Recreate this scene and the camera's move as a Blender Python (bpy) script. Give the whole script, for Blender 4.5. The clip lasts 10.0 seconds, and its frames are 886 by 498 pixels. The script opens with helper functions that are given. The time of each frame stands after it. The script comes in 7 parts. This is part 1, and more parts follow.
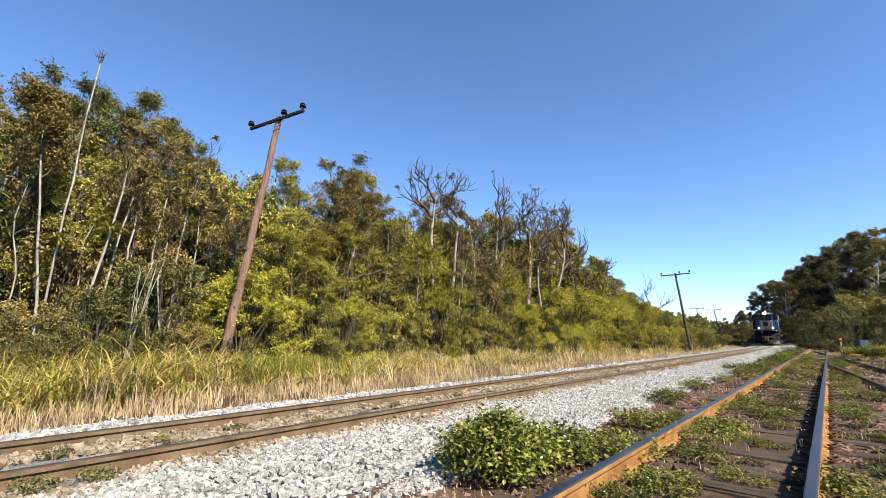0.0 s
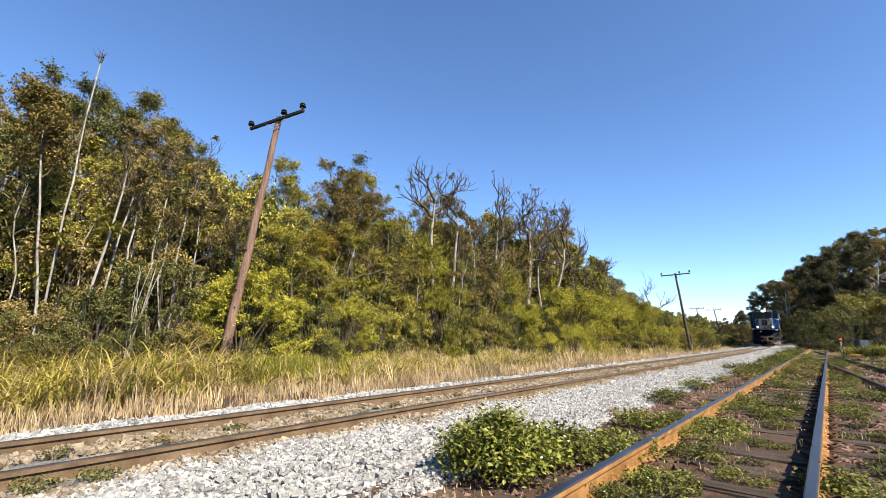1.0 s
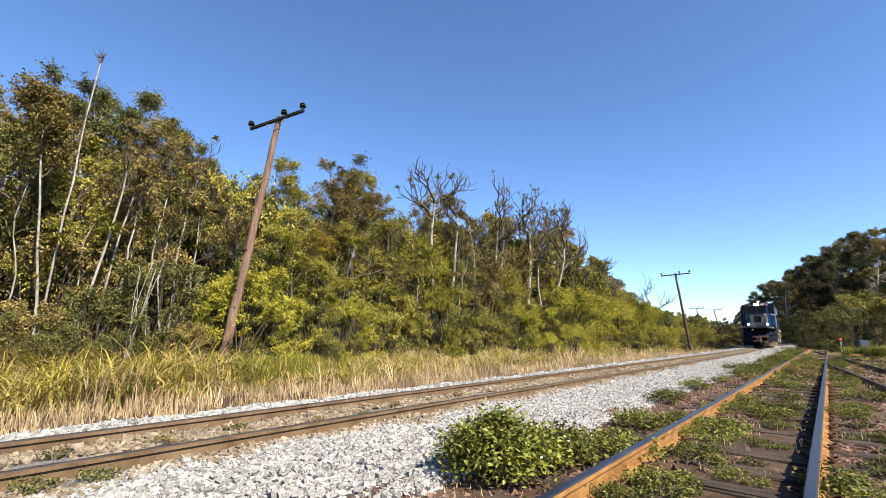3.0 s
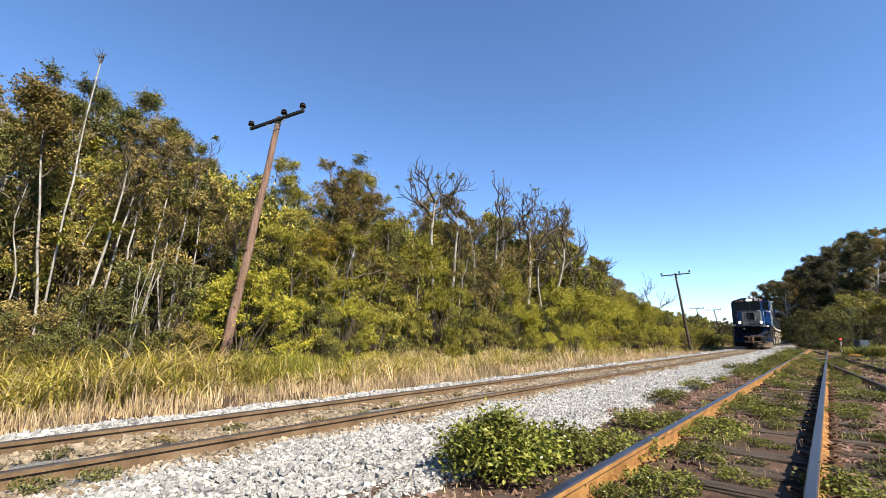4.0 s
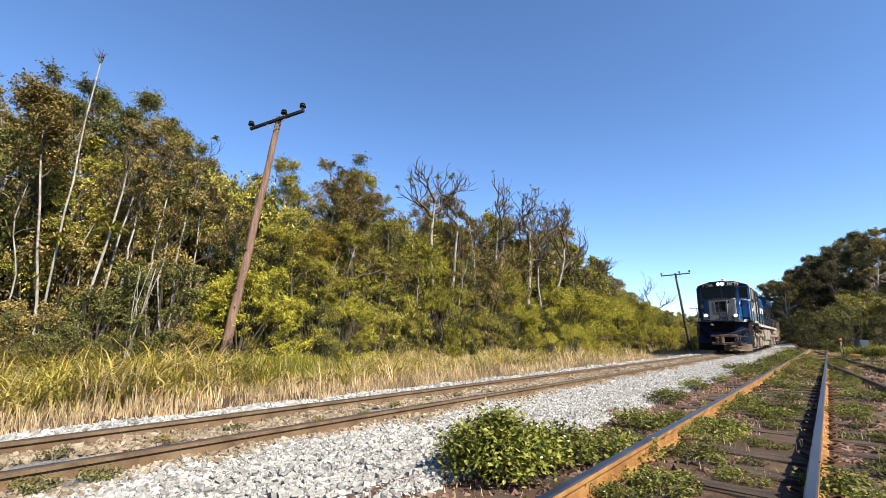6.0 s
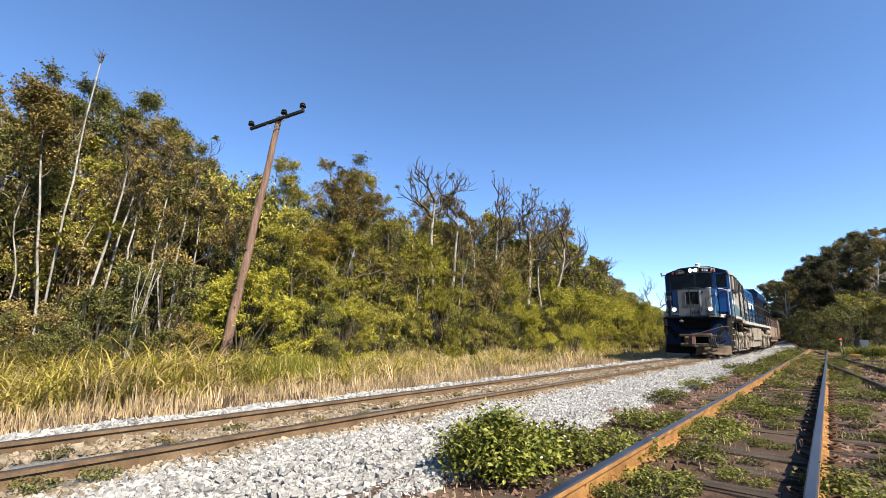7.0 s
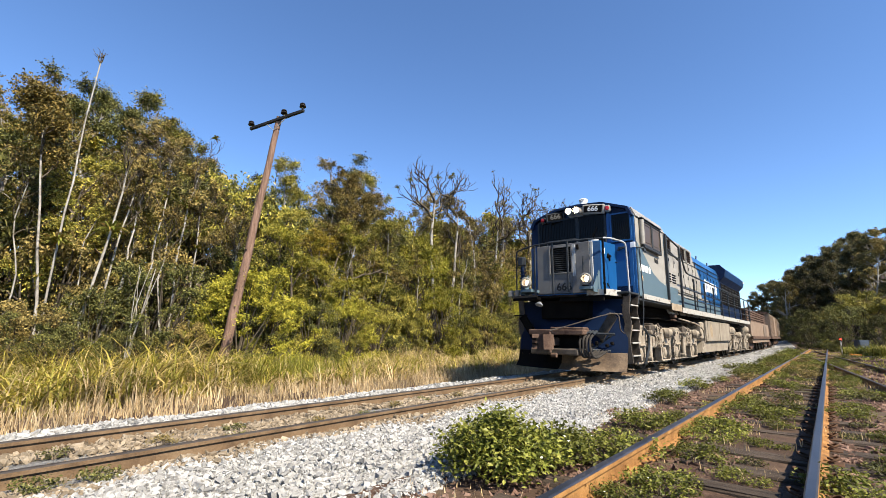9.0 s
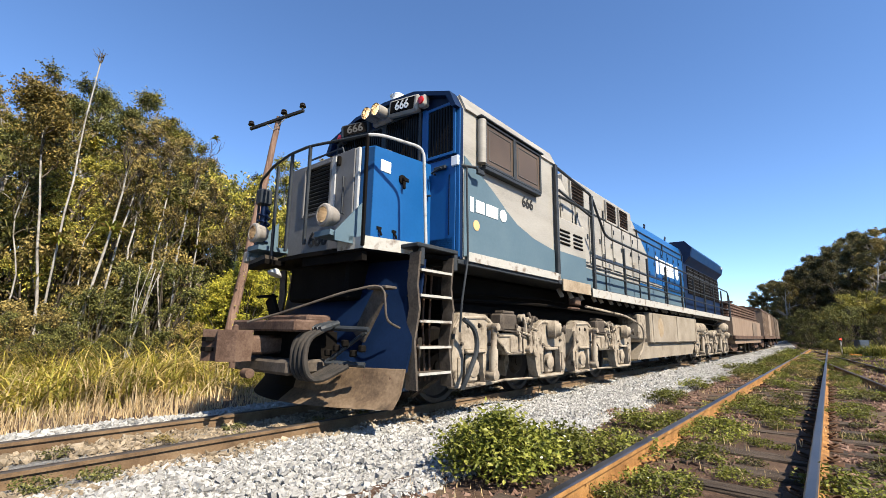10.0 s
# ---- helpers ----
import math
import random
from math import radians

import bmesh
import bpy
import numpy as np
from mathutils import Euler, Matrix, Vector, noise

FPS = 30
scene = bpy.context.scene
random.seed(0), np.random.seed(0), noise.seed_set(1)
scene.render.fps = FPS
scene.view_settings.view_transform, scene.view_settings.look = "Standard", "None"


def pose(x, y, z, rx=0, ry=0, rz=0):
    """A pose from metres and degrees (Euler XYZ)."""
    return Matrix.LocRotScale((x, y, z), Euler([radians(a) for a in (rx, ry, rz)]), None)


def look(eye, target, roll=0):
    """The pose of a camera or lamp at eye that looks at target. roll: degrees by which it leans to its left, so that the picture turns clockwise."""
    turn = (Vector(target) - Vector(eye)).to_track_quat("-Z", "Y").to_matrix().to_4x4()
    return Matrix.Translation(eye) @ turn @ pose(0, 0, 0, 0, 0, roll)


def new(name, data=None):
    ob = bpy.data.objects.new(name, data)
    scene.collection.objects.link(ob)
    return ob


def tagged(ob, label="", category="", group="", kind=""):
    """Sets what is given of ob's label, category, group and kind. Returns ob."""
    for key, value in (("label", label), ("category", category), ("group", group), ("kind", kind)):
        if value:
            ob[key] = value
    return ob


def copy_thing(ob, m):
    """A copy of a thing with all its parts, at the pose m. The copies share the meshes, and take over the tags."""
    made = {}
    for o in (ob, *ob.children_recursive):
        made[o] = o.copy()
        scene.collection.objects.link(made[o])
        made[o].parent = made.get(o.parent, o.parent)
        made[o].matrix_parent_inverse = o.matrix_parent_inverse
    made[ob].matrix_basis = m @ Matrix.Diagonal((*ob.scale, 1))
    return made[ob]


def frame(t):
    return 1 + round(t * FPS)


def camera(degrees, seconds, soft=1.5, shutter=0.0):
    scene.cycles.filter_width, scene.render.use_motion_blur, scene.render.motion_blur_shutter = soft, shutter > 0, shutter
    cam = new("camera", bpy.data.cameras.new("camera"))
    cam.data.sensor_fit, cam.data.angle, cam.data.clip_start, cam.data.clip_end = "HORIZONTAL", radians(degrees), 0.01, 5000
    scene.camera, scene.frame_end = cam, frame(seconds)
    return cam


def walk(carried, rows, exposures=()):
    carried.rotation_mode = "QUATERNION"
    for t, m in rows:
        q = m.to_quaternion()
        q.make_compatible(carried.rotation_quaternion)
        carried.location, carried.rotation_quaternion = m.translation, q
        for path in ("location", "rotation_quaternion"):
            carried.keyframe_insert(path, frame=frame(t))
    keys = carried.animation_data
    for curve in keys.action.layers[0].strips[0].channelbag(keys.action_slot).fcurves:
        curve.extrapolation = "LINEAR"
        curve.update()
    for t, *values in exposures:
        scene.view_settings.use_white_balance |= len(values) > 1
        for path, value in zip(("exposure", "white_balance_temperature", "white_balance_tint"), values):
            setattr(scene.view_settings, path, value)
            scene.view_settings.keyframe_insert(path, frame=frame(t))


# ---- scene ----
# ---- camera: it stands still beside the siding ----
cam = camera(88.84, 10.0, soft=0.68)
EYE = (0.0, 0.0, 0.942)
CAM_POSE = look(EYE, (0.0, math.cos(radians(10.477)), 0.942 + math.sin(radians(10.477))), 0.88)
walk(cam, [(0.0, CAM_POSE), (10.0, CAM_POSE)], [(0.0, 1.25), (10.0, 1.25)])

# ---- world and sun ----
SUN_AZIMUTH, SUN_ELEVATION = 138.0, 44.0  # degrees clockwise from +y, degrees up
world = bpy.data.worlds.new("sky")
scene.world = world
world.use_nodes = True
wn = world.node_tree
wn.nodes.clear()
sky = wn.nodes.new("ShaderNodeTexSky")
sky.sky_type, sky.sun_disc = "NISHITA", False
sky.sun_elevation, sky.sun_rotation = radians(SUN_ELEVATION), radians(SUN_AZIMUTH)
sky.altitude, sky.air_density, sky.dust_density, sky.ozone_density = 2600.0, 1.0, 0.6, 3.4
bg = wn.nodes.new("ShaderNodeBackground")
bg.inputs["Strength"].default_value = 0.112
out = wn.nodes.new("ShaderNodeOutputWorld")
tone = wn.nodes.new("ShaderNodeHueSaturation")
tone.inputs["Saturation"].default_value, tone.inputs["Hue"].default_value = 1.09, 0.502
wn.links.new(sky.outputs["Color"], tone.inputs["Color"])
wn.links.new(tone.outputs["Color"], bg.inputs["Color"])
wn.links.new(bg.outputs["Background"], out.inputs["Surface"])
sun_data = bpy.data.lights.new("sun", "SUN")
sun_data.energy, sun_data.angle, sun_data.color = 5.0, radians(0.53), (1.0, 0.905, 0.75)
sun = new("sun", sun_data)
sun_way = Vector((math.sin(radians(SUN_AZIMUTH)) * math.cos(radians(SUN_ELEVATION)),
                  math.cos(radians(SUN_AZIMUTH)) * math.cos(radians(SUN_ELEVATION)), math.sin(radians(SUN_ELEVATION))))
sun.matrix_world = look(sun_way * 60, (0, 0, 0))


# ---- plan of the two tracks: points at s metres along a track, v metres to its right-hand side ----
class Line:
    def __init__(self, x0, y0, turn, k0, k1, cap):
        self.s = np.arange(-120.0, 700.0, 0.1)
        sc = np.clip(self.s, -30.0, cap)
        self.th = turn + k0 * sc + 0.5 * k1 * np.where(sc > 0, sc ** 2, 0)
        i = int(np.argmin(abs(self.s)))
        x, y = np.cumsum(np.sin(self.th)) * 0.1, np.cumsum(np.cos(self.th)) * 0.1
        self.x, self.y = x - x[i] + x0, y - y[i] + y0

    def at(self, s, v=0.0):
        th = np.interp(s, self.s, self.th)
        return (np.interp(s, self.s, self.x) + v * np.cos(th), np.interp(s, self.s, self.y) - v * np.sin(th))

    def heading(self, s):
        return float(np.interp(s, self.s, self.th))


MAIN = Line(0.500, 8.0, 0.70206, 1.861e-4, -3.953e-5, 70)
SIDING = Line(3.296, 5.0, 0.700, 0.0, 0.0, 14)
SIDE_Z = 0.106   # the siding's rail tops; the main line's are at 0
HALF = 0.533     # half the distance between the rails' centres, metre gauge


def P(s, v, z=0.0):
    x, y = MAIN.at(s, v)
    return Vector((float(x), float(y), z))


# ---- builders ----
class Geo:
    """Vertices and faces of one mesh."""

    def __init__(self):
        self.v, self.f = [], []

    def add(self, verts, faces):
        n = len(self.v)
        self.v += [tuple(p) for p in verts]
        self.f += [tuple(i + n for i in f) for f in faces]
        return self

    def box(self, c, size, m=None, cut=0.0):
        hx, hy, hz = size[0] / 2, size[1] / 2, size[2] / 2
        cut = min(cut, hx * 0.9, hy * 0.9, hz * 0.9)
        vs = []
        if cut <= 0:
            for x in (-hx, hx):
                for y in (-hy, hy):
                    for z in (-hz, hz):
                        vs.append((x, y, z))
            fs = [(0, 1, 3, 2), (4, 6, 7, 5), (0, 4, 5, 1), (2, 3, 7, 6), (0, 2, 6, 4), (1, 5, 7, 3)]
        else:
            idx, fs = {}, []
            for sx in (-1, 1):
                for sy in (-1, 1):
                    for sz in (-1, 1):
                        for a in range(3):
                            d = [hx - cut, hy - cut, hz - cut]
                            d[a] += cut
                            idx[sx, sy, sz, a] = len(vs)
                            vs.append((sx * d[0], sy * d[1], sz * d[2]))
            ring = ((-1, -1), (1, -1), (1, 1), (-1, 1))
            for a in range(3):
                b, c2 = (a + 1) % 3, (a + 2) % 3
                for s in (-1, 1):
                    q = []
                    for r in ring:
                        k = [0, 0, 0]
                        k[a], k[b], k[c2] = s, r[0], r[1]
                        q.append(idx[k[0], k[1], k[2], a])
                    fs.append(tuple(q if s > 0 else q[::-1]))
                for r in ring:
                    lo, hi = [0, 0, 0], [0, 0, 0]
                    lo[a], lo[b], lo[c2] = -1, r[0], r[1]
                    hi[a], hi[b], hi[c2] = 1, r[0], r[1]
                    fs.append((idx[(*lo, b)], idx[(*hi, b)], idx[(*hi, c2)], idx[(*lo, c2)]))
            for sx in (-1, 1):
                for sy in (-1, 1):
                    for sz in (-1, 1):
                        fs.append(tuple(idx[sx, sy, sz, a] for a in range(3)))
        t = Matrix.Translation(c) @ (m if m is not None else Matrix())
        return self.add([t @ Vector(p) for p in vs], fs)

    def span(self, a, b, cut=0.0):
        """A box from corner a to corner b."""
        c = [(p + q) / 2 for p, q in zip(a, b)]
        return self.box(c, [abs(q - p) for p, q in zip(a, b)], None, cut)

    def tube(self, pts, r, n=8, caps=True):
        pts = [Vector(p) for p in pts]
        rs = r if isinstance(r, (list, tuple)) else [r] * len(pts)
        vs, fs, up = [], [], None
        for i, p in enumerate(pts):
            d = (pts[min(i + 1, len(pts) - 1)] - pts[max(i - 1, 0)])
            d = d.normalized() if d.length > 1e-9 else Vector((0, 0, 1))
            if up is None:
                up = Vector((0, 0, 1)) if abs(d.z) < 0.9 else Vector((1, 0, 0))
            a = d.cross(up).normalized()
            up = a.cross(d).normalized()
            for k in range(n):
                w = 2 * math.pi * k / n
                vs.append(p + (a * math.cos(w) + up * math.sin(w)) * rs[i])
        for i in range(len(pts) - 1):
            for k in range(n):
                fs.append((i * n + k, i * n + (k + 1) % n, (i + 1) * n + (k + 1) % n, (i + 1) * n + k))
        if caps:
            fs += [tuple(range(n))[::-1], tuple((len(pts) - 1) * n + k for k in range(n))]
        return self.add(vs, fs)

    def prism(self, ring, way):
        """The polygon ring drawn out along way."""
        ring, way, n = [Vector(p) for p in ring], Vector(way), len(ring)
        fs = [tuple(range(n))[::-1], tuple(range(n, 2 * n))]
        fs += [(i, (i + 1) % n, n + (i + 1) % n, n + i) for i in range(n)]
        return self.add(ring + [p + way for p in ring], fs)

    def turned(self, c, axis, profile, n=16):
        """A lathe round axis through c; profile: (distance along, radius)."""
        d = Vector(axis).normalized()
        a = d.cross(Vector((0, 0, 1)) if abs(d.z) < 0.9 else Vector((1, 0, 0))).normalized()
        b, vs, fs = d.cross(a), [], []
        for h, r in profile:
            for k in range(n):
                w = 2 * math.pi * k / n
                vs.append(Vector(c) + d * h + (a * math.cos(w) + b * math.sin(w)) * r)
        for i in range(len(profile) - 1):
            for k in range(n):
                fs.append((i * n + k, i * n + (k + 1) % n, (i + 1) * n + (k + 1) % n, (i + 1) * n + k))
        fs += [tuple(range(n))[::-1], tuple((len(profile) - 1) * n + k for k in range(n))]
        return self.add(vs, fs)

    def mesh(self, name, material, smooth=False, tidy=True):
        me = bpy.data.meshes.new(name)
        me.from_pydata([tuple(p) for p in self.v], [], self.f)
        if tidy:
            bm = bmesh.new()
            bm.from_mesh(me)
            bmesh.ops.recalc_face_normals(bm, faces=bm.faces)
            bm.to_mesh(me)
            bm.free()
        me.materials.append(material)
        if smooth:
            me.shade_smooth()
            if smooth != "all":
                me.set_sharp_from_angle(angle=radians(38))
        else:
            me.shade_flat()
        return me


def part(name, geo, material, parent, label="", smooth=False, at=None, tidy=True):
    me = geo if isinstance(geo, bpy.types.Mesh) else geo.mesh(name, material, smooth, tidy)
    ob = new(name, me)
    ob.parent = parent
    if at is not None:
        ob.matrix_basis = at
    return tagged(ob, label)


def thing(name, label, category, group="", kind="", at=None):
    ob = new(name)
    ob.empty_display_size = 0.3
    if at is not None:
        ob.matrix_basis = at
    return tagged(ob, label, category, group, kind)


def solid(name, geo, material, label, category, group="", kind="", smooth=False, at=None, tidy=True):
    me = geo if isinstance(geo, bpy.types.Mesh) else geo.mesh(name, material, smooth, tidy)
    ob = new(name, me)
    if at is not None:
        ob.matrix_basis = at
    return tagged(ob, label, category, group, kind)


def quads_mesh(name, verts, faces, material, smooth=False):
    """A mesh from arrays: verts (n, 3), faces (m, k)."""
    verts, faces = np.asarray(verts, np.float32), np.asarray(faces, np.int32)
    me = bpy.data.meshes.new(name)
    m, k = faces.shape
    me.vertices.add(len(verts))
    me.vertices.foreach_set("co", verts.ravel())
    me.loops.add(m * k)
    me.loops.foreach_set("vertex_index", faces.ravel())
    me.polygons.add(m)
    me.polygons.foreach_set("loop_start", np.arange(0, m * k, k, dtype=np.int32))
    me.update(calc_edges=True)
    me.validate()
    me.materials.append(material)
    if smooth:
        me.shade_smooth()
    else:
        me.shade_flat()
    return me


# ---- materials ----
DEEPEN = 0.76    # one factor on all base colours


def material(name, colors, scale=6.0, rough=0.6, metal=0.0, bump=0.15, fine=60.0, spots=None, spot_scale=2.0, spot_cover=0.5,
             island=0.0, each=0.0, stretch=(1, 1, 1), rough_vary=0.12, detail=6.0, through_light=0.0, bump_dist=0.02, gloss=0.2):
    """Two scales of noise mix the colours; spots: a third colour in patches; island, each: brightness varied by piece."""
    m = bpy.data.materials.new(name)
    m.use_nodes = True
    nt = m.node_tree
    bs = nt.nodes["Principled BSDF"]
    tc = nt.nodes.new("ShaderNodeTexCoord")
    mp = nt.nodes.new("ShaderNodeMapping")
    mp.inputs["Scale"].default_value = stretch
    nt.links.new(tc.outputs["Object"], mp.inputs["Vector"])

    def noise_at(sc, det):
        n = nt.nodes.new("ShaderNodeTexNoise")
        n.inputs["Scale"].default_value, n.inputs["Detail"].default_value, n.inputs["Roughness"].default_value = sc, det, 0.6
        nt.links.new(mp.outputs["Vector"], n.inputs["Vector"])
        return n
    n1, n2 = noise_at(scale, detail), noise_at(fine, 3.0)
    add = nt.nodes.new("ShaderNodeMath")
    add.operation = "MULTIPLY_ADD"
    nt.links.new(n2.outputs["Fac"], add.inputs[0])
    add.inputs[1].default_value = 0.45
    sub = nt.nodes.new("ShaderNodeMath")
    sub.operation = "SUBTRACT"
    nt.links.new(n1.outputs["Fac"], sub.inputs[0])
    sub.inputs[1].default_value = 0.225
    nt.links.new(sub.outputs[0], add.inputs[2])
    ramp = nt.nodes.new("ShaderNodeValToRGB")
    cr = ramp.color_ramp
    while len(cr.elements) < len(colors):
        cr.elements.new(0.5)
    for i, c in enumerate(colors):
        cr.elements[i].position = 0.3 + 0.4 * i / max(1, len(colors) - 1)
        cr.elements[i].color = (*(q * DEEPEN for q in c), 1)
    nt.links.new(add.outputs[0], ramp.inputs["Fac"])
    col = ramp.outputs["Color"]
    if spots is not None:
        n3 = noise_at(spot_scale, 7.0)
        r3 = nt.nodes.new("ShaderNodeValToRGB")
        r3.color_ramp.elements[0].position, r3.color_ramp.elements[1].position = 0.72 - 0.3 * spot_cover, 0.86 - 0.3 * spot_cover
        nt.links.new(n3.outputs["Fac"], r3.inputs["Fac"])
        mx = nt.nodes.new("ShaderNodeMix")
        mx.data_type = "RGBA"
        nt.links.new(r3.outputs["Color"], mx.inputs["Factor"])
        nt.links.new(col, mx.inputs["A"])
        mx.inputs["B"].default_value = (*(q * DEEPEN for q in spots), 1)
        col = mx.outputs["Result"]
    for amount, node, socket in ((island, "ShaderNodeNewGeometry", "Random Per Island"), (each, "ShaderNodeObjectInfo", "Random")):
        if amount:
            src = nt.nodes.new(node)
            mr = nt.nodes.new("ShaderNodeMapRange")
            mr.inputs["To Min"].default_value, mr.inputs["To Max"].default_value = 1 - amount, 1 + amount
            nt.links.new(src.outputs[socket], mr.inputs["Value"])
            hsv = nt.nodes.new("ShaderNodeHueSaturation")
            nt.links.new(mr.outputs["Result"], hsv.inputs["Value"])
            nt.links.new(col, hsv.inputs["Color"])
            col = hsv.outputs["Color"]
    nt.links.new(col, bs.inputs["Base Color"])
    mr = nt.nodes.new("ShaderNodeMapRange")
    mr.inputs["To Min"].default_value, mr.inputs["To Max"].default_value = max(0.02, rough - rough_vary), min(1, rough + rough_vary)
    nt.links.new(n1.outputs["Fac"], mr.inputs["Value"])
    nt.links.new(mr.outputs["Result"], bs.inputs["Roughness"])
    bs.inputs["Metallic"].default_value = metal
    bs.inputs["Specular IOR Level"].default_value = gloss
    if bump:
        bp = nt.nodes.new("ShaderNodeBump")
        bp.inputs["Strength"].default_value, bp.inputs["Distance"].default_value = bump, bump_dist
        nt.links.new(add.outputs[0], bp.inputs["Height"])
        nt.links.new(bp.outputs["Normal"], bs.inputs["Normal"])
    if through_light:
        tr = nt.nodes.new("ShaderNodeBsdfTranslucent")
        nt.links.new(col, tr.inputs["Color"])
        ms = nt.nodes.new("ShaderNodeMixShader")
        ms.inputs["Fac"].default_value = through_light
        nt.links.new(bs.outputs["BSDF"], ms.inputs[1])
        nt.links.new(tr.outputs["BSDF"], ms.inputs[2])
        nt.links.new(ms.outputs["Shader"], nt.nodes["Material Output"].inputs["Surface"])
    return m


def leaf_material(name, colors, through_light=0.22, rough=0.55, each=0.36):
    """Foliage: each leaf takes a colour of the range, each plant its own brightness."""
    m = bpy.data.materials.new(name)
    m.use_nodes = True
    nt = m.node_tree
    bs = nt.nodes["Principled BSDF"]
    geo = nt.nodes.new("ShaderNodeNewGeometry")
    ramp = nt.nodes.new("ShaderNodeValToRGB")
    cr = ramp.color_ramp
    while len(cr.elements) < len(colors):
        cr.elements.new(0.5)
    for i, c in enumerate(colors):
        cr.elements[i].position = i / (len(colors) - 1)
        cr.elements[i].color = (*(q * DEEPEN for q in c), 1)
    nt.links.new(geo.outputs["Random Per Island"], ramp.inputs["Fac"])
    tc = nt.nodes.new("ShaderNodeTexCoord")
    nz = nt.nodes.new("ShaderNodeTexNoise")
    nz.inputs["Scale"].default_value, nz.inputs["Detail"].default_value = 0.9, 3.0
    nt.links.new(tc.outputs["Object"], nz.inputs["Vector"])
    mr = nt.nodes.new("ShaderNodeMapRange")
    mr.inputs["From Min"].default_value, mr.inputs["From Max"].default_value = 0.3, 0.7
    mr.inputs["To Min"].default_value, mr.inputs["To Max"].default_value = 0.6, 1.4
    nt.links.new(nz.outputs["Fac"], mr.inputs["Value"])
    oi = nt.nodes.new("ShaderNodeObjectInfo")
    mo = nt.nodes.new("ShaderNodeMapRange")
    mo.inputs["To Min"].default_value, mo.inputs["To Max"].default_value = 1 - each, 1 + each
    nt.links.new(oi.outputs["Random"], mo.inputs["Value"])
    mu = nt.nodes.new("ShaderNodeMath")
    mu.operation = "MULTIPLY"
    nt.links.new(mr.outputs["Result"], mu.inputs[0])
    nt.links.new(mo.outputs["Result"], mu.inputs[1])
    hsv = nt.nodes.new("ShaderNodeHueSaturation")
    nt.links.new(mu.outputs[0], hsv.inputs["Value"])
    nt.links.new(ramp.outputs["Color"], hsv.inputs["Color"])
    nt.links.new(hsv.outputs["Color"], bs.inputs["Base Color"])
    bs.inputs["Roughness"].default_value = rough
    bs.inputs["Specular IOR Level"].default_value = 0.18
    tr = nt.nodes.new("ShaderNodeBsdfTranslucent")
    nt.links.new(hsv.outputs["Color"], tr.inputs["Color"])
    ms = nt.nodes.new("ShaderNodeMixShader")
    ms.inputs["Fac"].default_value = through_light
    nt.links.new(bs.outputs["BSDF"], ms.inputs[1])
    nt.links.new(tr.outputs["BSDF"], ms.inputs[2])
    nt.links.new(ms.outputs["Shader"], nt.nodes["Material Output"].inputs["Surface"])
    return m


def glow(name, color, strength):
    m = bpy.data.materials.new(name)
    m.use_nodes = True
    bs = m.node_tree.nodes["Principled BSDF"]
    bs.inputs["Base Color"].default_value = (*color, 1)
    bs.inputs["Emission Color"].default_value = (*color, 1)
    bs.inputs["Emission Strength"].default_value = strength
    return m


def plain(name, color, rough=0.5, metal=0.0):
    m = bpy.data.materials.new(name)
    m.use_nodes = True
    bs = m.node_tree.nodes["Principled BSDF"]
    bs.inputs["Base Color"].default_value = (*color, 1)
    bs.inputs["Roughness"].default_value, bs.inputs["Metallic"].default_value = rough, metal
    return m


SOIL = material("soil", [(0.045, 0.028, 0.018), (0.09, 0.056, 0.037), (0.145, 0.095, 0.066)], scale=1.5, fine=40, rough=0.95, bump=0.6, spots=(0.1, 0.12, 0.035), spot_scale=0.6)
BED = material("brown_ballast", [(0.04, 0.023, 0.015), (0.085, 0.05, 0.033), (0.15, 0.095, 0.065)], scale=18, fine=80, rough=0.95, bump=0.8)
BALLAST = material("white_crushed_stone", [(0.238, 0.231, 0.218), (0.343, 0.336, 0.317), (0.449, 0.44, 0.415)], scale=9, fine=120, rough=0.9, bump=0.35, island=0.3, each=0.25, spots=(0.42, 0.32, 0.22), spot_scale=2.5, spot_cover=0.25)
BALLAST_DUST = material("grey_stone_dust", [(0.14, 0.134, 0.125), (0.23, 0.222, 0.208), (0.33, 0.32, 0.302)], scale=14, fine=45, rough=0.95, bump=1.0, bump_dist=0.05)
TAN_STONE = material("tan_dirty_stone", [(0.156, 0.118, 0.079), (0.266, 0.21, 0.144), (0.36, 0.302, 0.226)], scale=8, fine=100, rough=0.9, bump=0.35, island=0.35, each=0.3)
OLD_STONE = material("old_brown_stone", [(0.0748, 0.044, 0.0312), (0.167, 0.1, 0.0725), (0.29, 0.192, 0.148)], scale=7, fine=90, rough=0.9, bump=0.4, island=0.35, each=0.3)
RUST = material("rusty_rail_steel", [(0.17, 0.078, 0.026), (0.31, 0.155, 0.05), (0.43, 0.23, 0.08)], scale=5, fine=90, rough=0.8, bump=0.3, spots=(0.07, 0.04, 0.025), spot_scale=3)
BROWN_RAIL = material("brown_rail_steel", [(0.1, 0.062, 0.034), (0.165, 0.105, 0.058), (0.23, 0.155, 0.09)], scale=4, fine=80, rough=0.8, bump=0.25)
CLIP = material("dark_rusty_clip", [(0.06, 0.032, 0.018), (0.12, 0.065, 0.034)], scale=8, rough=0.85, bump=0.2)
MAIN_HEAD = material("dull_main_rail_head", [(0.05, 0.04, 0.034), (0.1, 0.085, 0.075)], scale=3, fine=90, rough=0.6, metal=0.4, bump=0.05)
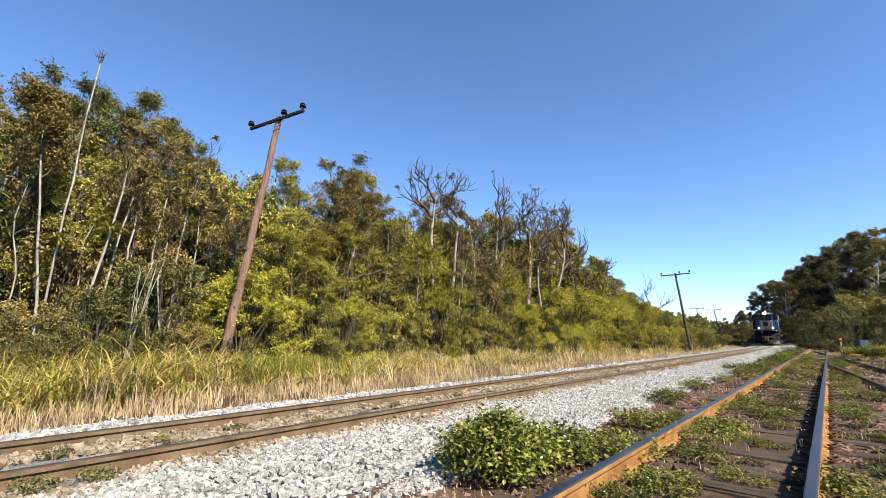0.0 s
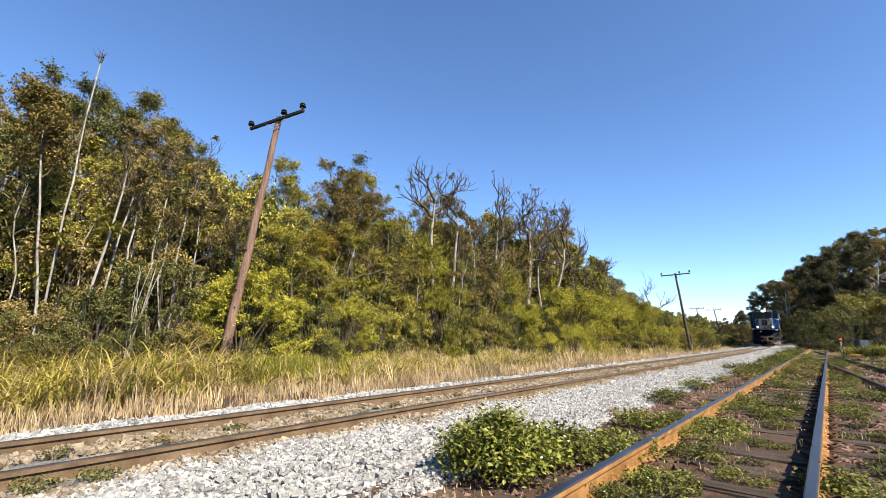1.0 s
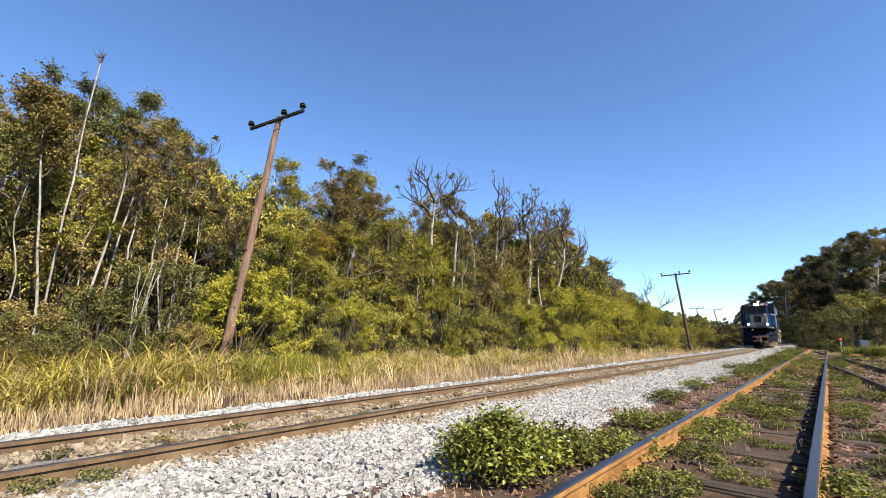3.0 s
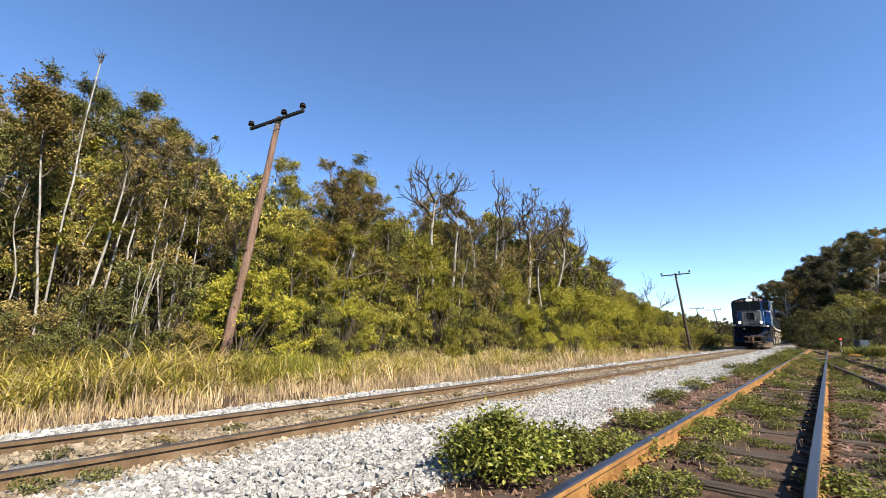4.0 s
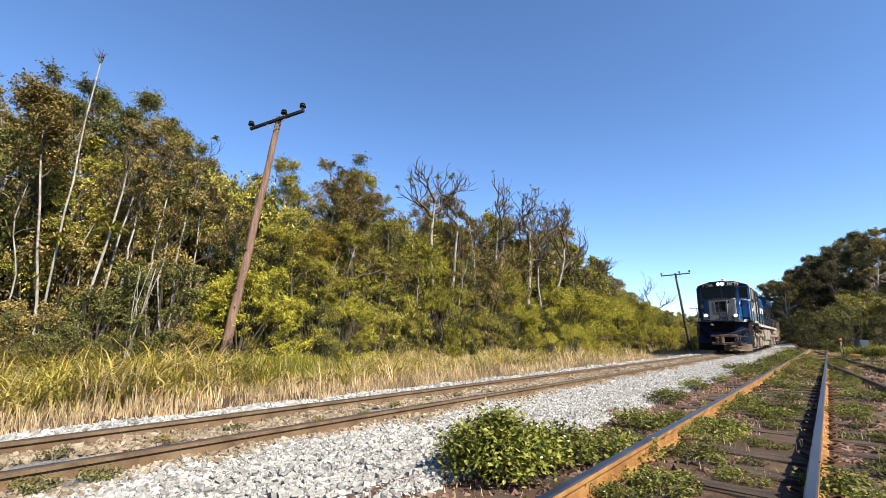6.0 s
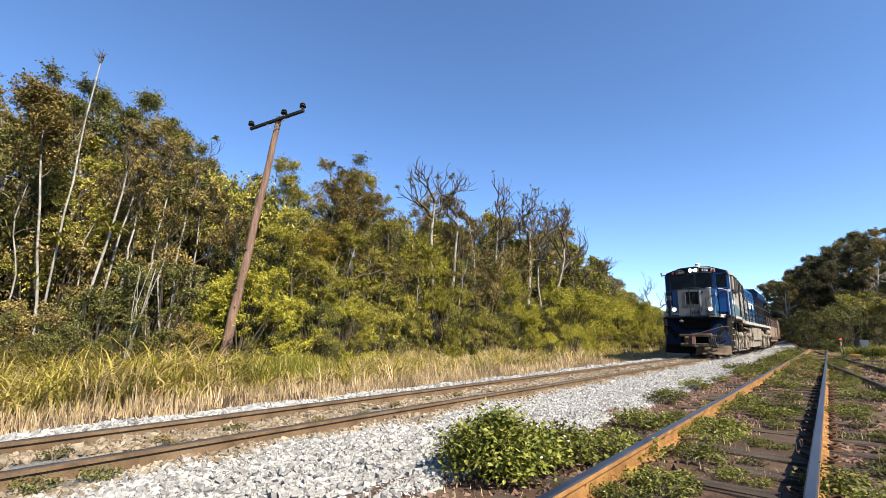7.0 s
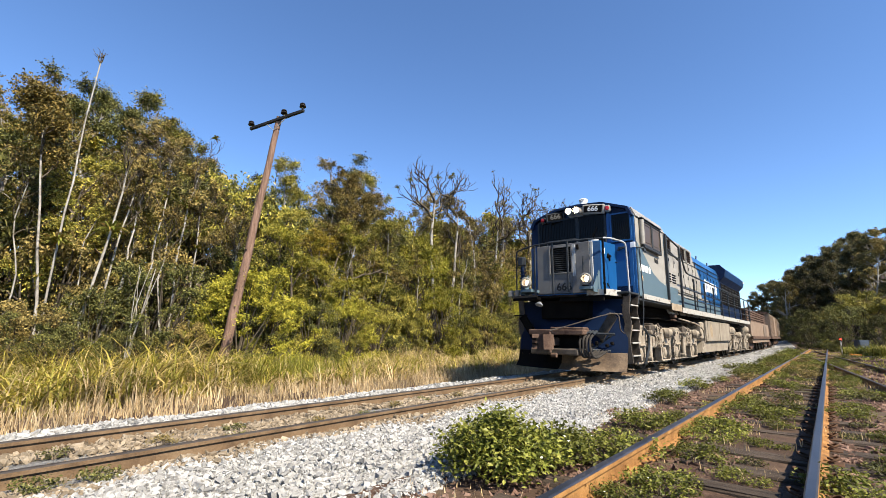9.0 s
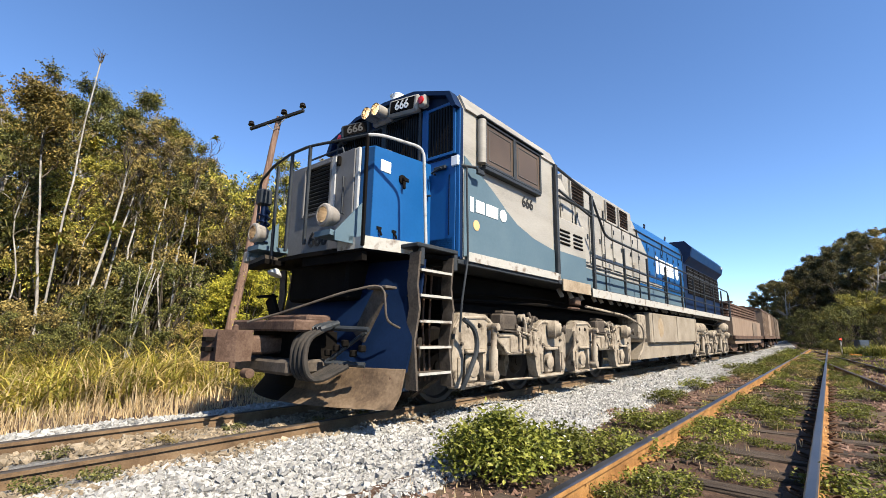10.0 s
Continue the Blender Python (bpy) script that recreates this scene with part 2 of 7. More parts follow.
SHINE = material("worn_rail_head", [(0.13, 0.125, 0.125), (0.22, 0.215, 0.22)], scale=3, fine=120, rough=0.45, metal=1.0, bump=0.05, stretch=(1, 1, 1))
TIMBER = material("weathered_sleeper_timber", [(0.032, 0.024, 0.018), (0.068, 0.05, 0.037), (0.12, 0.092, 0.07)], scale=4, fine=50, rough=0.92, bump=0.7, each=0.25, stretch=(1, 6, 3))
POLE_WOOD = material("reddish_pole_timber", [(0.12, 0.072, 0.052), (0.21, 0.13, 0.094), (0.31, 0.2, 0.15)], scale=3, fine=40, rough=0.85, bump=0.5, stretch=(7, 7, 0.6))
BLACK_IRON = material("black_iron", [(0.012, 0.012, 0.012), (0.03, 0.028, 0.026)], scale=10, rough=0.55, metal=0.3, bump=0.1)
BARK = material("grey_brown_bark", [(0.07, 0.055, 0.04), (0.15, 0.12, 0.09), (0.24, 0.2, 0.16)], scale=5, fine=40, rough=0.9, bump=0.6, stretch=(3, 3, 0.7), each=0.2)
PALE_BARK = material("pale_lichen_bark", [(0.21, 0.185, 0.155), (0.36, 0.33, 0.29), (0.5, 0.475, 0.43)], scale=4, fine=40, rough=0.9, bump=0.4, spots=(0.14, 0.12, 0.09), spot_scale=2.5)
DARK_BARK = material("dark_mossy_branch", [(0.035, 0.027, 0.019), (0.085, 0.068, 0.048), (0.15, 0.12, 0.085)], scale=6, fine=50, rough=0.95, bump=0.6)
LEAF_DARK = leaf_material("dark_green_leaves", [(0.0318, 0.0345, 0.0109), (0.079, 0.084, 0.0218), (0.144, 0.143, 0.037), (0.265, 0.241, 0.0706)], 0.08)
LEAF_MID = leaf_material("green_leaves", [(0.0773, 0.0789, 0.016), (0.185, 0.18, 0.0308), (0.316, 0.279, 0.0479), (0.493, 0.395, 0.0856)], 0.08)
LEAF_BRIGHT = leaf_material("bright_yellow_green_leaves", [(0.131, 0.133, 0.0148), (0.26, 0.253, 0.0247), (0.397, 0.361, 0.0416), (0.532, 0.445, 0.0643)], 0.08)
LEAF_OLIVE = leaf_material("olive_brown_leaves", [(0.0949, 0.0756, 0.0252), (0.179, 0.14, 0.0436), (0.266, 0.204, 0.0642), (0.392, 0.28, 0.0978)], 0.08)
LEAF_HILL = leaf_material("dull_dark_hill_leaves", [(0.0468, 0.044, 0.0174), (0.0936, 0.0871, 0.0332), (0.154, 0.133, 0.0507), (0.243, 0.191, 0.0792)], 0.08)
LEAF_DOME = leaf_material("brown_green_leaves", [(0.069, 0.0578, 0.0167), (0.153, 0.122, 0.0314), (0.26, 0.193, 0.0481), (0.43, 0.29, 0.0836)], 0.08)
LEAF_GOLD = leaf_material("golden_green_leaves", [(0.2, 0.16, 0.015), (0.33, 0.26, 0.025), (0.45, 0.33, 0.04), (0.52, 0.4, 0.07)], 0.2)
LEAF_HERB = leaf_material("fresh_weed_leaves", [(0.0651, 0.0754, 0.0125), (0.12, 0.13, 0.0195), (0.181, 0.187, 0.0319), (0.261, 0.253, 0.0577)], rough=0.45)
GRASS_DRY = leaf_material("dry_straw_grass", [(0.46, 0.32, 0.155), (0.62, 0.45, 0.24), (0.75, 0.57, 0.33), (0.84, 0.68, 0.43)], 0.3, 0.7)
GRASS_GREEN = leaf_material("green_grass", [(0.148, 0.168, 0.0208), (0.237, 0.245, 0.0323), (0.356, 0.336, 0.052), (0.504, 0.435, 0.0924)], 0.3)
REED = leaf_material("yellow_green_reed_leaves", [(0.24, 0.225, 0.0312), (0.5, 0.421, 0.0585), (0.7, 0.549, 0.13), (0.82, 0.637, 0.312)], 0.35)


REED_BROWN = leaf_material("withered_reed_leaves", [(0.2, 0.13, 0.055), (0.36, 0.25, 0.11), (0.52, 0.38, 0.19), (0.66, 0.52, 0.3)], 0.3, 0.7)


# ---- ground ----
def smooth_step(a, b, x):
    t = np.clip((x - a) / (b - a), 0.0, 1.0)
    return t * t * (3 - 2 * t)


def ground_z(s, v):
    """Height of the ground s along and v right of the main line."""
    z = -0.17 + 0.0 * v
    z = z - 0.3 * smooth_step(1.5, 2.9, -v)                       # far shoulder
    z = z + 0.10 * smooth_step(1.6, 2.7, v)                       # up to the siding's old bed
    z = z + 0.27 * np.clip(-v - 11.0, 0.0, 24.0) * (1 - 0.6 * smooth_step(20, 60, s))   # wooded slope
    z = z + 15.0 * smooth_step(50.0, 100.0, s) * smooth_step(-0.5, 27.0, v)   # wooded hill
    return z + 6.0 * smooth_step(132.0, 165.0, s) * smooth_step(-20.0, -6.0, v)


def wave(x, y):
    return 0.03 * np.sin(x * 1.7 + 0.6 * y) + 0.025 * np.sin(2.3 * y - 0.9 * x) + 0.02 * np.sin(4.1 * x + 3.3 * y)


def build_ground():
    sv = np.concatenate([np.arange(-110, -20, 5.0), np.arange(-20, 50, 0.5), np.arange(50, 130, 3.0), np.arange(130, 640, 30.0)])
    vv = np.concatenate([-np.geomspace(14, 520, 22)[::-1], np.arange(-13.5, 9.0, 0.3), np.geomspace(9.3, 520, 24)])
    S, V = np.meshgrid(sv, vv, indexing="ij")
    X, Y = MAIN.at(S, V)
    soft = smooth_step(2.6, 3.6, abs(V))
    Z = ground_z(S, V) + wave(X, Y) * soft * (0.5 + smooth_step(6, 14, abs(V)))
    n, m = S.shape
    i = np.arange(n * m).reshape(n, m)
    faces = np.stack([i[:-1, :-1], i[1:, :-1], i[1:, 1:], i[:-1, 1:]], -1).reshape(-1, 4)
    me = quads_mesh("ground", np.stack([X, Y, Z], -1).reshape(-1, 3), faces, SOIL, True)
    tagged(new("ground", me), "bare brown soil with sparse weeds along the railway", "ground", kind="structure")


build_ground()


# ---- rails and sleepers ----
RAIL_RING = [(-0.065, -0.15), (-0.065, -0.14), (-0.012, -0.125), (-0.009, -0.042), (-0.031, -0.036), (-0.031, -0.008),
             (-0.022, 0.0), (0.022, 0.0), (0.031, -0.008), (0.031, -0.036), (0.009, -0.042), (0.012, -0.125), (0.065, -0.14), (0.065, -0.15)]


def rail_geo(line, off, s0, s1, z, step=0.5):
    ss = np.arange(s0, s1 + 0.01, step)
    n, k = len(ss), len(RAIL_RING)
    verts = []
    for s in ss:
        for a, b in RAIL_RING:
            x, y = line.at(s, off + a)
            verts.append((x, y, z + b))
    faces, head = [], []
    for i in range(n - 1):
        for j in range(k):
            q = (i * k + j, i * k + (j + 1) % k, (i + 1) * k + (j + 1) % k, (i + 1) * k + j)
            faces.append(q)
            head.append(5 <= j <= 7)
    return verts, faces, head


def rail(line, off, s0, s1, z, mat, parent, label, top=None):
    verts, faces, head = rail_geo(line, off, s0, s1, z)
    me = quads_mesh("rail", verts, faces, mat)
    me.materials.append(top or SHINE)
    me.polygons.foreach_set("material_index", np.array(head, np.int32))
    ob = new("rail", me)
    ob.parent = parent
    return tagged(ob, label)


main_track = thing("main_track", "main railway track of brown rails on white crushed stone", "railway track", kind="structure")
side_track = thing("siding_track", "old overgrown siding with rusty rails on timber sleepers", "railway track", kind="structure")
spur_track = thing("spur_track", "dark overgrown rails that turn off the siding", "railway track", kind="structure")
SPUR = Line(*[float(a) for a in SIDING.at(28.0)], SIDING.heading(28.0) - 0.09, 0.0, 0.0, 10)
for off in (-HALF, HALF):
    rail(MAIN, off, -45, 160, 0.0, BROWN_RAIL, main_track, "brown rail with a dull worn head", MAIN_HEAD)
    rail(SIDING, off, -25, 42, SIDE_Z, RUST, side_track, "rusty orange rail with a worn bright head")
    rail(SPUR, off, -38, 8, SIDE_Z - 0.03, BROWN_RAIL, spur_track, "dull brown rail half buried in weeds", MAIN_HEAD)

# switch stock in the dirt where the spur leaves the siding
frog = Geo()
for k in range(3):
    xa, ya = SIDING.at(20.0 + 2.2 * k, 0.1 + 0.22 * k)
    frog.box((float(xa), float(ya), SIDE_Z - 0.06), (0.9, 0.3, 0.1), Matrix.Rotation(-SIDING.heading(22), 4, "Z"), 0.02)
part("switch_plate", frog, BROWN_RAIL, spur_track, "dark iron switch plate")


# ---- ballast ----
def stone_meshes(rng, n):
    """Angular split stones: skewed blocks of eight corners."""
    base = np.array([(x, y, z) for x in (-1, 1) for y in (-1, 1) for z in (-1, 1)], float)
    fs = np.array([(0, 1, 3, 2), (4, 6, 7, 5), (0, 4, 5, 1), (2, 3, 7, 6), (0, 2, 6, 4), (1, 5, 7, 3)])
    kinds = []
    for i in range(n):
        v = (base + rng.uniform(-0.55, 0.55, (8, 3))) * (np.array([0.5, 0.36, 0.28]) + 0.16 * rng.random(3)) * 0.82
        kinds.append(v)
    return kinds, fs


def unit_rows(v):
    return v / (np.linalg.norm(v, axis=-1, keepdims=True) + 1e-9)


def turns(rng, n):
    """n random rotation matrices."""
    q = unit_rows(rng.normal(size=(n, 4)))
    w, x, y, z = q.T
    return np.stack([1 - 2 * (y * y + z * z), 2 * (x * y - z * w), 2 * (x * z + y * w), 2 * (x * y + z * w), 1 - 2 * (x * x + z * z), 2 * (y * z - x * w),
                     2 * (x * z - y * w), 2 * (y * z + x * w), 1 - 2 * (x * x + y * y)], -1).reshape(n, 3, 3)


def scatter_stones(line, areas, mat, seed, zf):
    """Stones over areas (s0, s1, v0, v1, size, per square metre), half sunk, in one mesh."""
    rng = np.random.default_rng(seed)
    kinds, fs = stone_meshes(rng, 16)
    kinds = np.array(kinds)
    vs, ff, count = [], [], 0
    for s0, s1, v0, v1, size, density in areas:
        n = int((s1 - s0) * abs(v1 - v0) * density)
        s, v = rng.uniform(s0, s1, n), rng.uniform(v0, v1, n)
        v = v + 0.09 * np.sin(s * 2.1) * np.sign(v) + 0.07 * np.sin(s * 5.3) * np.sign(v)
        x, y = line.at(s, v)
        sz = size * (0.55 + 0.8 * rng.random(n))
        z = zf(s, v) + 0.22 * sz * rng.random(n)
        q = kinds[rng.integers(0, 16, n)] * sz[:, None, None]
        tilt = turns(rng, n) * 0.6 + np.eye(3) * 0.5
        q = np.einsum("nij,nkj->nki", tilt, q) + np.stack([x, y, z], -1)[:, None, :]
        vs.append(q.reshape(-1, 3))
        ff.append((fs[None] + (8 * (np.arange(n) + count))[:, None, None]).reshape(-1, 4))
        count += n
    return quads_mesh("ballast", np.concatenate(vs), np.concatenate(ff), mat)


def bed_strip(name, line, s0, s1, vs, zf, mat, parent, label):
    ss = np.arange(s0, s1, 0.4)
    S, V = np.meshgrid(ss, np.array(vs), indexing="ij")
    X, Y = line.at(S, V + 0.07 * np.sin(S * 2.1) * (abs(V) > 2))
    n, m = S.shape
    i = np.arange(n * m).reshape(n, m)
    faces = np.stack([i[:-1, :-1], i[1:, :-1], i[1:, 1:], i[:-1, 1:]], -1).reshape(-1, 4)
    ob = new(name, quads_mesh(name, np.stack([X, Y, zf(S, V)], -1).reshape(-1, 3), faces, mat, True))
    ob.parent = parent
    return tagged(ob, label, kind="structure")


def bed_z(s, v):
    return ground_z(s, v) + 0.02 + 0.03 * (1 - smooth_step(0.75, 1.15, abs(v))) - 0.06 * smooth_step(2.5, 2.85, abs(v)) + 0.012 * np.sin(s * 3.1 + v * 5)


def old_bed_z(s, v):
    return 0.0 * s - 0.068 + 0.012 * np.sin(s * 2.7 + v * 4) - 0.12 * smooth_step(0.0, 0.2, v) * (1 - smooth_step(0.5, 0.62, v))


bed_strip("ballast_bed", MAIN, -44, 160, [-2.75, -2.5, -2.1, -1.6, -1.15, -0.95, -0.75, -0.4, 0, 0.4, 0.75, 0.95, 1.15, 1.5, 1.9, 2.3, 2.55, 2.85], bed_z, BALLAST_DUST, main_track, "white crushed stone bed")
bed_strip("old_ballast_bed", SIDING, -24, 30, [-1.7, -1.2, -0.6, 0, 0.6, 1.2, 1.9, 2.6], old_bed_z, BED, side_track, "brown dirty old ballast bed")
near_stones = [(-8.5, 4, 0.68, 2.84, 0.039, 2000), (4, 14, 0.66, 2.78, 0.05, 960), (14, 30, 0.66, 2.6, 0.075, 330), (30, 60, 0.66, 2.4, 0.12, 100),
               (-9, 6, -2.7, -0.68, 0.06, 620), (6, 20, -2.7, -0.66, 0.08, 300), (20, 50, -2.7, -0.66, 0.12, 100)]
tagged(new("ballast", scatter_stones(MAIN, near_stones, BALLAST, 3, bed_z)), "loose white crushed stones of the track bed", "ballast", kind="stuff")
tagged(new("ballast", scatter_stones(MAIN, [(-9, 8, -0.46, 0.46, 0.052, 900), (8, 40, -0.46, 0.46, 0.08, 200)], TAN_STONE, 4, lambda s, v: bed_z(s, v) + 0.004)), "dirty tan stones between the main rails", "ballast", kind="stuff")
tagged(new("ballast", scatter_stones(MAIN, [(-9, 14, 0.58, 0.82, 0.048, 950), (-9, 14, -0.8, -0.6, 0.05, 500)], TAN_STONE, 6, lambda s, v: bed_z(s, v) + 0.004)), "dirty tan stones along the main rails", "ballast", kind="stuff")
tagged(new("ballast", scatter_stones(SIDING, [(-6, 8, -1.55, 2.4, 0.055, 560), (8, 26, -1.6, 2.6, 0.08, 90)], OLD_STONE, 5, lambda s, v: old_bed_z(s, v) - 0.014)), "old brown stones round the siding's sleepers", "ballast", kind="stuff")


def single_stones():
    """The stones nearest to the camera, each by itself."""
    rng = np.random.default_rng(9)
    kinds, fs = stone_meshes(rng, 8)
    meshes = [quads_mesh("stone", k * 0.042, fs, BALLAST) for k in kinds]
    for i in range(290):
        s, v = rng.uniform(-5.2, -1.6), rng.uniform(1.15, 2.45)
        x, y = MAIN.at(s, v)
        ob = new("stone", meshes[i % 8])
        ob.parent = main_track
        z = float(bed_z(np.array(s), np.array(v))) + 0.028
        ob.matrix_basis = pose(float(x), float(y), z, rng.uniform(-40, 40), rng.uniform(-40, 40), rng.uniform(0, 360)) @ Matrix.Scale(rng.uniform(0.6, 1.25), 4)


def sleepers():
    rng = random.Random(8)
    kinds = []
    for i in range(4):
        g = Geo().box((0, 0, 0), (2.0, 0.21 + 0.02 * i, 0.16), None, 0.018)
        g.v = [(x + rng.uniform(-0.012, 0.012), y + rng.uniform(-0.012, 0.012), z + rng.uniform(-0.008, 0.004)) for x, y, z in g.v]
        kinds.append(g.mesh("sleeper", TIMBER))
    for line, track, s0, s1, top in ((MAIN, main_track, -9.0, 40.0, -0.166), (SIDING, side_track, -7.0, 28.0, SIDE_Z - 0.142)):
        s, i = s0, 0
        while s < s1:
            ob = new("sleeper", kinds[i % 4])
            ob.parent = track
            x, y = line.at(s, rng.uniform(-0.03, 0.03))
            ob.matrix_basis = pose(float(x), float(y), top - 0.08 - rng.uniform(0, 0.008), 0, 0, -math.degrees(line.heading(s)) + rng.uniform(-1.5, 1.5))
            s, i = s + 0.6 + rng.uniform(-0.04, 0.04), i + 1
    # tie plates and spring clips on the siding's sleepers
    plate = Geo().box((0, 0, 0), (0.32, 0.15, 0.016), None, 0.004).mesh("tie_plate", CLIP)
    clip = Geo().tube([(0.0, -0.07, 0.02), (0.06, -0.05, 0.05), (0.075, 0.0, 0.055), (0.06, 0.05, 0.05), (0.0, 0.06, 0.03), (0.0, 0.01, 0.04), (0.05, 0.0, 0.03)], 0.009, 6).mesh("rail_clip", CLIP, "all")
    s = -7.0
    while s < 7:
        for off in (-HALF, HALF):
            x, y = SIDING.at(s, off)
            a = -math.degrees(SIDING.heading(s))
            m = pose(float(x), float(y), SIDE_Z - 0.146, 0, 0, a)
            ob = new("tie_plate", plate)
            ob.parent = side_track
            ob.matrix_basis = m
            for d in (0, 180):
                ob = new("rail_clip", clip)
                ob.parent = side_track
                ob.matrix_basis = m @ pose(0, 0, 0, 0, 0, d) @ pose(0.06, 0, 0.0)
        s += 0.6


# ---- foliage ----
def leaf_quads(centers, normals, length, width, rng, curl=0.25):
    """One folded leaf of four corners at each centre."""
    n = len(centers)
    a = rng.normal(size=(n, 3))
    a -= normals * np.sum(a * normals, 1, keepdims=True)
    a /= np.linalg.norm(a, axis=1, keepdims=True) + 1e-9
    b = np.cross(normals, a)
    L = length * (0.7 + 0.6 * rng.random((n, 1)))
    Wd = width * (0.7 + 0.6 * rng.random((n, 1)))
    v = np.stack([centers - a * L / 2, centers + b * Wd / 2 + normals * L * curl * 0.3, centers + a * L / 2 - normals * L * curl * 0.4,
                  centers - b * Wd / 2 + normals * L * curl * 0.3], 1).reshape(-1, 3)
    return v, np.arange(4 * n).reshape(n, 4)


def unit(v):
    return v / (np.linalg.norm(v, axis=-1, keepdims=True) + 1e-9)


def clump_leaves(centers, radii, per, length, width, rng, flat=0.75, droop=0.12, row=9):
    """Leaves in sprays along short twigs that start out of each centre, so that the outline is ragged and has gaps."""
    cs, ns = [], []
    for c, r in zip(centers, radii):
        m = max(3, int(per * r * r / row))
        d = unit(rng.normal(size=(m, 3)) + np.array([0, 0, 0.3]))
        reach = r * (0.45 + 0.8 * rng.random((m, 1)) ** 1.4)
        side = unit(np.cross(d, rng.normal(size=(m, 3))))
        bed = unit(np.array([0, 0, 0.75]) + 0.5 * d + 0.55 * rng.normal(size=(m, 3)))
        for i in range(row):
            f = 0.22 + 0.78 * (i + rng.random((m, 1))) / row
            p = d * reach * f + side * length * (0.55 if i % 2 else -0.55) * (1.15 - 0.5 * f) + rng.normal(size=(m, 3)) * length * 0.35
            p[:, 2] -= (droop * reach * f * f)[:, 0]
            cs.append(c + p * np.array([1, 1, flat]))
            ns.append(unit(bed + 0.5 * rng.normal(size=(m, 3))))
    return leaf_quads(np.concatenate(cs), np.concatenate(ns), length, width, rng)


def limb(geo, p, d, length, r, rng, depth, tips, wander=0.25, lift=0.15, forks=3, pieces=5, n=6, taper=0.42):
    """A tapered limb that forks; its ends are gathered in tips."""
    pts, rs = [Vector(p)], [r]
    d = Vector(d).normalized()
    kids = []
    for i in range(pieces):
        d = (d + Vector(rng.normal(size=3)) * wander * 0.5 + Vector((0, 0, lift * 0.3))).normalized()
        pts.append(pts[-1] + d * length / pieces)
        rs.append(r * (1 - taper * (i + 1) / pieces))
        if depth > 0 and i >= pieces // 2 - 1 and len(kids) < forks:
            kids.append((pts[-1].copy(), d.copy(), rs[-1]))
    geo.tube(pts, rs, n, caps=False)
    if depth == 0:
        tips.append((np.array(pts[-1]), length))
        tips.append((np.array(pts[len(pts) // 2]), length))
        return
    for q, dd, rr in kids:
        side = Vector(rng.normal(size=3))
        side = (side - dd * side.dot(dd)).normalized()
        nd = (dd * 0.75 + side * 0.85 + Vector((0, 0, lift))).normalized()
        limb(geo, q, nd, length * (0.55 + 0.25 * rng.random()), rr * (0.8 if taper > 0.4 else 0.78), rng, depth - 1, tips, wander, lift, forks, max(3, pieces - 1), max(4, n - 1), taper)


def tree(name, label, seed, height, spread, leaf, bark, leaf_len=0.2, per=150, trunk_h=0.45, trunk_r=0.11, puff=0.8, levels=1, forks=2, lean=0.1, flat=0.62, base_limbs=6, row=9):
    """A broadleaf tree: trunk with limbs, and a crown of leaf clumps at the limbs' ends."""
    rng = np.random.default_rng(seed)
    g, tips = Geo(), []
    pts, rs = [Vector((0, 0, -0.4))], [trunk_r * 1.35]
    d = Vector((rng.normal() * lean, rng.normal() * lean, 1)).normalized()
    k = 8
    for i in range(k):
        d = (d + Vector((rng.normal() * 0.09, rng.normal() * 0.09, 0.12))).normalized()
        pts.append(pts[-1] + d * (height * 0.82 + 0.4) / k)
        rs.append(trunk_r * (1 - 0.75 * (i + 1) / k))
    g.tube(pts, rs, 8, caps=False)
    for i in range(base_limbs):
        f = trunk_h + (1 - trunk_h) * (i + 0.3) / base_limbs
        j = min(k - 1, int(f * k))
        q = pts[j].lerp(pts[j + 1], f * k - j)
        w = 2.4 * i + rng.random()
        rise = 0.25 + 0.7 * f
        nd = Vector((math.cos(w), math.sin(w), rise)).normalized()
        limb(g, q, nd, spread * (0.95 - 0.45 * max(0, f - 0.6)), max(0.02, rs[j] * 0.6), rng, levels, tips, 0.3, 0.2, forks)
    tips.append((np.array(pts[-1]), spread * 0.5))
    tr = thing(name, label, "tree")
    part("trunk", g, bark, tr, "", "all", tidy=False)
    c = np.array([t[0] for t in tips])
    r = np.array([puff * (0.6 + 0.95 * rng.random() ** 1.3) for t in tips]) * np.where(rng.random(len(tips)) < 0.14, 0.45, 1.0)
    v, f = clump_leaves(c, r, per, leaf_len, leaf_len * 0.55, rng, flat + 0.12, 0.12, row)
    part("crown", quads_mesh("crown", v, f, leaf), None, tr)
    return tr


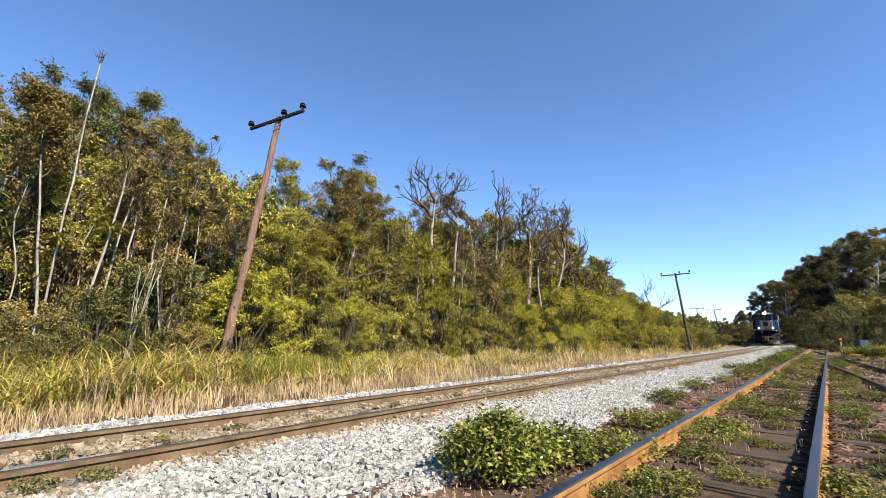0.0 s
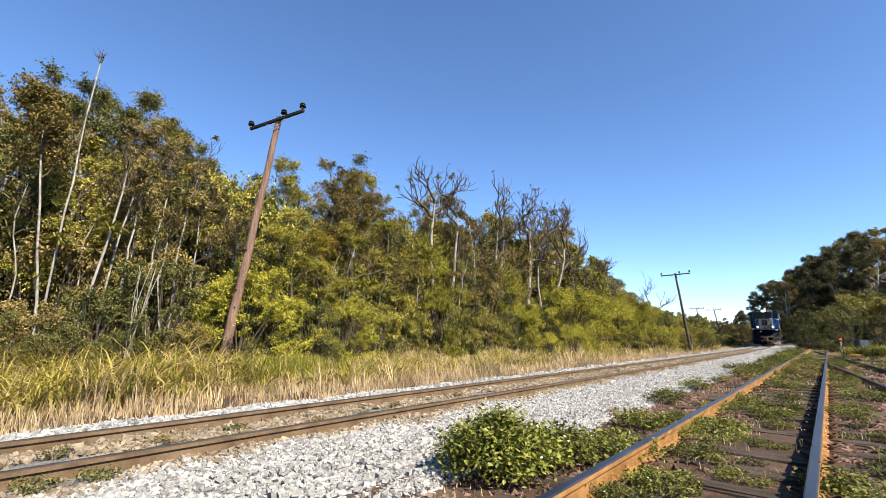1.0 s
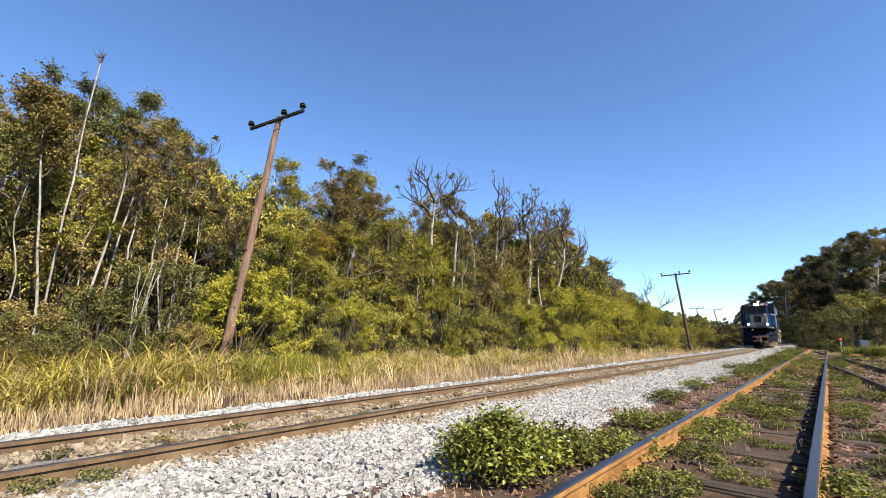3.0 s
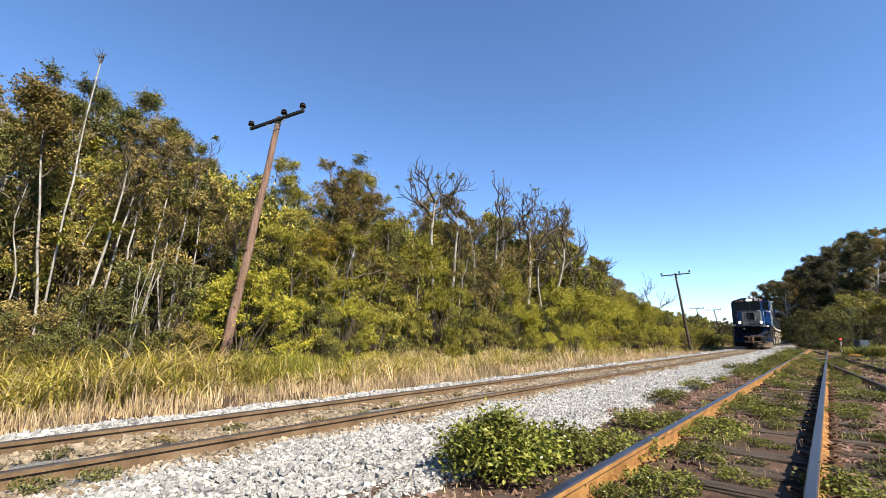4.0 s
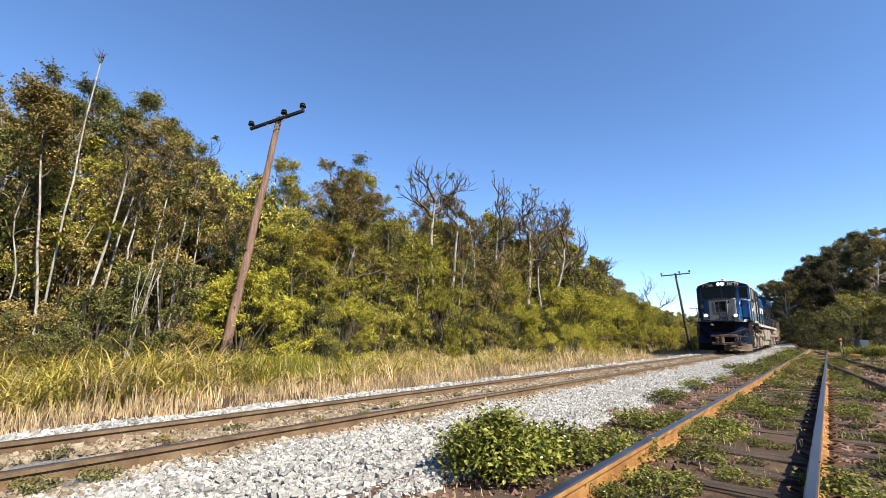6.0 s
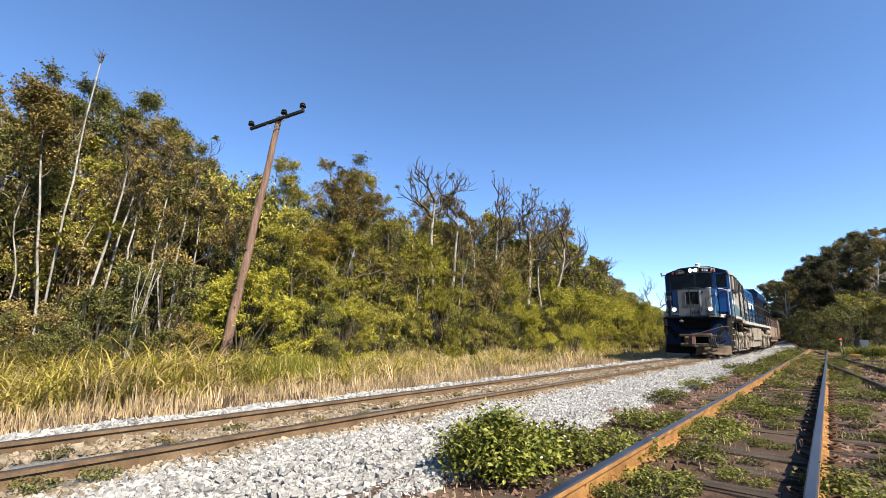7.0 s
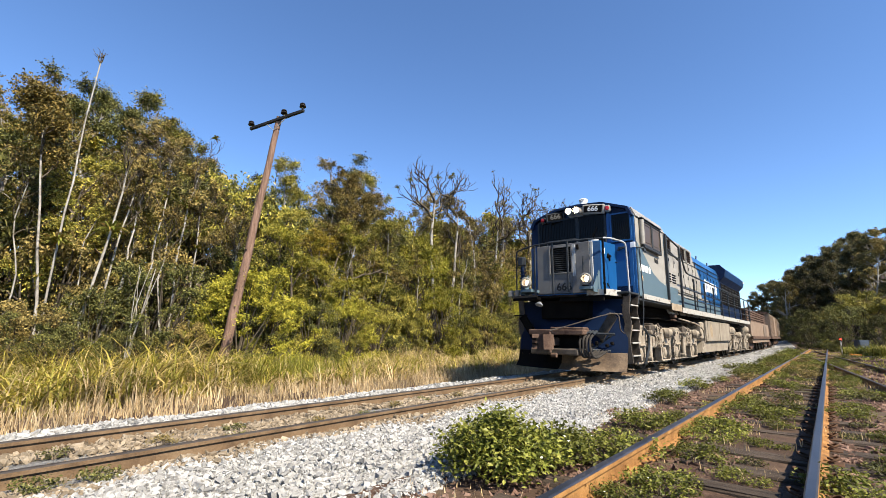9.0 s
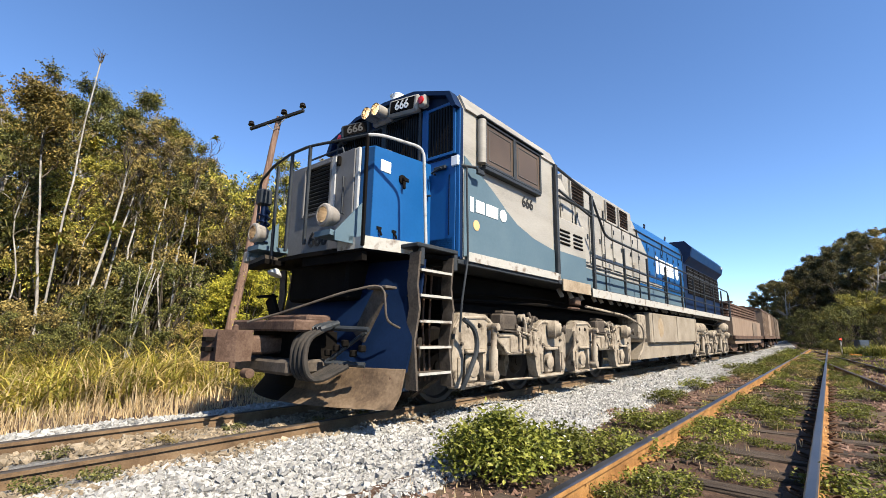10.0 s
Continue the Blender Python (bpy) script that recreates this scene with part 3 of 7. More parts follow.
def bush(name, label, seed, width, height, leaf, leaf_len=0.14, per=170, puffs=26, category="bush"):
    """A shrub: stems from one root, leaf clumps over an uneven dome down to the ground."""
    rng = np.random.default_rng(seed)
    g = Geo()
    cs, rs = [], []
    for i in range(int(puffs * 1.6)):
        w, e = rng.random() * 6.283, rng.random() ** 0.8
        out = math.cos(e * 1.35) * (0.75 + 0.35 * rng.random())
        c = np.array([math.cos(w) * out * width / 2, math.sin(w) * out * width / 2, 0.1 * height + math.sin(e * 1.5) * height * (0.65 + 0.3 * rng.random())])
        cs.append(c)
        rs.append(width * (0.075 + 0.075 * rng.random()))
        if i % 3 == 0:
            cs.append(np.array([math.cos(w) * width * 0.42, math.sin(w) * width * 0.42, height * 0.1]))
            rs.append(width * 0.15)
        if i % 2 == 0:
            mid = Vector(c * 0.5) + Vector(rng.normal(size=3)) * 0.1
            g.tube([(rng.normal() * 0.1, rng.normal() * 0.1, -0.3), mid, c], [0.035, 0.022, 0.008], 5, caps=False)
    b = thing(name, label, category)
    part("stem", g, DARK_BARK, b, "", "all", tidy=False)
    v, f = clump_leaves(np.array(cs), np.array(rs) * 1.12, per * 1.15, leaf_len * 1.1, leaf_len * 0.55, rng, 0.75)
    v[:, 2] = np.maximum(v[:, 2], 0.0)
    part("foliage", quads_mesh("foliage", v, f, leaf), None, b)
    return b


def canopy(s, v):
    """How high the wood's tops stand, s along and v right of the main line (v negative)."""
    k = (4.8 - v) / 16.8
    s12 = -6.4 + (s + 6.4) / k
    h = np.interp(s12, [-9, -5.0, -3.0, -1.9, -0.7, 1.7, 3.2, 4.6, 5.8, 7.1, 9, 11.2, 13.2, 16, 18.5, 22, 28, 32.7, 40, 47, 57, 80, 124, 240],
                  [8.8, 9.3, 8.6, 8.0, 8.2, 7.8, 7.5, 7.3, 8.1, 8.6, 8.2, 7.2, 7.3, 8.4, 8.5, 8.6, 9.5, 9.0, 8.0, 6.4, 5.0, 5.3, 5.8, 7.0])
    return 0.94 + (h - 0.94) * k


TREES = [
    tree("broadleaf_tree", "tall broadleaf tree with dark green leaves in the wood", 1, 9.0, 1.5, LEAF_DARK, BARK, 0.21, 420, 0.35, puff=0.55, levels=2),
    tree("broadleaf_tree", "broadleaf tree with a dense dark green crown", 2, 8.0, 1.45, LEAF_DARK, PALE_BARK, 0.2, 460, 0.4, puff=0.52, levels=2),
    tree("broadleaf_tree", "slender tree with olive brown leaves in the wood", 3, 9.5, 1.25, LEAF_OLIVE, PALE_BARK, 0.17, 420, 0.45, puff=0.45, levels=2),
    tree("broadleaf_tree", "broadleaf tree with mid-green leaves and a pale trunk", 4, 8.5, 1.5, LEAF_MID, PALE_BARK, 0.2, 430, 0.38, puff=0.52, levels=2),
    tree("broadleaf_tree", "leafy tree with a yellow-green feathery crown", 5, 6.5, 1.3, LEAF_BRIGHT, BARK, 0.15, 620, 0.25, puff=0.55, levels=2),
    tree("broadleaf_tree", "thin tree with sparse olive leaves and bare twigs", 6, 9.0, 1.7, LEAF_OLIVE, BARK, 0.14, 260, 0.4, levels=2, forks=3, puff=0.36),
    tree("broadleaf_tree", "leafy tree with dull green foliage low to the ground", 7, 6.5, 1.4, LEAF_MID, BARK, 0.18, 520, 0.12, puff=0.55, base_limbs=8, levels=2),
]
NEAR_TREES = [
    tree("broadleaf_tree", "tall broadleaf tree with fine dark green leaves in the wood", 21, 9.0, 1.5, LEAF_DARK, DARK_BARK, 0.078, 1550, 0.35, puff=0.48, levels=2, base_limbs=7, trunk_r=0.14),
    tree("broadleaf_tree", "broadleaf tree with a dense dark green crown", 22, 8.0, 1.45, LEAF_DARK, PALE_BARK, 0.078, 1550, 0.4, puff=0.46, levels=2),
    tree("broadleaf_tree", "slender tree with fine olive brown leaves in the wood", 23, 9.5, 1.25, LEAF_OLIVE, PALE_BARK, 0.072, 1350, 0.45, puff=0.4, levels=2),
    tree("broadleaf_tree", "broadleaf tree with mid-green leaves and a pale trunk", 24, 8.5, 1.5, LEAF_MID, PALE_BARK, 0.078, 1550, 0.38, puff=0.46, levels=2),
    tree("broadleaf_tree", "leafy tree with a yellow-green feathery crown", 25, 6.5, 1.3, LEAF_BRIGHT, BARK, 0.068, 1500, 0.25, puff=0.5, levels=2),
    tree("broadleaf_tree", "thin tree with sparse olive leaves and bare twigs", 26, 9.0, 1.7, LEAF_OLIVE, PALE_BARK, 0.08, 700, 0.4, levels=2, forks=3, puff=0.33),
    tree("broadleaf_tree", "leafy tree with dull green foliage low to the ground", 27, 6.5, 1.4, LEAF_MID, BARK, 0.075, 1500, 0.12, puff=0.5, base_limbs=8, levels=2),
]
DOME_TREE = tree("broadleaf_tree", "dome-crowned tree with brown-green leaves on spreading dark limbs", 61, 8.6, 1.95, LEAF_DOME, DARK_BARK, 0.085, 1000, 0.5, puff=0.42, levels=2, forks=3, base_limbs=8, trunk_r=0.16, flat=0.55)
HILL_TREES = [
    tree("broadleaf_tree", "dark dense-crowned tree on the wooded hill", 41, 8.5, 1.7, LEAF_HILL, BARK, 0.17, 640, 0.15, puff=0.55, levels=2, base_limbs=8, row=3),
    tree("broadleaf_tree", "dark broadleaf tree on the wooded hill", 42, 9.0, 1.6, LEAF_HILL, BARK, 0.17, 640, 0.15, puff=0.52, levels=2, base_limbs=8, row=3),
    tree("broadleaf_tree", "dull olive tree on the wooded hill", 43, 8.0, 1.6, LEAF_OLIVE, PALE_BARK, 0.17, 600, 0.15, puff=0.5, levels=2, base_limbs=8, row=3),
]
BUSHES = [
    bush("bush", "dense dark green shrub at the wood's edge", 11, 3.2, 3.0, LEAF_DARK, 0.078, 930, 30),
    bush("bush", "mid-green shrub at the wood's edge", 12, 3.0, 2.6, LEAF_MID, 0.076, 950, 30),
    bush("bush", "bright yellow-green feathery shrub at the wood's edge", 13, 3.4, 3.2, LEAF_BRIGHT, 0.068, 1150, 30),
    bush("bush", "olive shrub with dull leaves at the wood's edge", 14, 2.8, 2.4, LEAF_OLIVE, 0.075, 900, 28),
]


# the wooded hill's skyline: degrees from +y, and the rise of its tops over the distance
HILL_WAY, HILL_RISE = [32, 34.0, 34.7, 35.6, 37.8, 39.5, 40.6, 41.7, 42.4, 45, 62], [0.03, 0.05, 0.09, 0.105, 0.115, 0.131, 0.147, 0.167, 0.174, 0.18, 0.19]


def put(ob, s, v, size, turn, z=None, tall=1.0):
    x, y = MAIN.at(s, v)
    zz = float(ground_z(np.array(s), np.array(v))) if z is None else z
    c = copy_thing(ob, pose(float(x), float(y), zz, 0, 0, turn))
    c.scale = (size, size, size * tall)
    return c


def woods():
    rng = random.Random(5)
    # shrubs along the edge, then three rows of trees that rise behind them
    s = -13.0
    while s < 120:
        v = -10.8 - rng.random() * 1.2 - 0.5 * min(1.0, max(0.0, s / 60))
        put(BUSHES[rng.choice([0, 0, 0, 3, 0, 1] if s < -0.5 else [0, 1, 0, 3, 1, 0] if s < 3 else [2, 1, 1, 0, 3, 1] if s < 30 else [2, 1, 2, 3, 1])], s, v, 0.75 + 0.45 * rng.random(), rng.random() * 360)
        s += 1.5 + rng.random() * 1.1 + max(0, s) * 0.02
    s = -13.5
    while s < 60:
        put(BUSHES[rng.choice([0, 0, 1, 3] if s < 0 else [0, 1, 1, 3])], s, -10.2 - rng.random() * 0.6, 0.4 + 0.25 * rng.random(), rng.random() * 360)
        s += 1.1 + rng.random()
    s = 17.0
    while s < 75:
        put(BUSHES[rng.choice([2, 1, 2, 3])], s, -6.2 - 2.6 * rng.random(), 0.28 + 0.3 * rng.random() + 0.004 * s, rng.random() * 360)
        s += 1.2 + rng.random() + s * 0.015
    for i in range(9):
        put(BUSHES[rng.choice([2, 1, 1, 3])], 30.5 + 0.85 * i, -5.6 - 1.2 * rng.random(), 0.5 + 0.28 * rng.random(), rng.random() * 360)
    s = 39.5
    while s < 90:
        put(BUSHES[rng.choice([1, 3, 2, 0])], s, -4.4 - 1.6 * rng.random(), 0.45 + 0.3 * rng.random(), rng.random() * 360)
        s += 1.6 + rng.random() + (s - 39) * 0.04
    for s in (25.0, 28.5, 32.0, 36.0, 40.5, 45.0, 50.0, 56.0):
        put(BUSHES[2], s, -9.4 - 1.2 * rng.random(), 1.15 + 0.35 * rng.random(), rng.random() * 360)
    s = -14.0
    while s < 140:
        v = -12.6 - rng.random() * 1.4
        put(BUSHES[rng.choice([0, 0, 0, 3, 0, 1] if s < -1 else [0, 1, 0, 1, 3, 2] if s < 8 else [1, 2, 2, 1, 3])], s, v, 1.15 + 0.5 * rng.random(), rng.random() * 360, None, 1.15)
        s += 1.9 + rng.random() * 1.2 + max(0, s) * 0.03
    for v0, step, fac in ((-13.8, 1.8, 0.7), (-16.0, 1.6, 0.85), (-18.5, 1.7, 0.95), (-22.0, 2.2, 0.97)):
        s = -16.0 + v0 * 0.1
        while s < 230:
            v = v0 + rng.uniform(-1.2, 1.2) - (0.9 if s < 2 else 0)
            t = (NEAR_TREES if s < 18 else TREES)[rng.choice(([0, 1, 2, 3, 5, 0, 2, 5] if s < 14 else [3, 3, 6, 5, 2, 6]) if v0 < -15 else [6, 3, 3, 5, 6, 4 if s < 12 else 3])]
            zg = float(ground_z(np.array(s), np.array(v)))
            want = (float(canopy(s, v)) - zg) * fac * rng.uniform(0.84, 1.0) * (0.95 if s < -3 else 1.1 if s < 13 else 1.16)
            base = max(p[2] for p in t.children[1].bound_box)
            k = want / base
            put(t, s, v, max(0.45, k), rng.random() * 360)
            s += step * (0.7 + 0.6 * rng.random()) * (1 + max(0, s) * 0.055)
    s = -15.0
    while s < 60:
        put(BUSHES[rng.choice([0, 0, 1, 3])], s, -14.6 - 1.6 * rng.random(), 1.3 + 0.6 * rng.random(), rng.random() * 360, None, 1.35)
        s += 1.5 + 0.8 * rng.random() + max(0, s) * 0.03
    for v0 in (-20.0, -25.0):
        s = -20.0
        while s < 90:
            v = v0 + rng.uniform(-1.0, 1.0)
            want = (float(canopy(s, v)) - float(ground_z(np.array(s), np.array(v)))) * rng.uniform(0.6, 0.78)
            put(TREES[6], s, v, max(0.5, want / max(p[2] for p in TREES[6].children[1].bound_box)), rng.random() * 360)
            s += 2.0 + rng.random() + max(0, s) * 0.05
    # low trees that close in on the line farther off
    s = 50.0
    while s < 200:
        put((TREES if s < 90 else HILL_TREES)[rng.choice([0, 3, 6, 1]) if s < 90 else rng.choice([0, 1, 2])], s, -8.2 - rng.random() * 1.5 + min(3.0, (s - 50) * 0.04), rng.uniform(0.42, 0.55), rng.random() * 360)
        s += 3.0 + s * 0.015
    for i in range(6):
        put(HILL_TREES[i % 3], 178 + rng.uniform(0, 15), -16 + i * 4.0, rng.uniform(0.5, 0.62), rng.random() * 360)
    # wooded hill beyond the siding
    for row, s0 in enumerate((80, 85, 91, 99, 108)):
        for i in range(15):
            s, v = s0 + rng.uniform(-2, 2), 3.0 + row * 0.3 + i * (2.6 + 0.14 * i) + rng.uniform(-0.8, 0.8)
            t = HILL_TREES[rng.choice([0, 2, 1, 1, 2])]
            zg = float(ground_z(np.array(s), np.array(v)))
            x, y = MAIN.at(s, v)
            top = 0.94 + math.hypot(x, y) * float(np.interp(math.degrees(math.atan2(x, y)), HILL_WAY, HILL_RISE))
            base = max(p[2] for p in t.children[1].bound_box)
            put(t, s, v, min(2.4, max(0.4, (top - zg) * rng.uniform(0.82, 0.98) / base)), rng.random() * 360)
    for i in range(18):
        s, v = 138 + rng.uniform(0, 14), -11 + i * 1.5 + rng.uniform(-0.5, 0.5)
        zg = float(ground_z(np.array(s), np.array(v)))
        x, y = MAIN.at(s, v)
        az = math.degrees(math.atan2(x, y))
        top = 0.94 + math.hypot(x, y) * float(np.interp(az, HILL_WAY, HILL_RISE))
        put(HILL_TREES[i % 2], s, v, min(2.2, max(0.4, (top - zg) * rng.uniform(0.84, 0.98) / max(p[2] for p in HILL_TREES[i % 2].children[1].bound_box))), rng.random() * 360)
    for i in range(54):
        s, v = (70 if i < 12 else 58) + rng.uniform(0, 8), 3.5 + i * 0.75 + rng.uniform(-0.5, 0.5)
        put(BUSHES[rng.choice([0, 0, 0, 3])], s, v, rng.uniform(1.0, 1.7), rng.random() * 360)
    for i in range(16):   # scrub between the hill and the far end of the line
        s, v = 112 + rng.uniform(0, 30), -9 + i * 1.1
        put(BUSHES[rng.choice([0, 1, 3])], s, v, rng.uniform(1.2, 1.9), rng.random() * 360)


woods()
for i, t in enumerate(TREES + NEAR_TREES + BUSHES + HILL_TREES):   # the first of each kind stands in the wood behind the camera
    t.location = P(-24.0 - 2.5 * i, -13.0 - 4.0 * (i % 3), float(ground_z(np.array(-24.0 - 2.5 * i), np.array(-13.0 - 4.0 * (i % 3)))))


# ---- grasses of the verge ----
def blades(seed, n, s_range, v_range, height, width, droop, mat, name, label, thick=3, patch=0.0, v_power=1.0, rise=0.0):
    """Bent blades in tufts; each blade is a tapered strip."""
    rng = np.random.default_rng(seed)
    tuft = max(1, n // 14)
    ts, tv = rng.uniform(*s_range, tuft), v_range[0] + (v_range[1] - v_range[0]) * rng.random(tuft) ** v_power
    near = np.clip(1.2 - (ts + 6) / 60, 0.25, 1.0)
    keep = rng.random(tuft) < near
    ts, tv = ts[keep], tv[keep]
    k = rng.integers(0, len(ts), int(n * keep.mean()))
    n = len(k)
    far = 1 + np.clip((ts[k] - 10) / 25, 0, 2.0)
    s, v = ts[k] + rng.normal(size=n) * 0.16 * far, tv[k] + rng.normal(size=n) * 0.13
    x, y = MAIN.at(s, v)
    z0 = ground_z(s, v) + wave(x, y)
    th = 0.75 + 0.5 * np.sin(ts[k] * 0.9 + tv[k] * 1.3) * patch
    bank = 1 + rise * (1 - smooth_step(-1.6, 1.2, ts[k])) * smooth_step(4.5, 8.0, -tv[k])
    h = height * (0.45 + 0.75 * rng.random(n)) * th * bank
    w = width * (0.6 + 0.8 * rng.random(n)) * far ** 0.7
    az = rng.uniform(0, 2 * np.pi, n)
    d = np.stack([np.cos(az), np.sin(az), 0 * az], -1)
    side = np.stack([-np.sin(az + rng.normal(size=n) * 0.5), np.cos(az), 0 * az], -1)
    lean = droop * (0.25 + 1.0 * rng.random(n))
    rows = []
    for i in range(thick + 1):
        f = i / thick
        bend = lean * f ** 1.8
        p = np.stack([x, y, z0], -1) + d * (h * np.minimum(bend, 1.1))[:, None] * 0.85 + np.array([0, 0, 1.0]) * (h * np.maximum(f - 0.36 * bend * f, 0.12 * f))[:, None]
        ww = w * (1 - f ** 1.6) * 0.5 + w * 0.03
        rows += [p - side * ww[:, None], p + side * ww[:, None]]
    V = np.stack(rows, 1)
    m = 2 * (thick + 1)
    quad = np.array([(2 * i, 2 * i + 1, 2 * i + 3, 2 * i + 2) for i in range(thick)])
    F = (quad[None] + (m * np.arange(n))[:, None, None]).reshape(-1, 4)
    return tagged(new(name, quads_mesh(name, V.reshape(-1, 3), F, mat)), label, "grass", kind="stuff")


blades(21, 52000, (-13, 75), (-6.3, -2.75), 0.44, 0.013, 0.55, GRASS_DRY, "dry_grass", "dry straw-coloured grass beside the white ballast", 2)
blades(22, 36000, (-13, 80), (-10.8, -5.1), 0.95, 0.034, 2.3, REED, "reed_grass", "yellow-green broad-leaved reed grass on the verge", 4, 0.5, 1.0, 0.95)
blades(33, 16000, (-13, 60), (-10.8, -4.9), 0.8, 0.03, 2.6, REED_BROWN, "reed_grass", "withered brown reed leaves on the verge", 4, 0.5, 1.0, 0.9)
blades(23, 15000, (-13, 80), (-10.8, -5.0), 0.85, 0.03, 1.9, GRASS_GREEN, "green_grass", "long green grass on the verge", 4, 0.5, 1.0, 0.9)
blades(24, 9000, (-13, 80), (-10.5, -4.2), 1.0, 0.02, 0.6, GRASS_DRY, "dry_grass", "tall dry grass stalks among the reeds", 3, 0.4)
blades(25, 2600, (-0.8, 2.6), (-9.8, -6.2), 1.05, 0.016, 0.7, GRASS_GREEN, "green_grass", "bright green tuft of fine grass beside the pole", 3)
blades(26, 3000, (16, 40), (7.2, 11.0), 1.0, 0.03, 0.7, REED, "reed_grass", "tall pale grass beyond the siding", 3)
blades(27, 9000, (-2, 60), (5.6, 14.0), 0.22, 0.02, 0.6, GRASS_GREEN, "green_grass", "low green grass beyond the siding", 2)
blades(28, 3000, (8, 45), (3.1, 5.4), 0.16, 0.016, 0.8, GRASS_GREEN, "green_grass", "low green grass grown over the siding", 2)
blades(34, 4000, (6, 45), (3.0, 6.0), 0.14, 0.014, 0.9, REED_BROWN, "dry_grass", "low withered grass grown over the siding", 2)
blades(29, 3500, (-7, 20), (2.5, 5.2), 0.1, 0.006, 0.6, GRASS_DRY, "dry_grass", "short dry grass between the sleepers", 2)


blades(30, 2600, (30.5, 34.4), (5.6, 7.6), 1.0, 0.03, 1.2, GRASS_GREEN, "green_grass", "tall grass round the equipment box", 3)


# ---- weeds by the rails ----
def weed(seed, width, height, leaves, leaf_len, mat, label, flowers=0):
    """A low broad-leaved plant on short stems."""
    rng = np.random.default_rng(seed)
    w = thing("weed", label, "weed")
    g = Geo()
    n = max(5, leaves // 22)
    cs = []
    for i in range(n):
        a, r = rng.random() * 6.283, rng.random() ** 0.6
        tip = Vector((math.cos(a) * r * width / 2, math.sin(a) * r * width / 2, height * (0.35 + 0.65 * rng.random()) * (1.1 - 0.6 * r)))
        g.tube([(0.3 * tip.x, 0.3 * tip.y, -0.03), (tip.x * 0.6, tip.y * 0.6, tip.z * 0.6), tip], [0.005, 0.004, 0.002], 4, caps=False)
        cs.append(np.array(tip))
    tagged(part("stem", g, BARK, w, "", "all", tidy=False), kind="stuff")
    c = np.repeat(np.array(cs), leaves // n, axis=0)
    p = c + rng.normal(size=c.shape) * np.array([0.16 * width ** 0.6, 0.16 * width ** 0.6, 0.13 * height ** 0.5]) * 0.4
    p[:, 2] = np.maximum(p[:, 2], 0.008)
    nn = unit(rng.normal(size=p.shape) * 0.55 + np.array([0, 0, 1.0]))
    v, f = leaf_quads(p, nn, leaf_len, leaf_len * 0.62, rng)
    part("foliage", quads_mesh("foliage", v, f, mat), None, w)
    if flowers:
        q = p[rng.integers(0, len(p), flowers)] + np.array([0, 0, 0.03])
        v, f = leaf_quads(q, unit(rng.normal(size=q.shape) * 0.3 + np.array([0, 0, 1.0])), 0.022, 0.022, rng)
        tagged(part("flower", quads_mesh("flower", v, f, PETAL), None, w, "small white flowers"), kind="stuff")
    return w


PETAL = plain("white_petal", (0.75, 0.74, 0.68), 0.6)
WEEDS = [weed(31, 0.45, 0.16, 560, 0.034, LEAF_HERB, "low fresh green weed by the old rails"),
         weed(32, 0.6, 0.18, 950, 0.034, LEAF_HERB, "spreading green weed by the old rails", 1),
         weed(33, 0.4, 0.1, 340, 0.033, LEAF_DARK, "small dark green weed among the stones"),
         weed(34, 0.8, 0.14, 950, 0.036, LEAF_HERB, "flat patch of green weed over the sleepers"),
         weed(35, 0.45, 0.12, 340, 0.03, LEAF_OLIVE, "dull brownish weed among the stones")]
hedge = weed(36, 0.84, 0.44, 5600, 0.042, LEAF_HERB, "dense leafy green shrub with small white flowers between the tracks", 14)
hedge_low = weed(37, 0.7, 0.28, 2600, 0.04, LEAF_HERB, "low leafy green shrub with white flowers between the tracks", 8)


def on_siding(ob, s, v, size, turn, copy=True):
    x, y = SIDING.at(s, v)
    m = pose(float(x), float(y), -0.055, 0, 0, turn)
    c = copy_thing(ob, m) if copy else ob
    c.matrix_basis = m
    c.scale = (size, size, size)
    return c


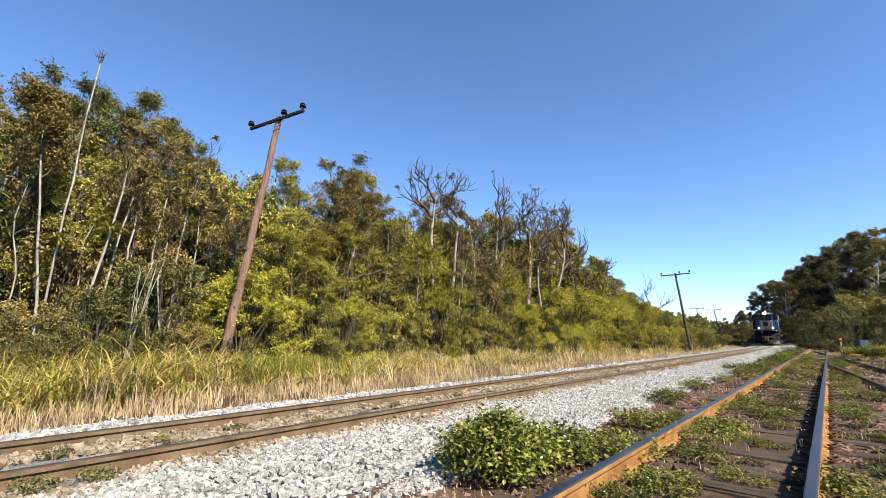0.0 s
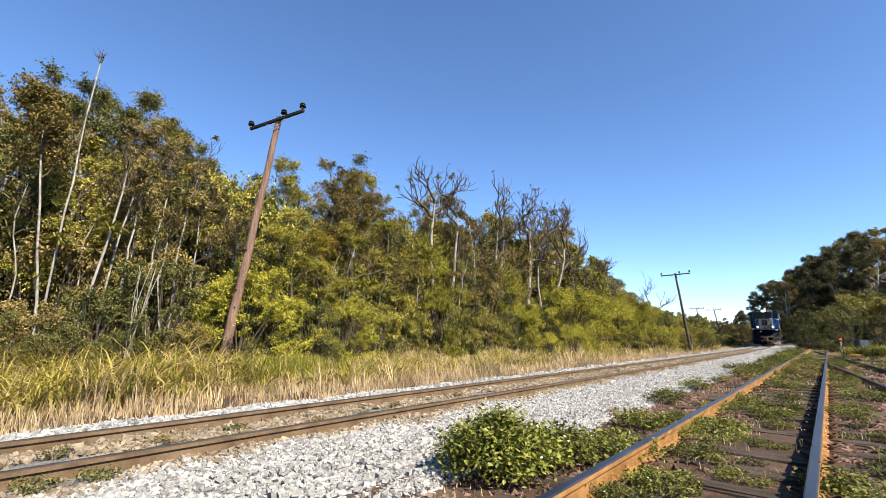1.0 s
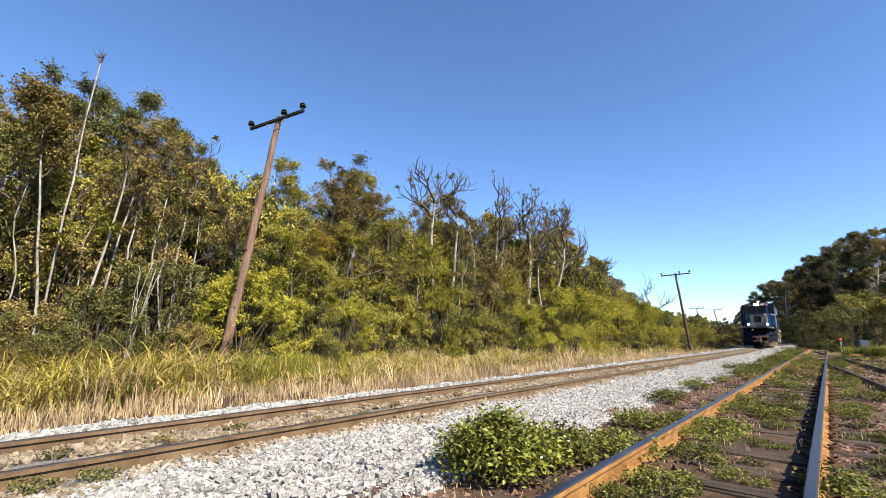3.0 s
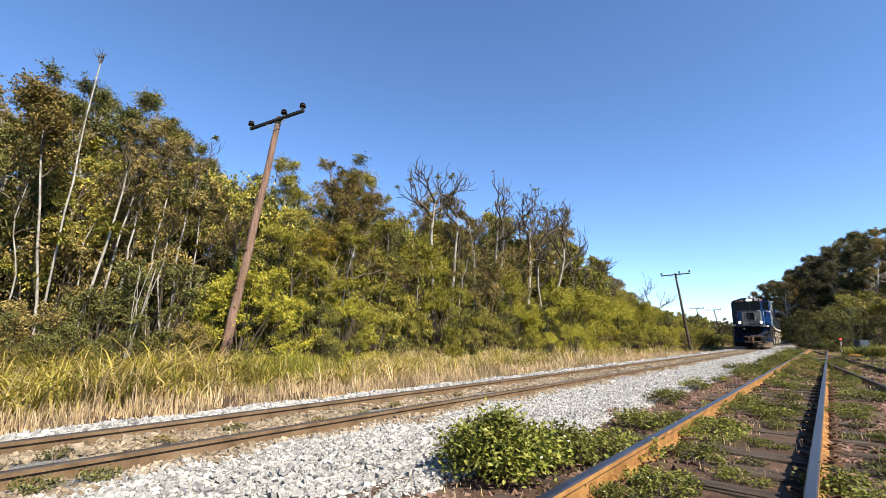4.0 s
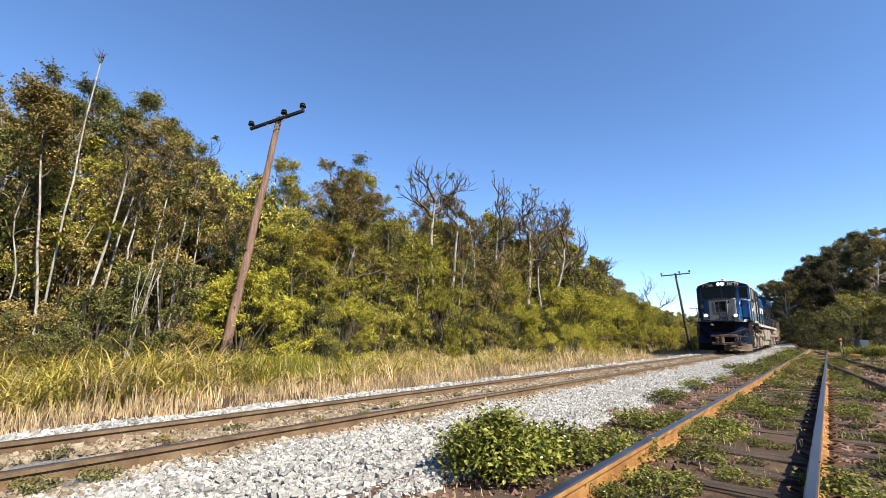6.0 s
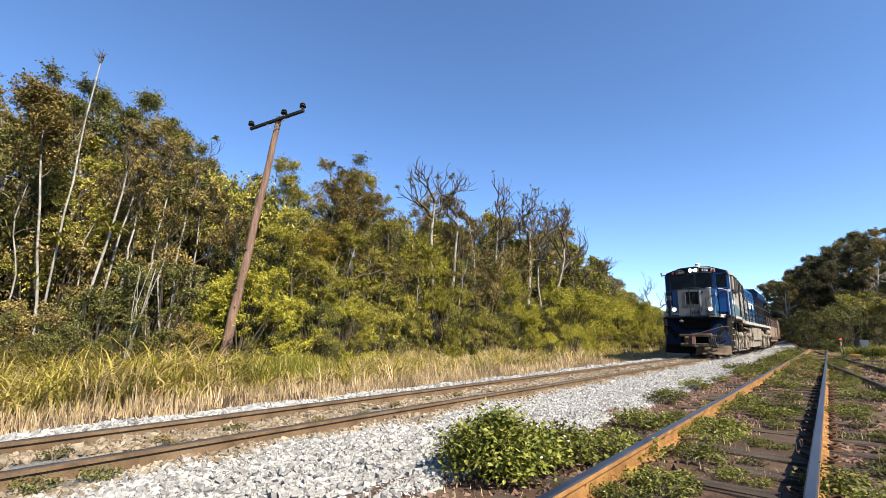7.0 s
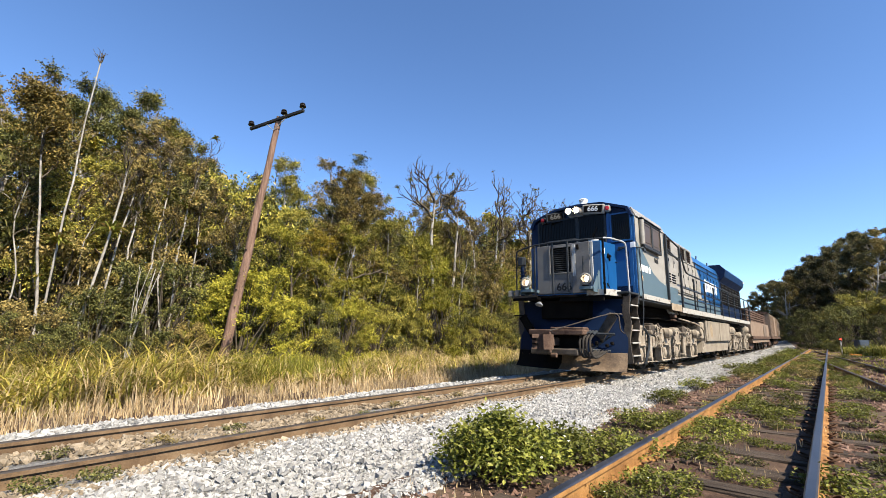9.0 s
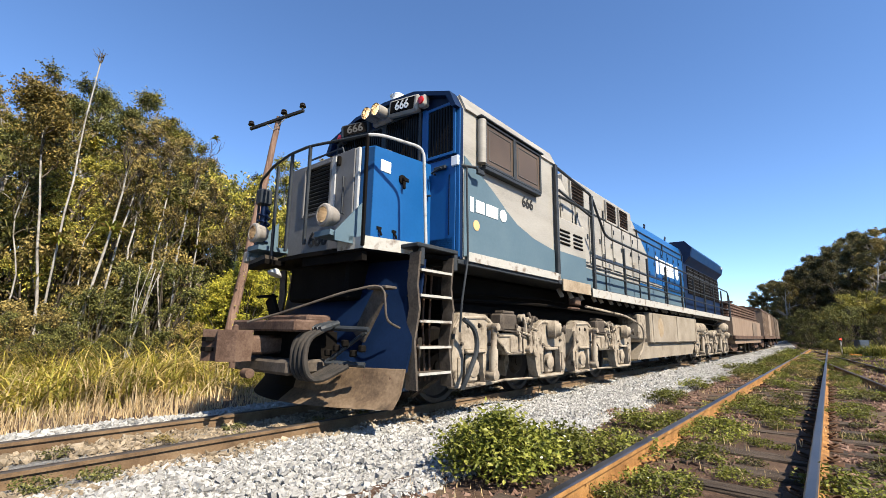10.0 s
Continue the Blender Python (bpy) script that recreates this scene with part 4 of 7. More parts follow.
def weeds():
    rng = random.Random(41)
    on_siding(hedge, -2.95, -1.24, 1.0, 20, False)
    on_siding(hedge_low, -2.4, -1.08, 1.0, 70, False)
    # strips: beside the left rail, inside both rails, right of the right rail
    for n, s0, s1, v0, v1, kinds, big in ((18, -2.0, 26, -1.45, -0.75, [0, 1, 2, 4], 1.0), (26, -3.2, 20, -0.46, -0.05, [0, 1, 3, 2], 0.85), (16, -2.0, 20, 0.02, 0.2, [0, 1, 3, 2], 0.7),
                                          (34, -2.6, 24, 0.62, 1.2, [0, 1, 2, 3], 0.85), (26, 0, 30, 1.3, 3.4, [4, 4, 2], 1.1), (14, 9, 34, -1.5, -0.8, [1, 3, 4], 1.1), (16, 9, 26, -0.4, 0.4, [4, 4, 3], 1.1)):
        for i in range(n):
            f = (i + rng.random()) / n
            s = s0 + (s1 - s0) * f ** 1.5
            on_siding(WEEDS[rng.choice(kinds)], s, rng.uniform(v0, v1), big * rng.uniform(0.6, 1.2) * (1 + 0.02 * max(0, s)), rng.random() * 360)
    for i, w in enumerate(WEEDS):
        on_siding(w, 3.0 + 2.1 * i, 2.2 + 0.3 * (i % 2), 1.0, 70 * i, False)
    for i in range(9):   # a few weeds at the main line's sleepers
        x, y = MAIN.at(-6.2 + i * 0.75, -0.25 + 0.5 * rng.random())
        c = copy_thing(WEEDS[2 if i % 2 else 4], pose(float(x), float(y), -0.11, 0, 0, rng.random() * 360))
        c.scale = (0.55, 0.55, 0.7)
    for s, v in ((-6.1, 0.72), (-5.7, 0.7), (-5.35, 0.74), (-4.2, 0.3), (-7.0, 0.2), (-6.6, -0.1)):
        x, y = MAIN.at(s, v)
        c = copy_thing(WEEDS[2], pose(float(x), float(y), -0.105, 0, 0, rng.random() * 360))
        c.scale = (0.7, 0.5, 0.8)


weeds()


# ---- poles ----
INSULATOR = material("dark_glazed_insulator", [(0.015, 0.012, 0.01), (0.035, 0.028, 0.022)], scale=8, rough=0.25, bump=0.02)
PALE_METAL = material("pale_galvanised_brace", [(0.4, 0.39, 0.37), (0.55, 0.54, 0.52)], scale=8, rough=0.5, metal=0.5, bump=0.05)


def utility_pole(base, top, arm, arm_len, drop, radius, label, wood, group="line of utility poles"):
    """A leaning pole with a crossarm and three insulators. base, top: its ends; arm: the arm's direction."""
    b, t = Vector(base), Vector(top)
    w = thing("utility_pole", label, "utility pole", group, at=Matrix.Translation(b))
    d = (t - b).normalized()
    g = Geo()
    n = 9
    pts = [d * ((t - b).length * i / n) + Vector((0.012 * math.sin(2.1 * i), 0.012 * math.cos(1.7 * i), 0)) for i in range(n + 1)]
    pts[0] = d * -0.4
    g.tube(pts, [radius * (1.1 - 0.45 * i / n) for i in range(n + 1)], 10)
    part("shaft", g, wood, w, "", True)
    a = Vector(arm).normalized()
    c = (t - b) - d * drop
    side = a.cross(d).normalized()
    m = Matrix((a, side, a.cross(side))).transposed().to_4x4()
    off = side * (radius * 0.75)
    part("crossarm", Geo().box(c + off, (arm_len, 0.085, 0.105), m, 0.008), BLACK_IRON if radius > 0.13 else wood, w, "dark crossarm")
    up = a.cross(side)
    up = up if up.z > 0 else -up
    k = 1.5 if radius > 0.13 else 1.2
    for f in (-0.48, 0.14, 0.48):
        ins = Geo()
        ins.turned(c + off + a * (arm_len * f) + up * 0.05, up, [(h * k, q * k) for h, q in ((0, 0.012), (0.06, 0.014), (0.065, 0.055), (0.075, 0.075), (0.1, 0.07), (0.105, 0.045), (0.125, 0.045), (0.13, 0.065), (0.15, 0.062), (0.175, 0.03), (0.18, 0.0))], 12)
        part("insulator", ins, INSULATOR, w, "dark glazed insulator", True)
    for f in (-0.2, 0.2):
        part("brace", Geo().tube([c + off + a * (arm_len * f), c - d * 0.42 + side * radius], 0.014, 6), PALE_METAL, w, "pale metal brace")
    for h in (0.3, 0.45):
        part("bolt", Geo().turned(d * ((t - b).length * h) - Vector((0.02, radius * 0.9, 0)), (0, -1, 0), [(0, 0.03), (0.04, 0.03), (0.045, 0.0)], 8), BLACK_IRON, w, "iron bolt")
    return w


utility_pole((-6.87, 14.49, -0.45), (-5.86, 14.92, 8.35), (0.93, -0.31, 0.17), 2.25, 0.16, 0.145, "leaning reddish wooden utility pole with a black crossarm", POLE_WOOD)
utility_pole((21.9, 40.6, -0.3), (20.9, 40.3, 6.5), (0.80, -0.45, 0.06), 2.35, 0.12, 0.12, "dark leaning utility pole with a crossarm above the bushes", DARK_BARK)
utility_pole((52.9, 86.6, -0.2), (51.9, 86.9, 6.1), (0.85, -0.4, 0.05), 2.4, 0.12, 0.12, "far dark utility pole with a crossarm above the bushes", DARK_BARK)
utility_pole((46.5, 82.0, -0.2), (46.0, 82.2, 6.0), (0.85, -0.4, 0.0), 2.2, 0.12, 0.1, "far dark utility pole with a crossarm above the bushes", DARK_BARK)


# ---- bare and lichen-covered trees ----
def spray(center, n, length, width, rng, lift=0.9):
    """Long pointed leaves that fan out of one point."""
    az = rng.uniform(0, 6.283, n)
    el = rng.uniform(0.1, 1.2, n) * lift
    d = np.stack([np.cos(az) * np.cos(el), np.sin(az) * np.cos(el), np.sin(el)], -1)
    side = np.stack([-np.sin(az), np.cos(az), 0 * az], -1)
    L = length * (0.6 + 0.6 * rng.random((n, 1)))
    c = np.array(center)
    drop = np.array([0, 0, -0.35]) * L
    v = np.stack([c + side * width * 0.3, c + d * L * 0.55 + side * width * 0.5, c + d * L + drop, c + d * L * 0.55 - side * width * 0.5], 1)
    return v.reshape(-1, 3), np.arange(4 * n).reshape(n, 4)


AIR_PLANT = leaf_material("bromeliad_leaves", [(0.12, 0.14, 0.02), (0.2, 0.22, 0.035), (0.3, 0.27, 0.06), (0.38, 0.22, 0.08)], 0.3)


def bare_tree(seed, base, height, label, pale=0.6, spread=2.2, lean=(0, 0), r=0.13, plants=6, leafy=0, forks=3, levels=3, start=0.5, leaf=None, puff=0.35, big=(), sway=0.07, limbs=5, lift=0.5):
    """A thin pale trunk that winds upwards, with limbs that spread and rise like a candelabra."""
    rng = np.random.default_rng(seed)
    w = thing("bare_tree", label, "tree", at=Matrix.Translation(base))
    g, tips = Geo(), []
    k = 10
    pts, rs = [Vector((0, 0, -0.4))], [r * 1.2]
    top = height * (0.72 if levels > 1 else 0.9)
    bend = Vector((0, 0, 0))
    for i in range(k):
        bend = bend * 0.6 + Vector((rng.normal() * sway, rng.normal() * sway, 0))
        e = (Vector((lean[0], lean[1], 1)) + bend).normalized()
        pts.append(pts[-1] + e * (top + 0.4) / k)
        rs.append(r * (1 - 0.5 * (i + 1) / k))
    g.tube(pts, rs, 8, caps=False)
    part("trunk", g, PALE_BARK if pale else DARK_BARK, w, "pale trunk" if pale else "", "all", tidy=False)
    g = Geo()
    for i in range(limbs):
        f = start + (1 - start) * (i + 0.8) / limbs
        j = min(k - 1, int(f * k))
        a = i * 2.4 + rng.random()
        nd = Vector((math.cos(a), math.sin(a), 0.45 + 0.8 * f)).normalized()
        limb(g, pts[j + 1], nd, spread * (0.75 + 0.45 * rng.random()), rs[j] * (1.0 if r > 0.08 else 0.8), rng, levels, tips, 0.55 if r > 0.08 else 0.42, lift, forks, 6, 6, 0.34 if r > 0.08 else 0.42)
    part("limb", g, DARK_BARK, w, "crooked dark mossy branches", "all", tidy=False)
    for i in range(plants):
        q = pts[3 + int(rng.integers(0, k - 3))] if i % 2 else Vector(tips[int(rng.integers(0, len(tips)))][0])
        v, f = spray(q, 34, 0.36 if r > 0.08 else 0.26, 0.05, rng)
        part("bromeliad", quads_mesh("bromeliad", v, f, AIR_PLANT), None, w, "tufted yellow-green air plant")
    for f in big:
        v, q = spray(pts[int(f * k)], 90, 0.6, 0.06, rng)
        part("bromeliad", quads_mesh("bromeliad", v, q, AIR_PLANT), None, w, "large yellow and red-brown bromeliad")
    if leafy:
        cc = np.array([t[0] for t in tips])[:: max(1, 10 - leafy)]
        v, f = clump_leaves(cc, np.full(len(cc), puff), 420, 0.08, 0.045, rng)
        part("crown", quads_mesh("crown", v, f, leaf or LEAF_OLIVE), None, w, "sparse leaves")
    return w


def gz(s, v):
    return float(ground_z(np.array(float(s)), np.array(float(v))))


BARE = "bare pale-trunked tree with crooked mossy branches and air plants"
for seed, s, v, top, kw in (
        (51, 13.4, -12.5, 11.7, dict(spread=2.2, plants=10, r=0.13, start=0.8, limbs=4, levels=3)),
        (55, 15.2, -12.8, 11.0, dict(spread=1.3, plants=8, r=0.1, start=0.62, leafy=5)),
        (56, 18.0, -13.2, 11.3, dict(spread=1.3, plants=8, r=0.09, start=0.5, leafy=6)),
        (63, 20.0, -13.0, 11.4, dict(spread=1.5, plants=6, r=0.1, start=0.55, leafy=4)),
        (52, 22.0, -13.2, 11.9, dict(spread=1.9, plants=9, r=0.12, start=0.6, levels=3, leafy=3, puff=0.24)),
        (53, 24.6, -12.8, 12.2, dict(spread=2.3, plants=12, r=0.14, start=0.55, limbs=6, levels=3, leafy=3, puff=0.24)),
        (54, 29.0, -13.0, 12.6, dict(spread=2.4, plants=6, r=0.15, start=0.6, lean=(0.12, -0.05), levels=3)),
        (62, 27.0, -12.6, 11.0, dict(spread=1.7, plants=8, r=0.11, start=0.5, leafy=4)),
        (58, 35.0, -13.0, 11.4, dict(spread=2.1, plants=2, r=0.13, start=0.5, leafy=3)),
        (64, 43.0, -13.0, 10.0, dict(spread=2.0, plants=0, r=0.12, start=0.5)),
        (59, 56.0, -12.0, 7.0, dict(spread=2.0, plants=0, r=0.1, start=0.4, pale=0)),
        (57, -2.75, -12.4, 8.7, dict(spread=0.85, plants=5, r=0.042, start=0.72, lean=(0.05, 0.06), sway=0.16, leafy=2, puff=0.2, limbs=6)),
        (60, -2.4, -12.3, 8.3, dict(spread=1.0, plants=3, r=0.038, start=0.6, leafy=6)),
        (61, -1.1, -12.4, 8.3, dict(spread=1.1, plants=4, r=0.038, start=0.5, leafy=7, puff=0.3)),
        (65, 0.2, -12.4, 7.7, dict(spread=0.9, plants=4, r=0.036, start=0.5, leafy=7, puff=0.3)),
        (66, 6.3, -13.2, 8.6, dict(spread=0.8, plants=0, r=0.05, start=0.6))):
    bare_tree(seed, P(s, v, gz(s, v)), (top - gz(s, v)) * 1.03, BARE, **kw)
bare_tree(70, P(-3.8, -12.4, gz(-3.8, -12.4)), 10.2, "slender white dead trunk with a few bare twigs on top", spread=0.35, plants=0, r=0.036, start=0.9, levels=1, lean=(0.012, 0.015), big=(0.42,), limbs=5, sway=0.05)
bare_tree(90, P(-3.2, -11.9, gz(-3.2, -11.9)), 8.4, "slim pale tree that carries a large bromeliad", spread=0.5, plants=1, r=0.05, start=0.8, levels=2, lean=(0.05, 0.02), big=(0.75,), sway=0.05)
bare_tree(91, P(-0.6, -12.2, gz(-0.6, -12.2)), 9.4, "slim pale tree with bromeliads and thin crooked twigs", spread=0.9, plants=4, r=0.045, start=0.6, levels=2, lean=(0.03, 0.03), big=(0.85,), sway=0.08)


def pale_stems(s, v, seed):
    """Thin pale stems that rise from one root in a fan."""
    rng = random.Random(seed)
    w = thing("sapling", "sapling of thin pale bent stems before the dark shrubs", "shrub", at=Matrix.Translation(P(s, v, gz(s, v))))
    for i in range(6):
        a, h = 0.02 + 0.04 * i, rng.uniform(3.0, 4.0)
        pts = [Vector((a * h * f ** 1.6 + 0.05 * math.sin(5 * f + i), 0.12 * math.sin(3 * f + 2 * i), -0.2 + (h + 0.2) * f)) for f in (0, 0.2, 0.4, 0.6, 0.8, 1)]
        part("stem", Geo().tube(pts, [0.016, 0.015, 0.014, 0.011, 0.008, 0.004], 6), PALE_BARK, w, "", "all")


pale_stems(-2.15, -10.5, 4)
bare_tree(71, P(-3.85, -12.3, gz(-3.85, -12.3)), 9.3, "pale-trunked tree with a dense dark brown top", spread=0.75, plants=2, r=0.045, start=0.76, lean=(-0.06, -0.075), leafy=9, leaf=LEAF_DOME, puff=0.5, levels=2, limbs=8)

# slim pale stems that stand before the left part of the wood
rs_ = random.Random(12)
for i in range(26):
    s, v = -7.5 + i * 1.05 + rs_.uniform(-0.5, 0.5), -11.9 - rs_.random() * 1.6
    hgt = (float(canopy(s, v)) - gz(s, v)) * rs_.uniform(0.62, 0.98)
    bare_tree(200 + i, P(s, v, gz(s, v)), hgt, "slim pale-stemmed tree with thin leafy twigs", spread=0.95, plants=i % 3, r=rs_.uniform(0.022, 0.038), start=0.55, levels=2, forks=2, leafy=8, puff=0.3,
              leaf=LEAF_OLIVE if i % 2 else LEAF_DOME, lean=(rs_.uniform(-0.16, 0.18), rs_.uniform(-0.1, 0.1)), sway=0.13)

# chosen trees and shrubs that stand out from the wood
for t, s, v, k in ((NEAR_TREES[4], 4.0, -11.8, 0.86), (NEAR_TREES[4], 5.4, -12.3, 0.92), (NEAR_TREES[0], 11.6, -12.9, 0.86), (NEAR_TREES[4], 3.0, -13.2, 0.8), (TREES[6], 20.3, -15.0, 0.95), (TREES[6], 24.5, -17.5, 1.1), (TREES[0], 22.0, -19.0, 1.1), (TREES[3], 19.0, -17.5, 1.0)):
    put(t, s, v, k, 67.0 * s)
DOME_TREE.matrix_basis = Matrix.Translation(P(7.75, -12.7, gz(7.75, -12.7)))
golden = tree("broadleaf_tree", "small tree with a golden yellow-green crown", 62, 6.6, 1.0, LEAF_GOLD, BARK, 0.075, 1100, 0.55, puff=0.45, levels=1, forks=2)
golden.matrix_basis = Matrix.Translation(P(6.1, -11.9, gz(6.1, -11.9)))
for b, s, v, k in ((BUSHES[2], 0.9, -10.3, 1.0), (BUSHES[2], 2.6, -10.6, 0.8), (BUSHES[2], 1.6, -10.7, 1.1), (BUSHES[2], 22.5, -10.4, 1.0), (BUSHES[2], 30.0, -11.2, 1.5), (BUSHES[2], 39.0, -11.0, 1.5), (BUSHES[2], 34.0, -10.6, 1.4),
                   (BUSHES[0], 46.0, 6.2, 1.3), (BUSHES[1], 50.0, 7.6, 1.9), (BUSHES[0], 48.5, 10.4, 1.6), (BUSHES[0], 44.0, 8.6, 1.0), (BUSHES[0], 39.0, 5.7, 0.55), (BUSHES[1], 47.0, 9.6, 0.9), (BUSHES[0], 52.0, 3.9, 0.8), (BUSHES[1], 40.0, -9.5, 1.3), (BUSHES[0], 47.0, -8.6, 1.2), (BUSHES[1], 54.0, -8.2, 1.2), (BUSHES[1], 60.0, -7.5, 1.1)):
    put(b, s, v, k, 51.0 * s)


# trees to the right of the siding, which shade its verge
for x, y, k in ((15.0, 1.5, 0.75), (19.5, 4.0, 0.8), (24.5, 17.0, 0.85), (20.5, 13.0, 0.8), (28.5, 22.0, 0.9), (12.5, -2.0, 0.7)):
    c = copy_thing(NEAR_TREES[3], pose(x, y, -0.1, 0, 0, 40 * x))
    c.scale = (k, k, k)

# ---- small things beyond the siding ----
def ground_at(s, v):
    return P(s, v, gz(s, v))


g = Geo().box((0, 0, 0.45), (0.66, 0.45, 0.9), None, 0.03)
g.box((0, 0, 0.92), (0.72, 0.5, 0.05), None, 0.01)
g.span((-0.28, -0.24, 0.2), (-0.02, -0.228, 0.82), 0.005).span((0.02, -0.24, 0.2), (0.28, -0.228, 0.82), 0.005)
solid("equipment_box", g, material("grey_blue_cabinet_paint", [(0.045, 0.06, 0.085), (0.07, 0.09, 0.12)], scale=4, rough=0.5, bump=0.05), "blue-grey metal equipment box in the grass", "equipment box", at=Matrix.Translation(ground_at(35.0, 6.5)))
g = Geo()
rr = random.Random(3)
for i in range(9):
    g.turned((rr.uniform(-0.5, 0.5), rr.uniform(-0.3, 0.3), 0.08), (rr.uniform(-1, 1), rr.uniform(-1, 1), 0.2), [(-0.22, 0.02), (-0.18, 0.1), (0.1, 0.13), (0.22, 0.08), (0.25, 0.0)], 8)
solid("orange_sacks", g, material("orange_plastic_sack", [(0.6, 0.16, 0.02), (0.75, 0.26, 0.04)], scale=5, rough=0.6, bump=0.3), "heap of bright orange sacks on the ground", "sack", smooth="all", at=Matrix.Translation(ground_at(30.3, 5.9)) @ Matrix.Scale(0.6, 4))
sig = thing("ground_signal", "small ground signal with a lit red lamp on a post", "signal", at=Matrix.Translation(ground_at(33.0, 5.4)))
part("post", Geo().tube([(0, 0, -0.1), (0, 0, 0.9)], 0.04, 8), PALE_METAL, sig)
part("lamp_housing", Geo().box((0, 0, 0.95), (0.15, 0.12, 0.2), None, 0.02), BLACK_IRON, sig)
part("lamp", Geo().turned((-0.05, -0.065, 0.97), (-0.65, -0.76, 0), [(0, 0.055), (0.03, 0.05), (0.04, 0.0)], 12), glow("red_signal_lamp", (1.0, 0.06, 0.02), 1.6), sig, "lit red lamp")
single_stones()
sleepers()


# ---- train: u metres back from the front lamps, v to its lit side, w above the rails ----
def U(u, v, w):
    return (u, -v, w)


BLUE = material("blue_locomotive_paint", [(0.007, 0.08, 0.25), (0.01, 0.1, 0.3)], scale=1.5, fine=25, rough=0.34, gloss=0.4, bump=0.02, spots=(0.02, 0.06, 0.18), spot_scale=1.2, spot_cover=0.25)
# dirty blue, darkened so that the cab front's shade is in the colour
DEEP_BLUE = material("dirty_shade_blue_paint", [(0.003, 0.012, 0.042), (0.005, 0.02, 0.065)], scale=2, fine=30, rough=0.5, bump=0.05, spots=(0.06, 0.045, 0.03), spot_scale=1.6, spot_cover=0.2)
DARK_BLUE = material("faded_mid_blue_paint", [(0.006, 0.034, 0.1), (0.009, 0.045, 0.13)], scale=1.5, fine=25, rough=0.45, bump=0.02)
SLATE = material("slate_blue_paint", [(0.085, 0.135, 0.17), (0.11, 0.165, 0.2)], scale=1.5, fine=30, rough=0.5, bump=0.03, spots=(0.14, 0.13, 0.11), spot_scale=1.4, spot_cover=0.15)
WHITE = material("dusty_white_paint", [(0.25, 0.235, 0.205), (0.33, 0.31, 0.275), (0.38, 0.36, 0.32)], scale=1.3, fine=25, stretch=(0.5, 1, 2.5), rough=0.5, bump=0.03, spots=(0.23, 0.18, 0.13), spot_scale=1.1, spot_cover=0.25)
GREY = material("grey_nose_paint", [(0.145, 0.142, 0.138), (0.205, 0.2, 0.194)], scale=2, fine=40, rough=0.5, bump=0.03, spots=(0.12, 0.11, 0.1), spot_scale=2, spot_cover=0.3)
CREAM = material("dusty_cream_bogie_paint", [(0.21, 0.172, 0.13), (0.32, 0.268, 0.205), (0.41, 0.355, 0.28)], scale=4, fine=30, rough=0.85, bump=0.3, spots=(0.04, 0.03, 0.022), spot_scale=4.5, spot_cover=0.62)
CHIPPED = material("chipped_white_edge_paint", [(0.38, 0.37, 0.33), (0.48, 0.46, 0.42)], scale=5, fine=40, rough=0.6, bump=0.1, spots=(0.12, 0.07, 0.04), spot_scale=5, spot_cover=0.55)
# near-black for greasy iron, and for painted shade in gaps and under the deck
GRIME_SHADE = material("black_grime_and_shade", [(0.004, 0.0035, 0.003), (0.011, 0.009, 0.0075)], scale=4, fine=40, rough=0.8, bump=0.2, gloss=0.06)
STEEL = material("dark_handrail_paint", [(0.022, 0.026, 0.03), (0.045, 0.05, 0.055)], scale=5, fine=60, rough=0.5, bump=0.05)
# blue darkened to carry the deck's shade; the brown spots are dust
PILOT = material("shade_darkened_pilot_paint", [(0.003, 0.009, 0.028), (0.005, 0.015, 0.048)], scale=2, fine=30, rough=0.45, bump=0.05, spots=(0.035, 0.024, 0.016), spot_scale=1.4, spot_cover=0.12, gloss=0.12)
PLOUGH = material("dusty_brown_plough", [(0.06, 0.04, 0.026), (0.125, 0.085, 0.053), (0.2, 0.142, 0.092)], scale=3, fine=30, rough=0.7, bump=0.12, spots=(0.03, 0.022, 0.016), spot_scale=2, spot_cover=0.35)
STEP_IRON = material("grimy_step_iron", [(0.045, 0.036, 0.028), (0.09, 0.073, 0.058), (0.14, 0.115, 0.092)], scale=4, fine=40, rough=0.8, bump=0.2)
RAIL_WHITE = material("worn_grey_handrail_paint", [(0.35, 0.36, 0.36), (0.5, 0.5, 0.5)], scale=6, fine=60, rough=0.5, bump=0.05, spots=(0.08, 0.07, 0.06), spot_scale=5, spot_cover=0.4)
BROWN_IRON = material("dusty_brown_iron", [(0.048, 0.027, 0.018), (0.1, 0.06, 0.042), (0.165, 0.108, 0.078)], scale=4, fine=40, rough=0.85, bump=0.25)
DUST = material("tan_dusty_plate", [(0.24, 0.18, 0.12), (0.34, 0.27, 0.19), (0.42, 0.35, 0.26)], scale=3, fine=30, rough=0.85, bump=0.12, spots=(0.1, 0.07, 0.05), spot_scale=3, spot_cover=0.3)
TANK = material("dusty_tank_paint", [(0.2, 0.166, 0.125), (0.27, 0.228, 0.175), (0.33, 0.285, 0.225)], scale=1.6, fine=30, rough=0.85, bump=0.08, spots=(0.13, 0.1, 0.07), spot_scale=1.8, spot_cover=0.3)
RUST_WASH = material("thin_rust_wash", [(0.24, 0.165, 0.09), (0.31, 0.235, 0.15), (0.36, 0.3, 0.22)], scale=6, fine=40, rough=0.85, bump=0.05)
RUBBER = material("black_rubber", [(0.025, 0.023, 0.02), (0.06, 0.05, 0.042)], scale=8, rough=0.8, bump=0.1)
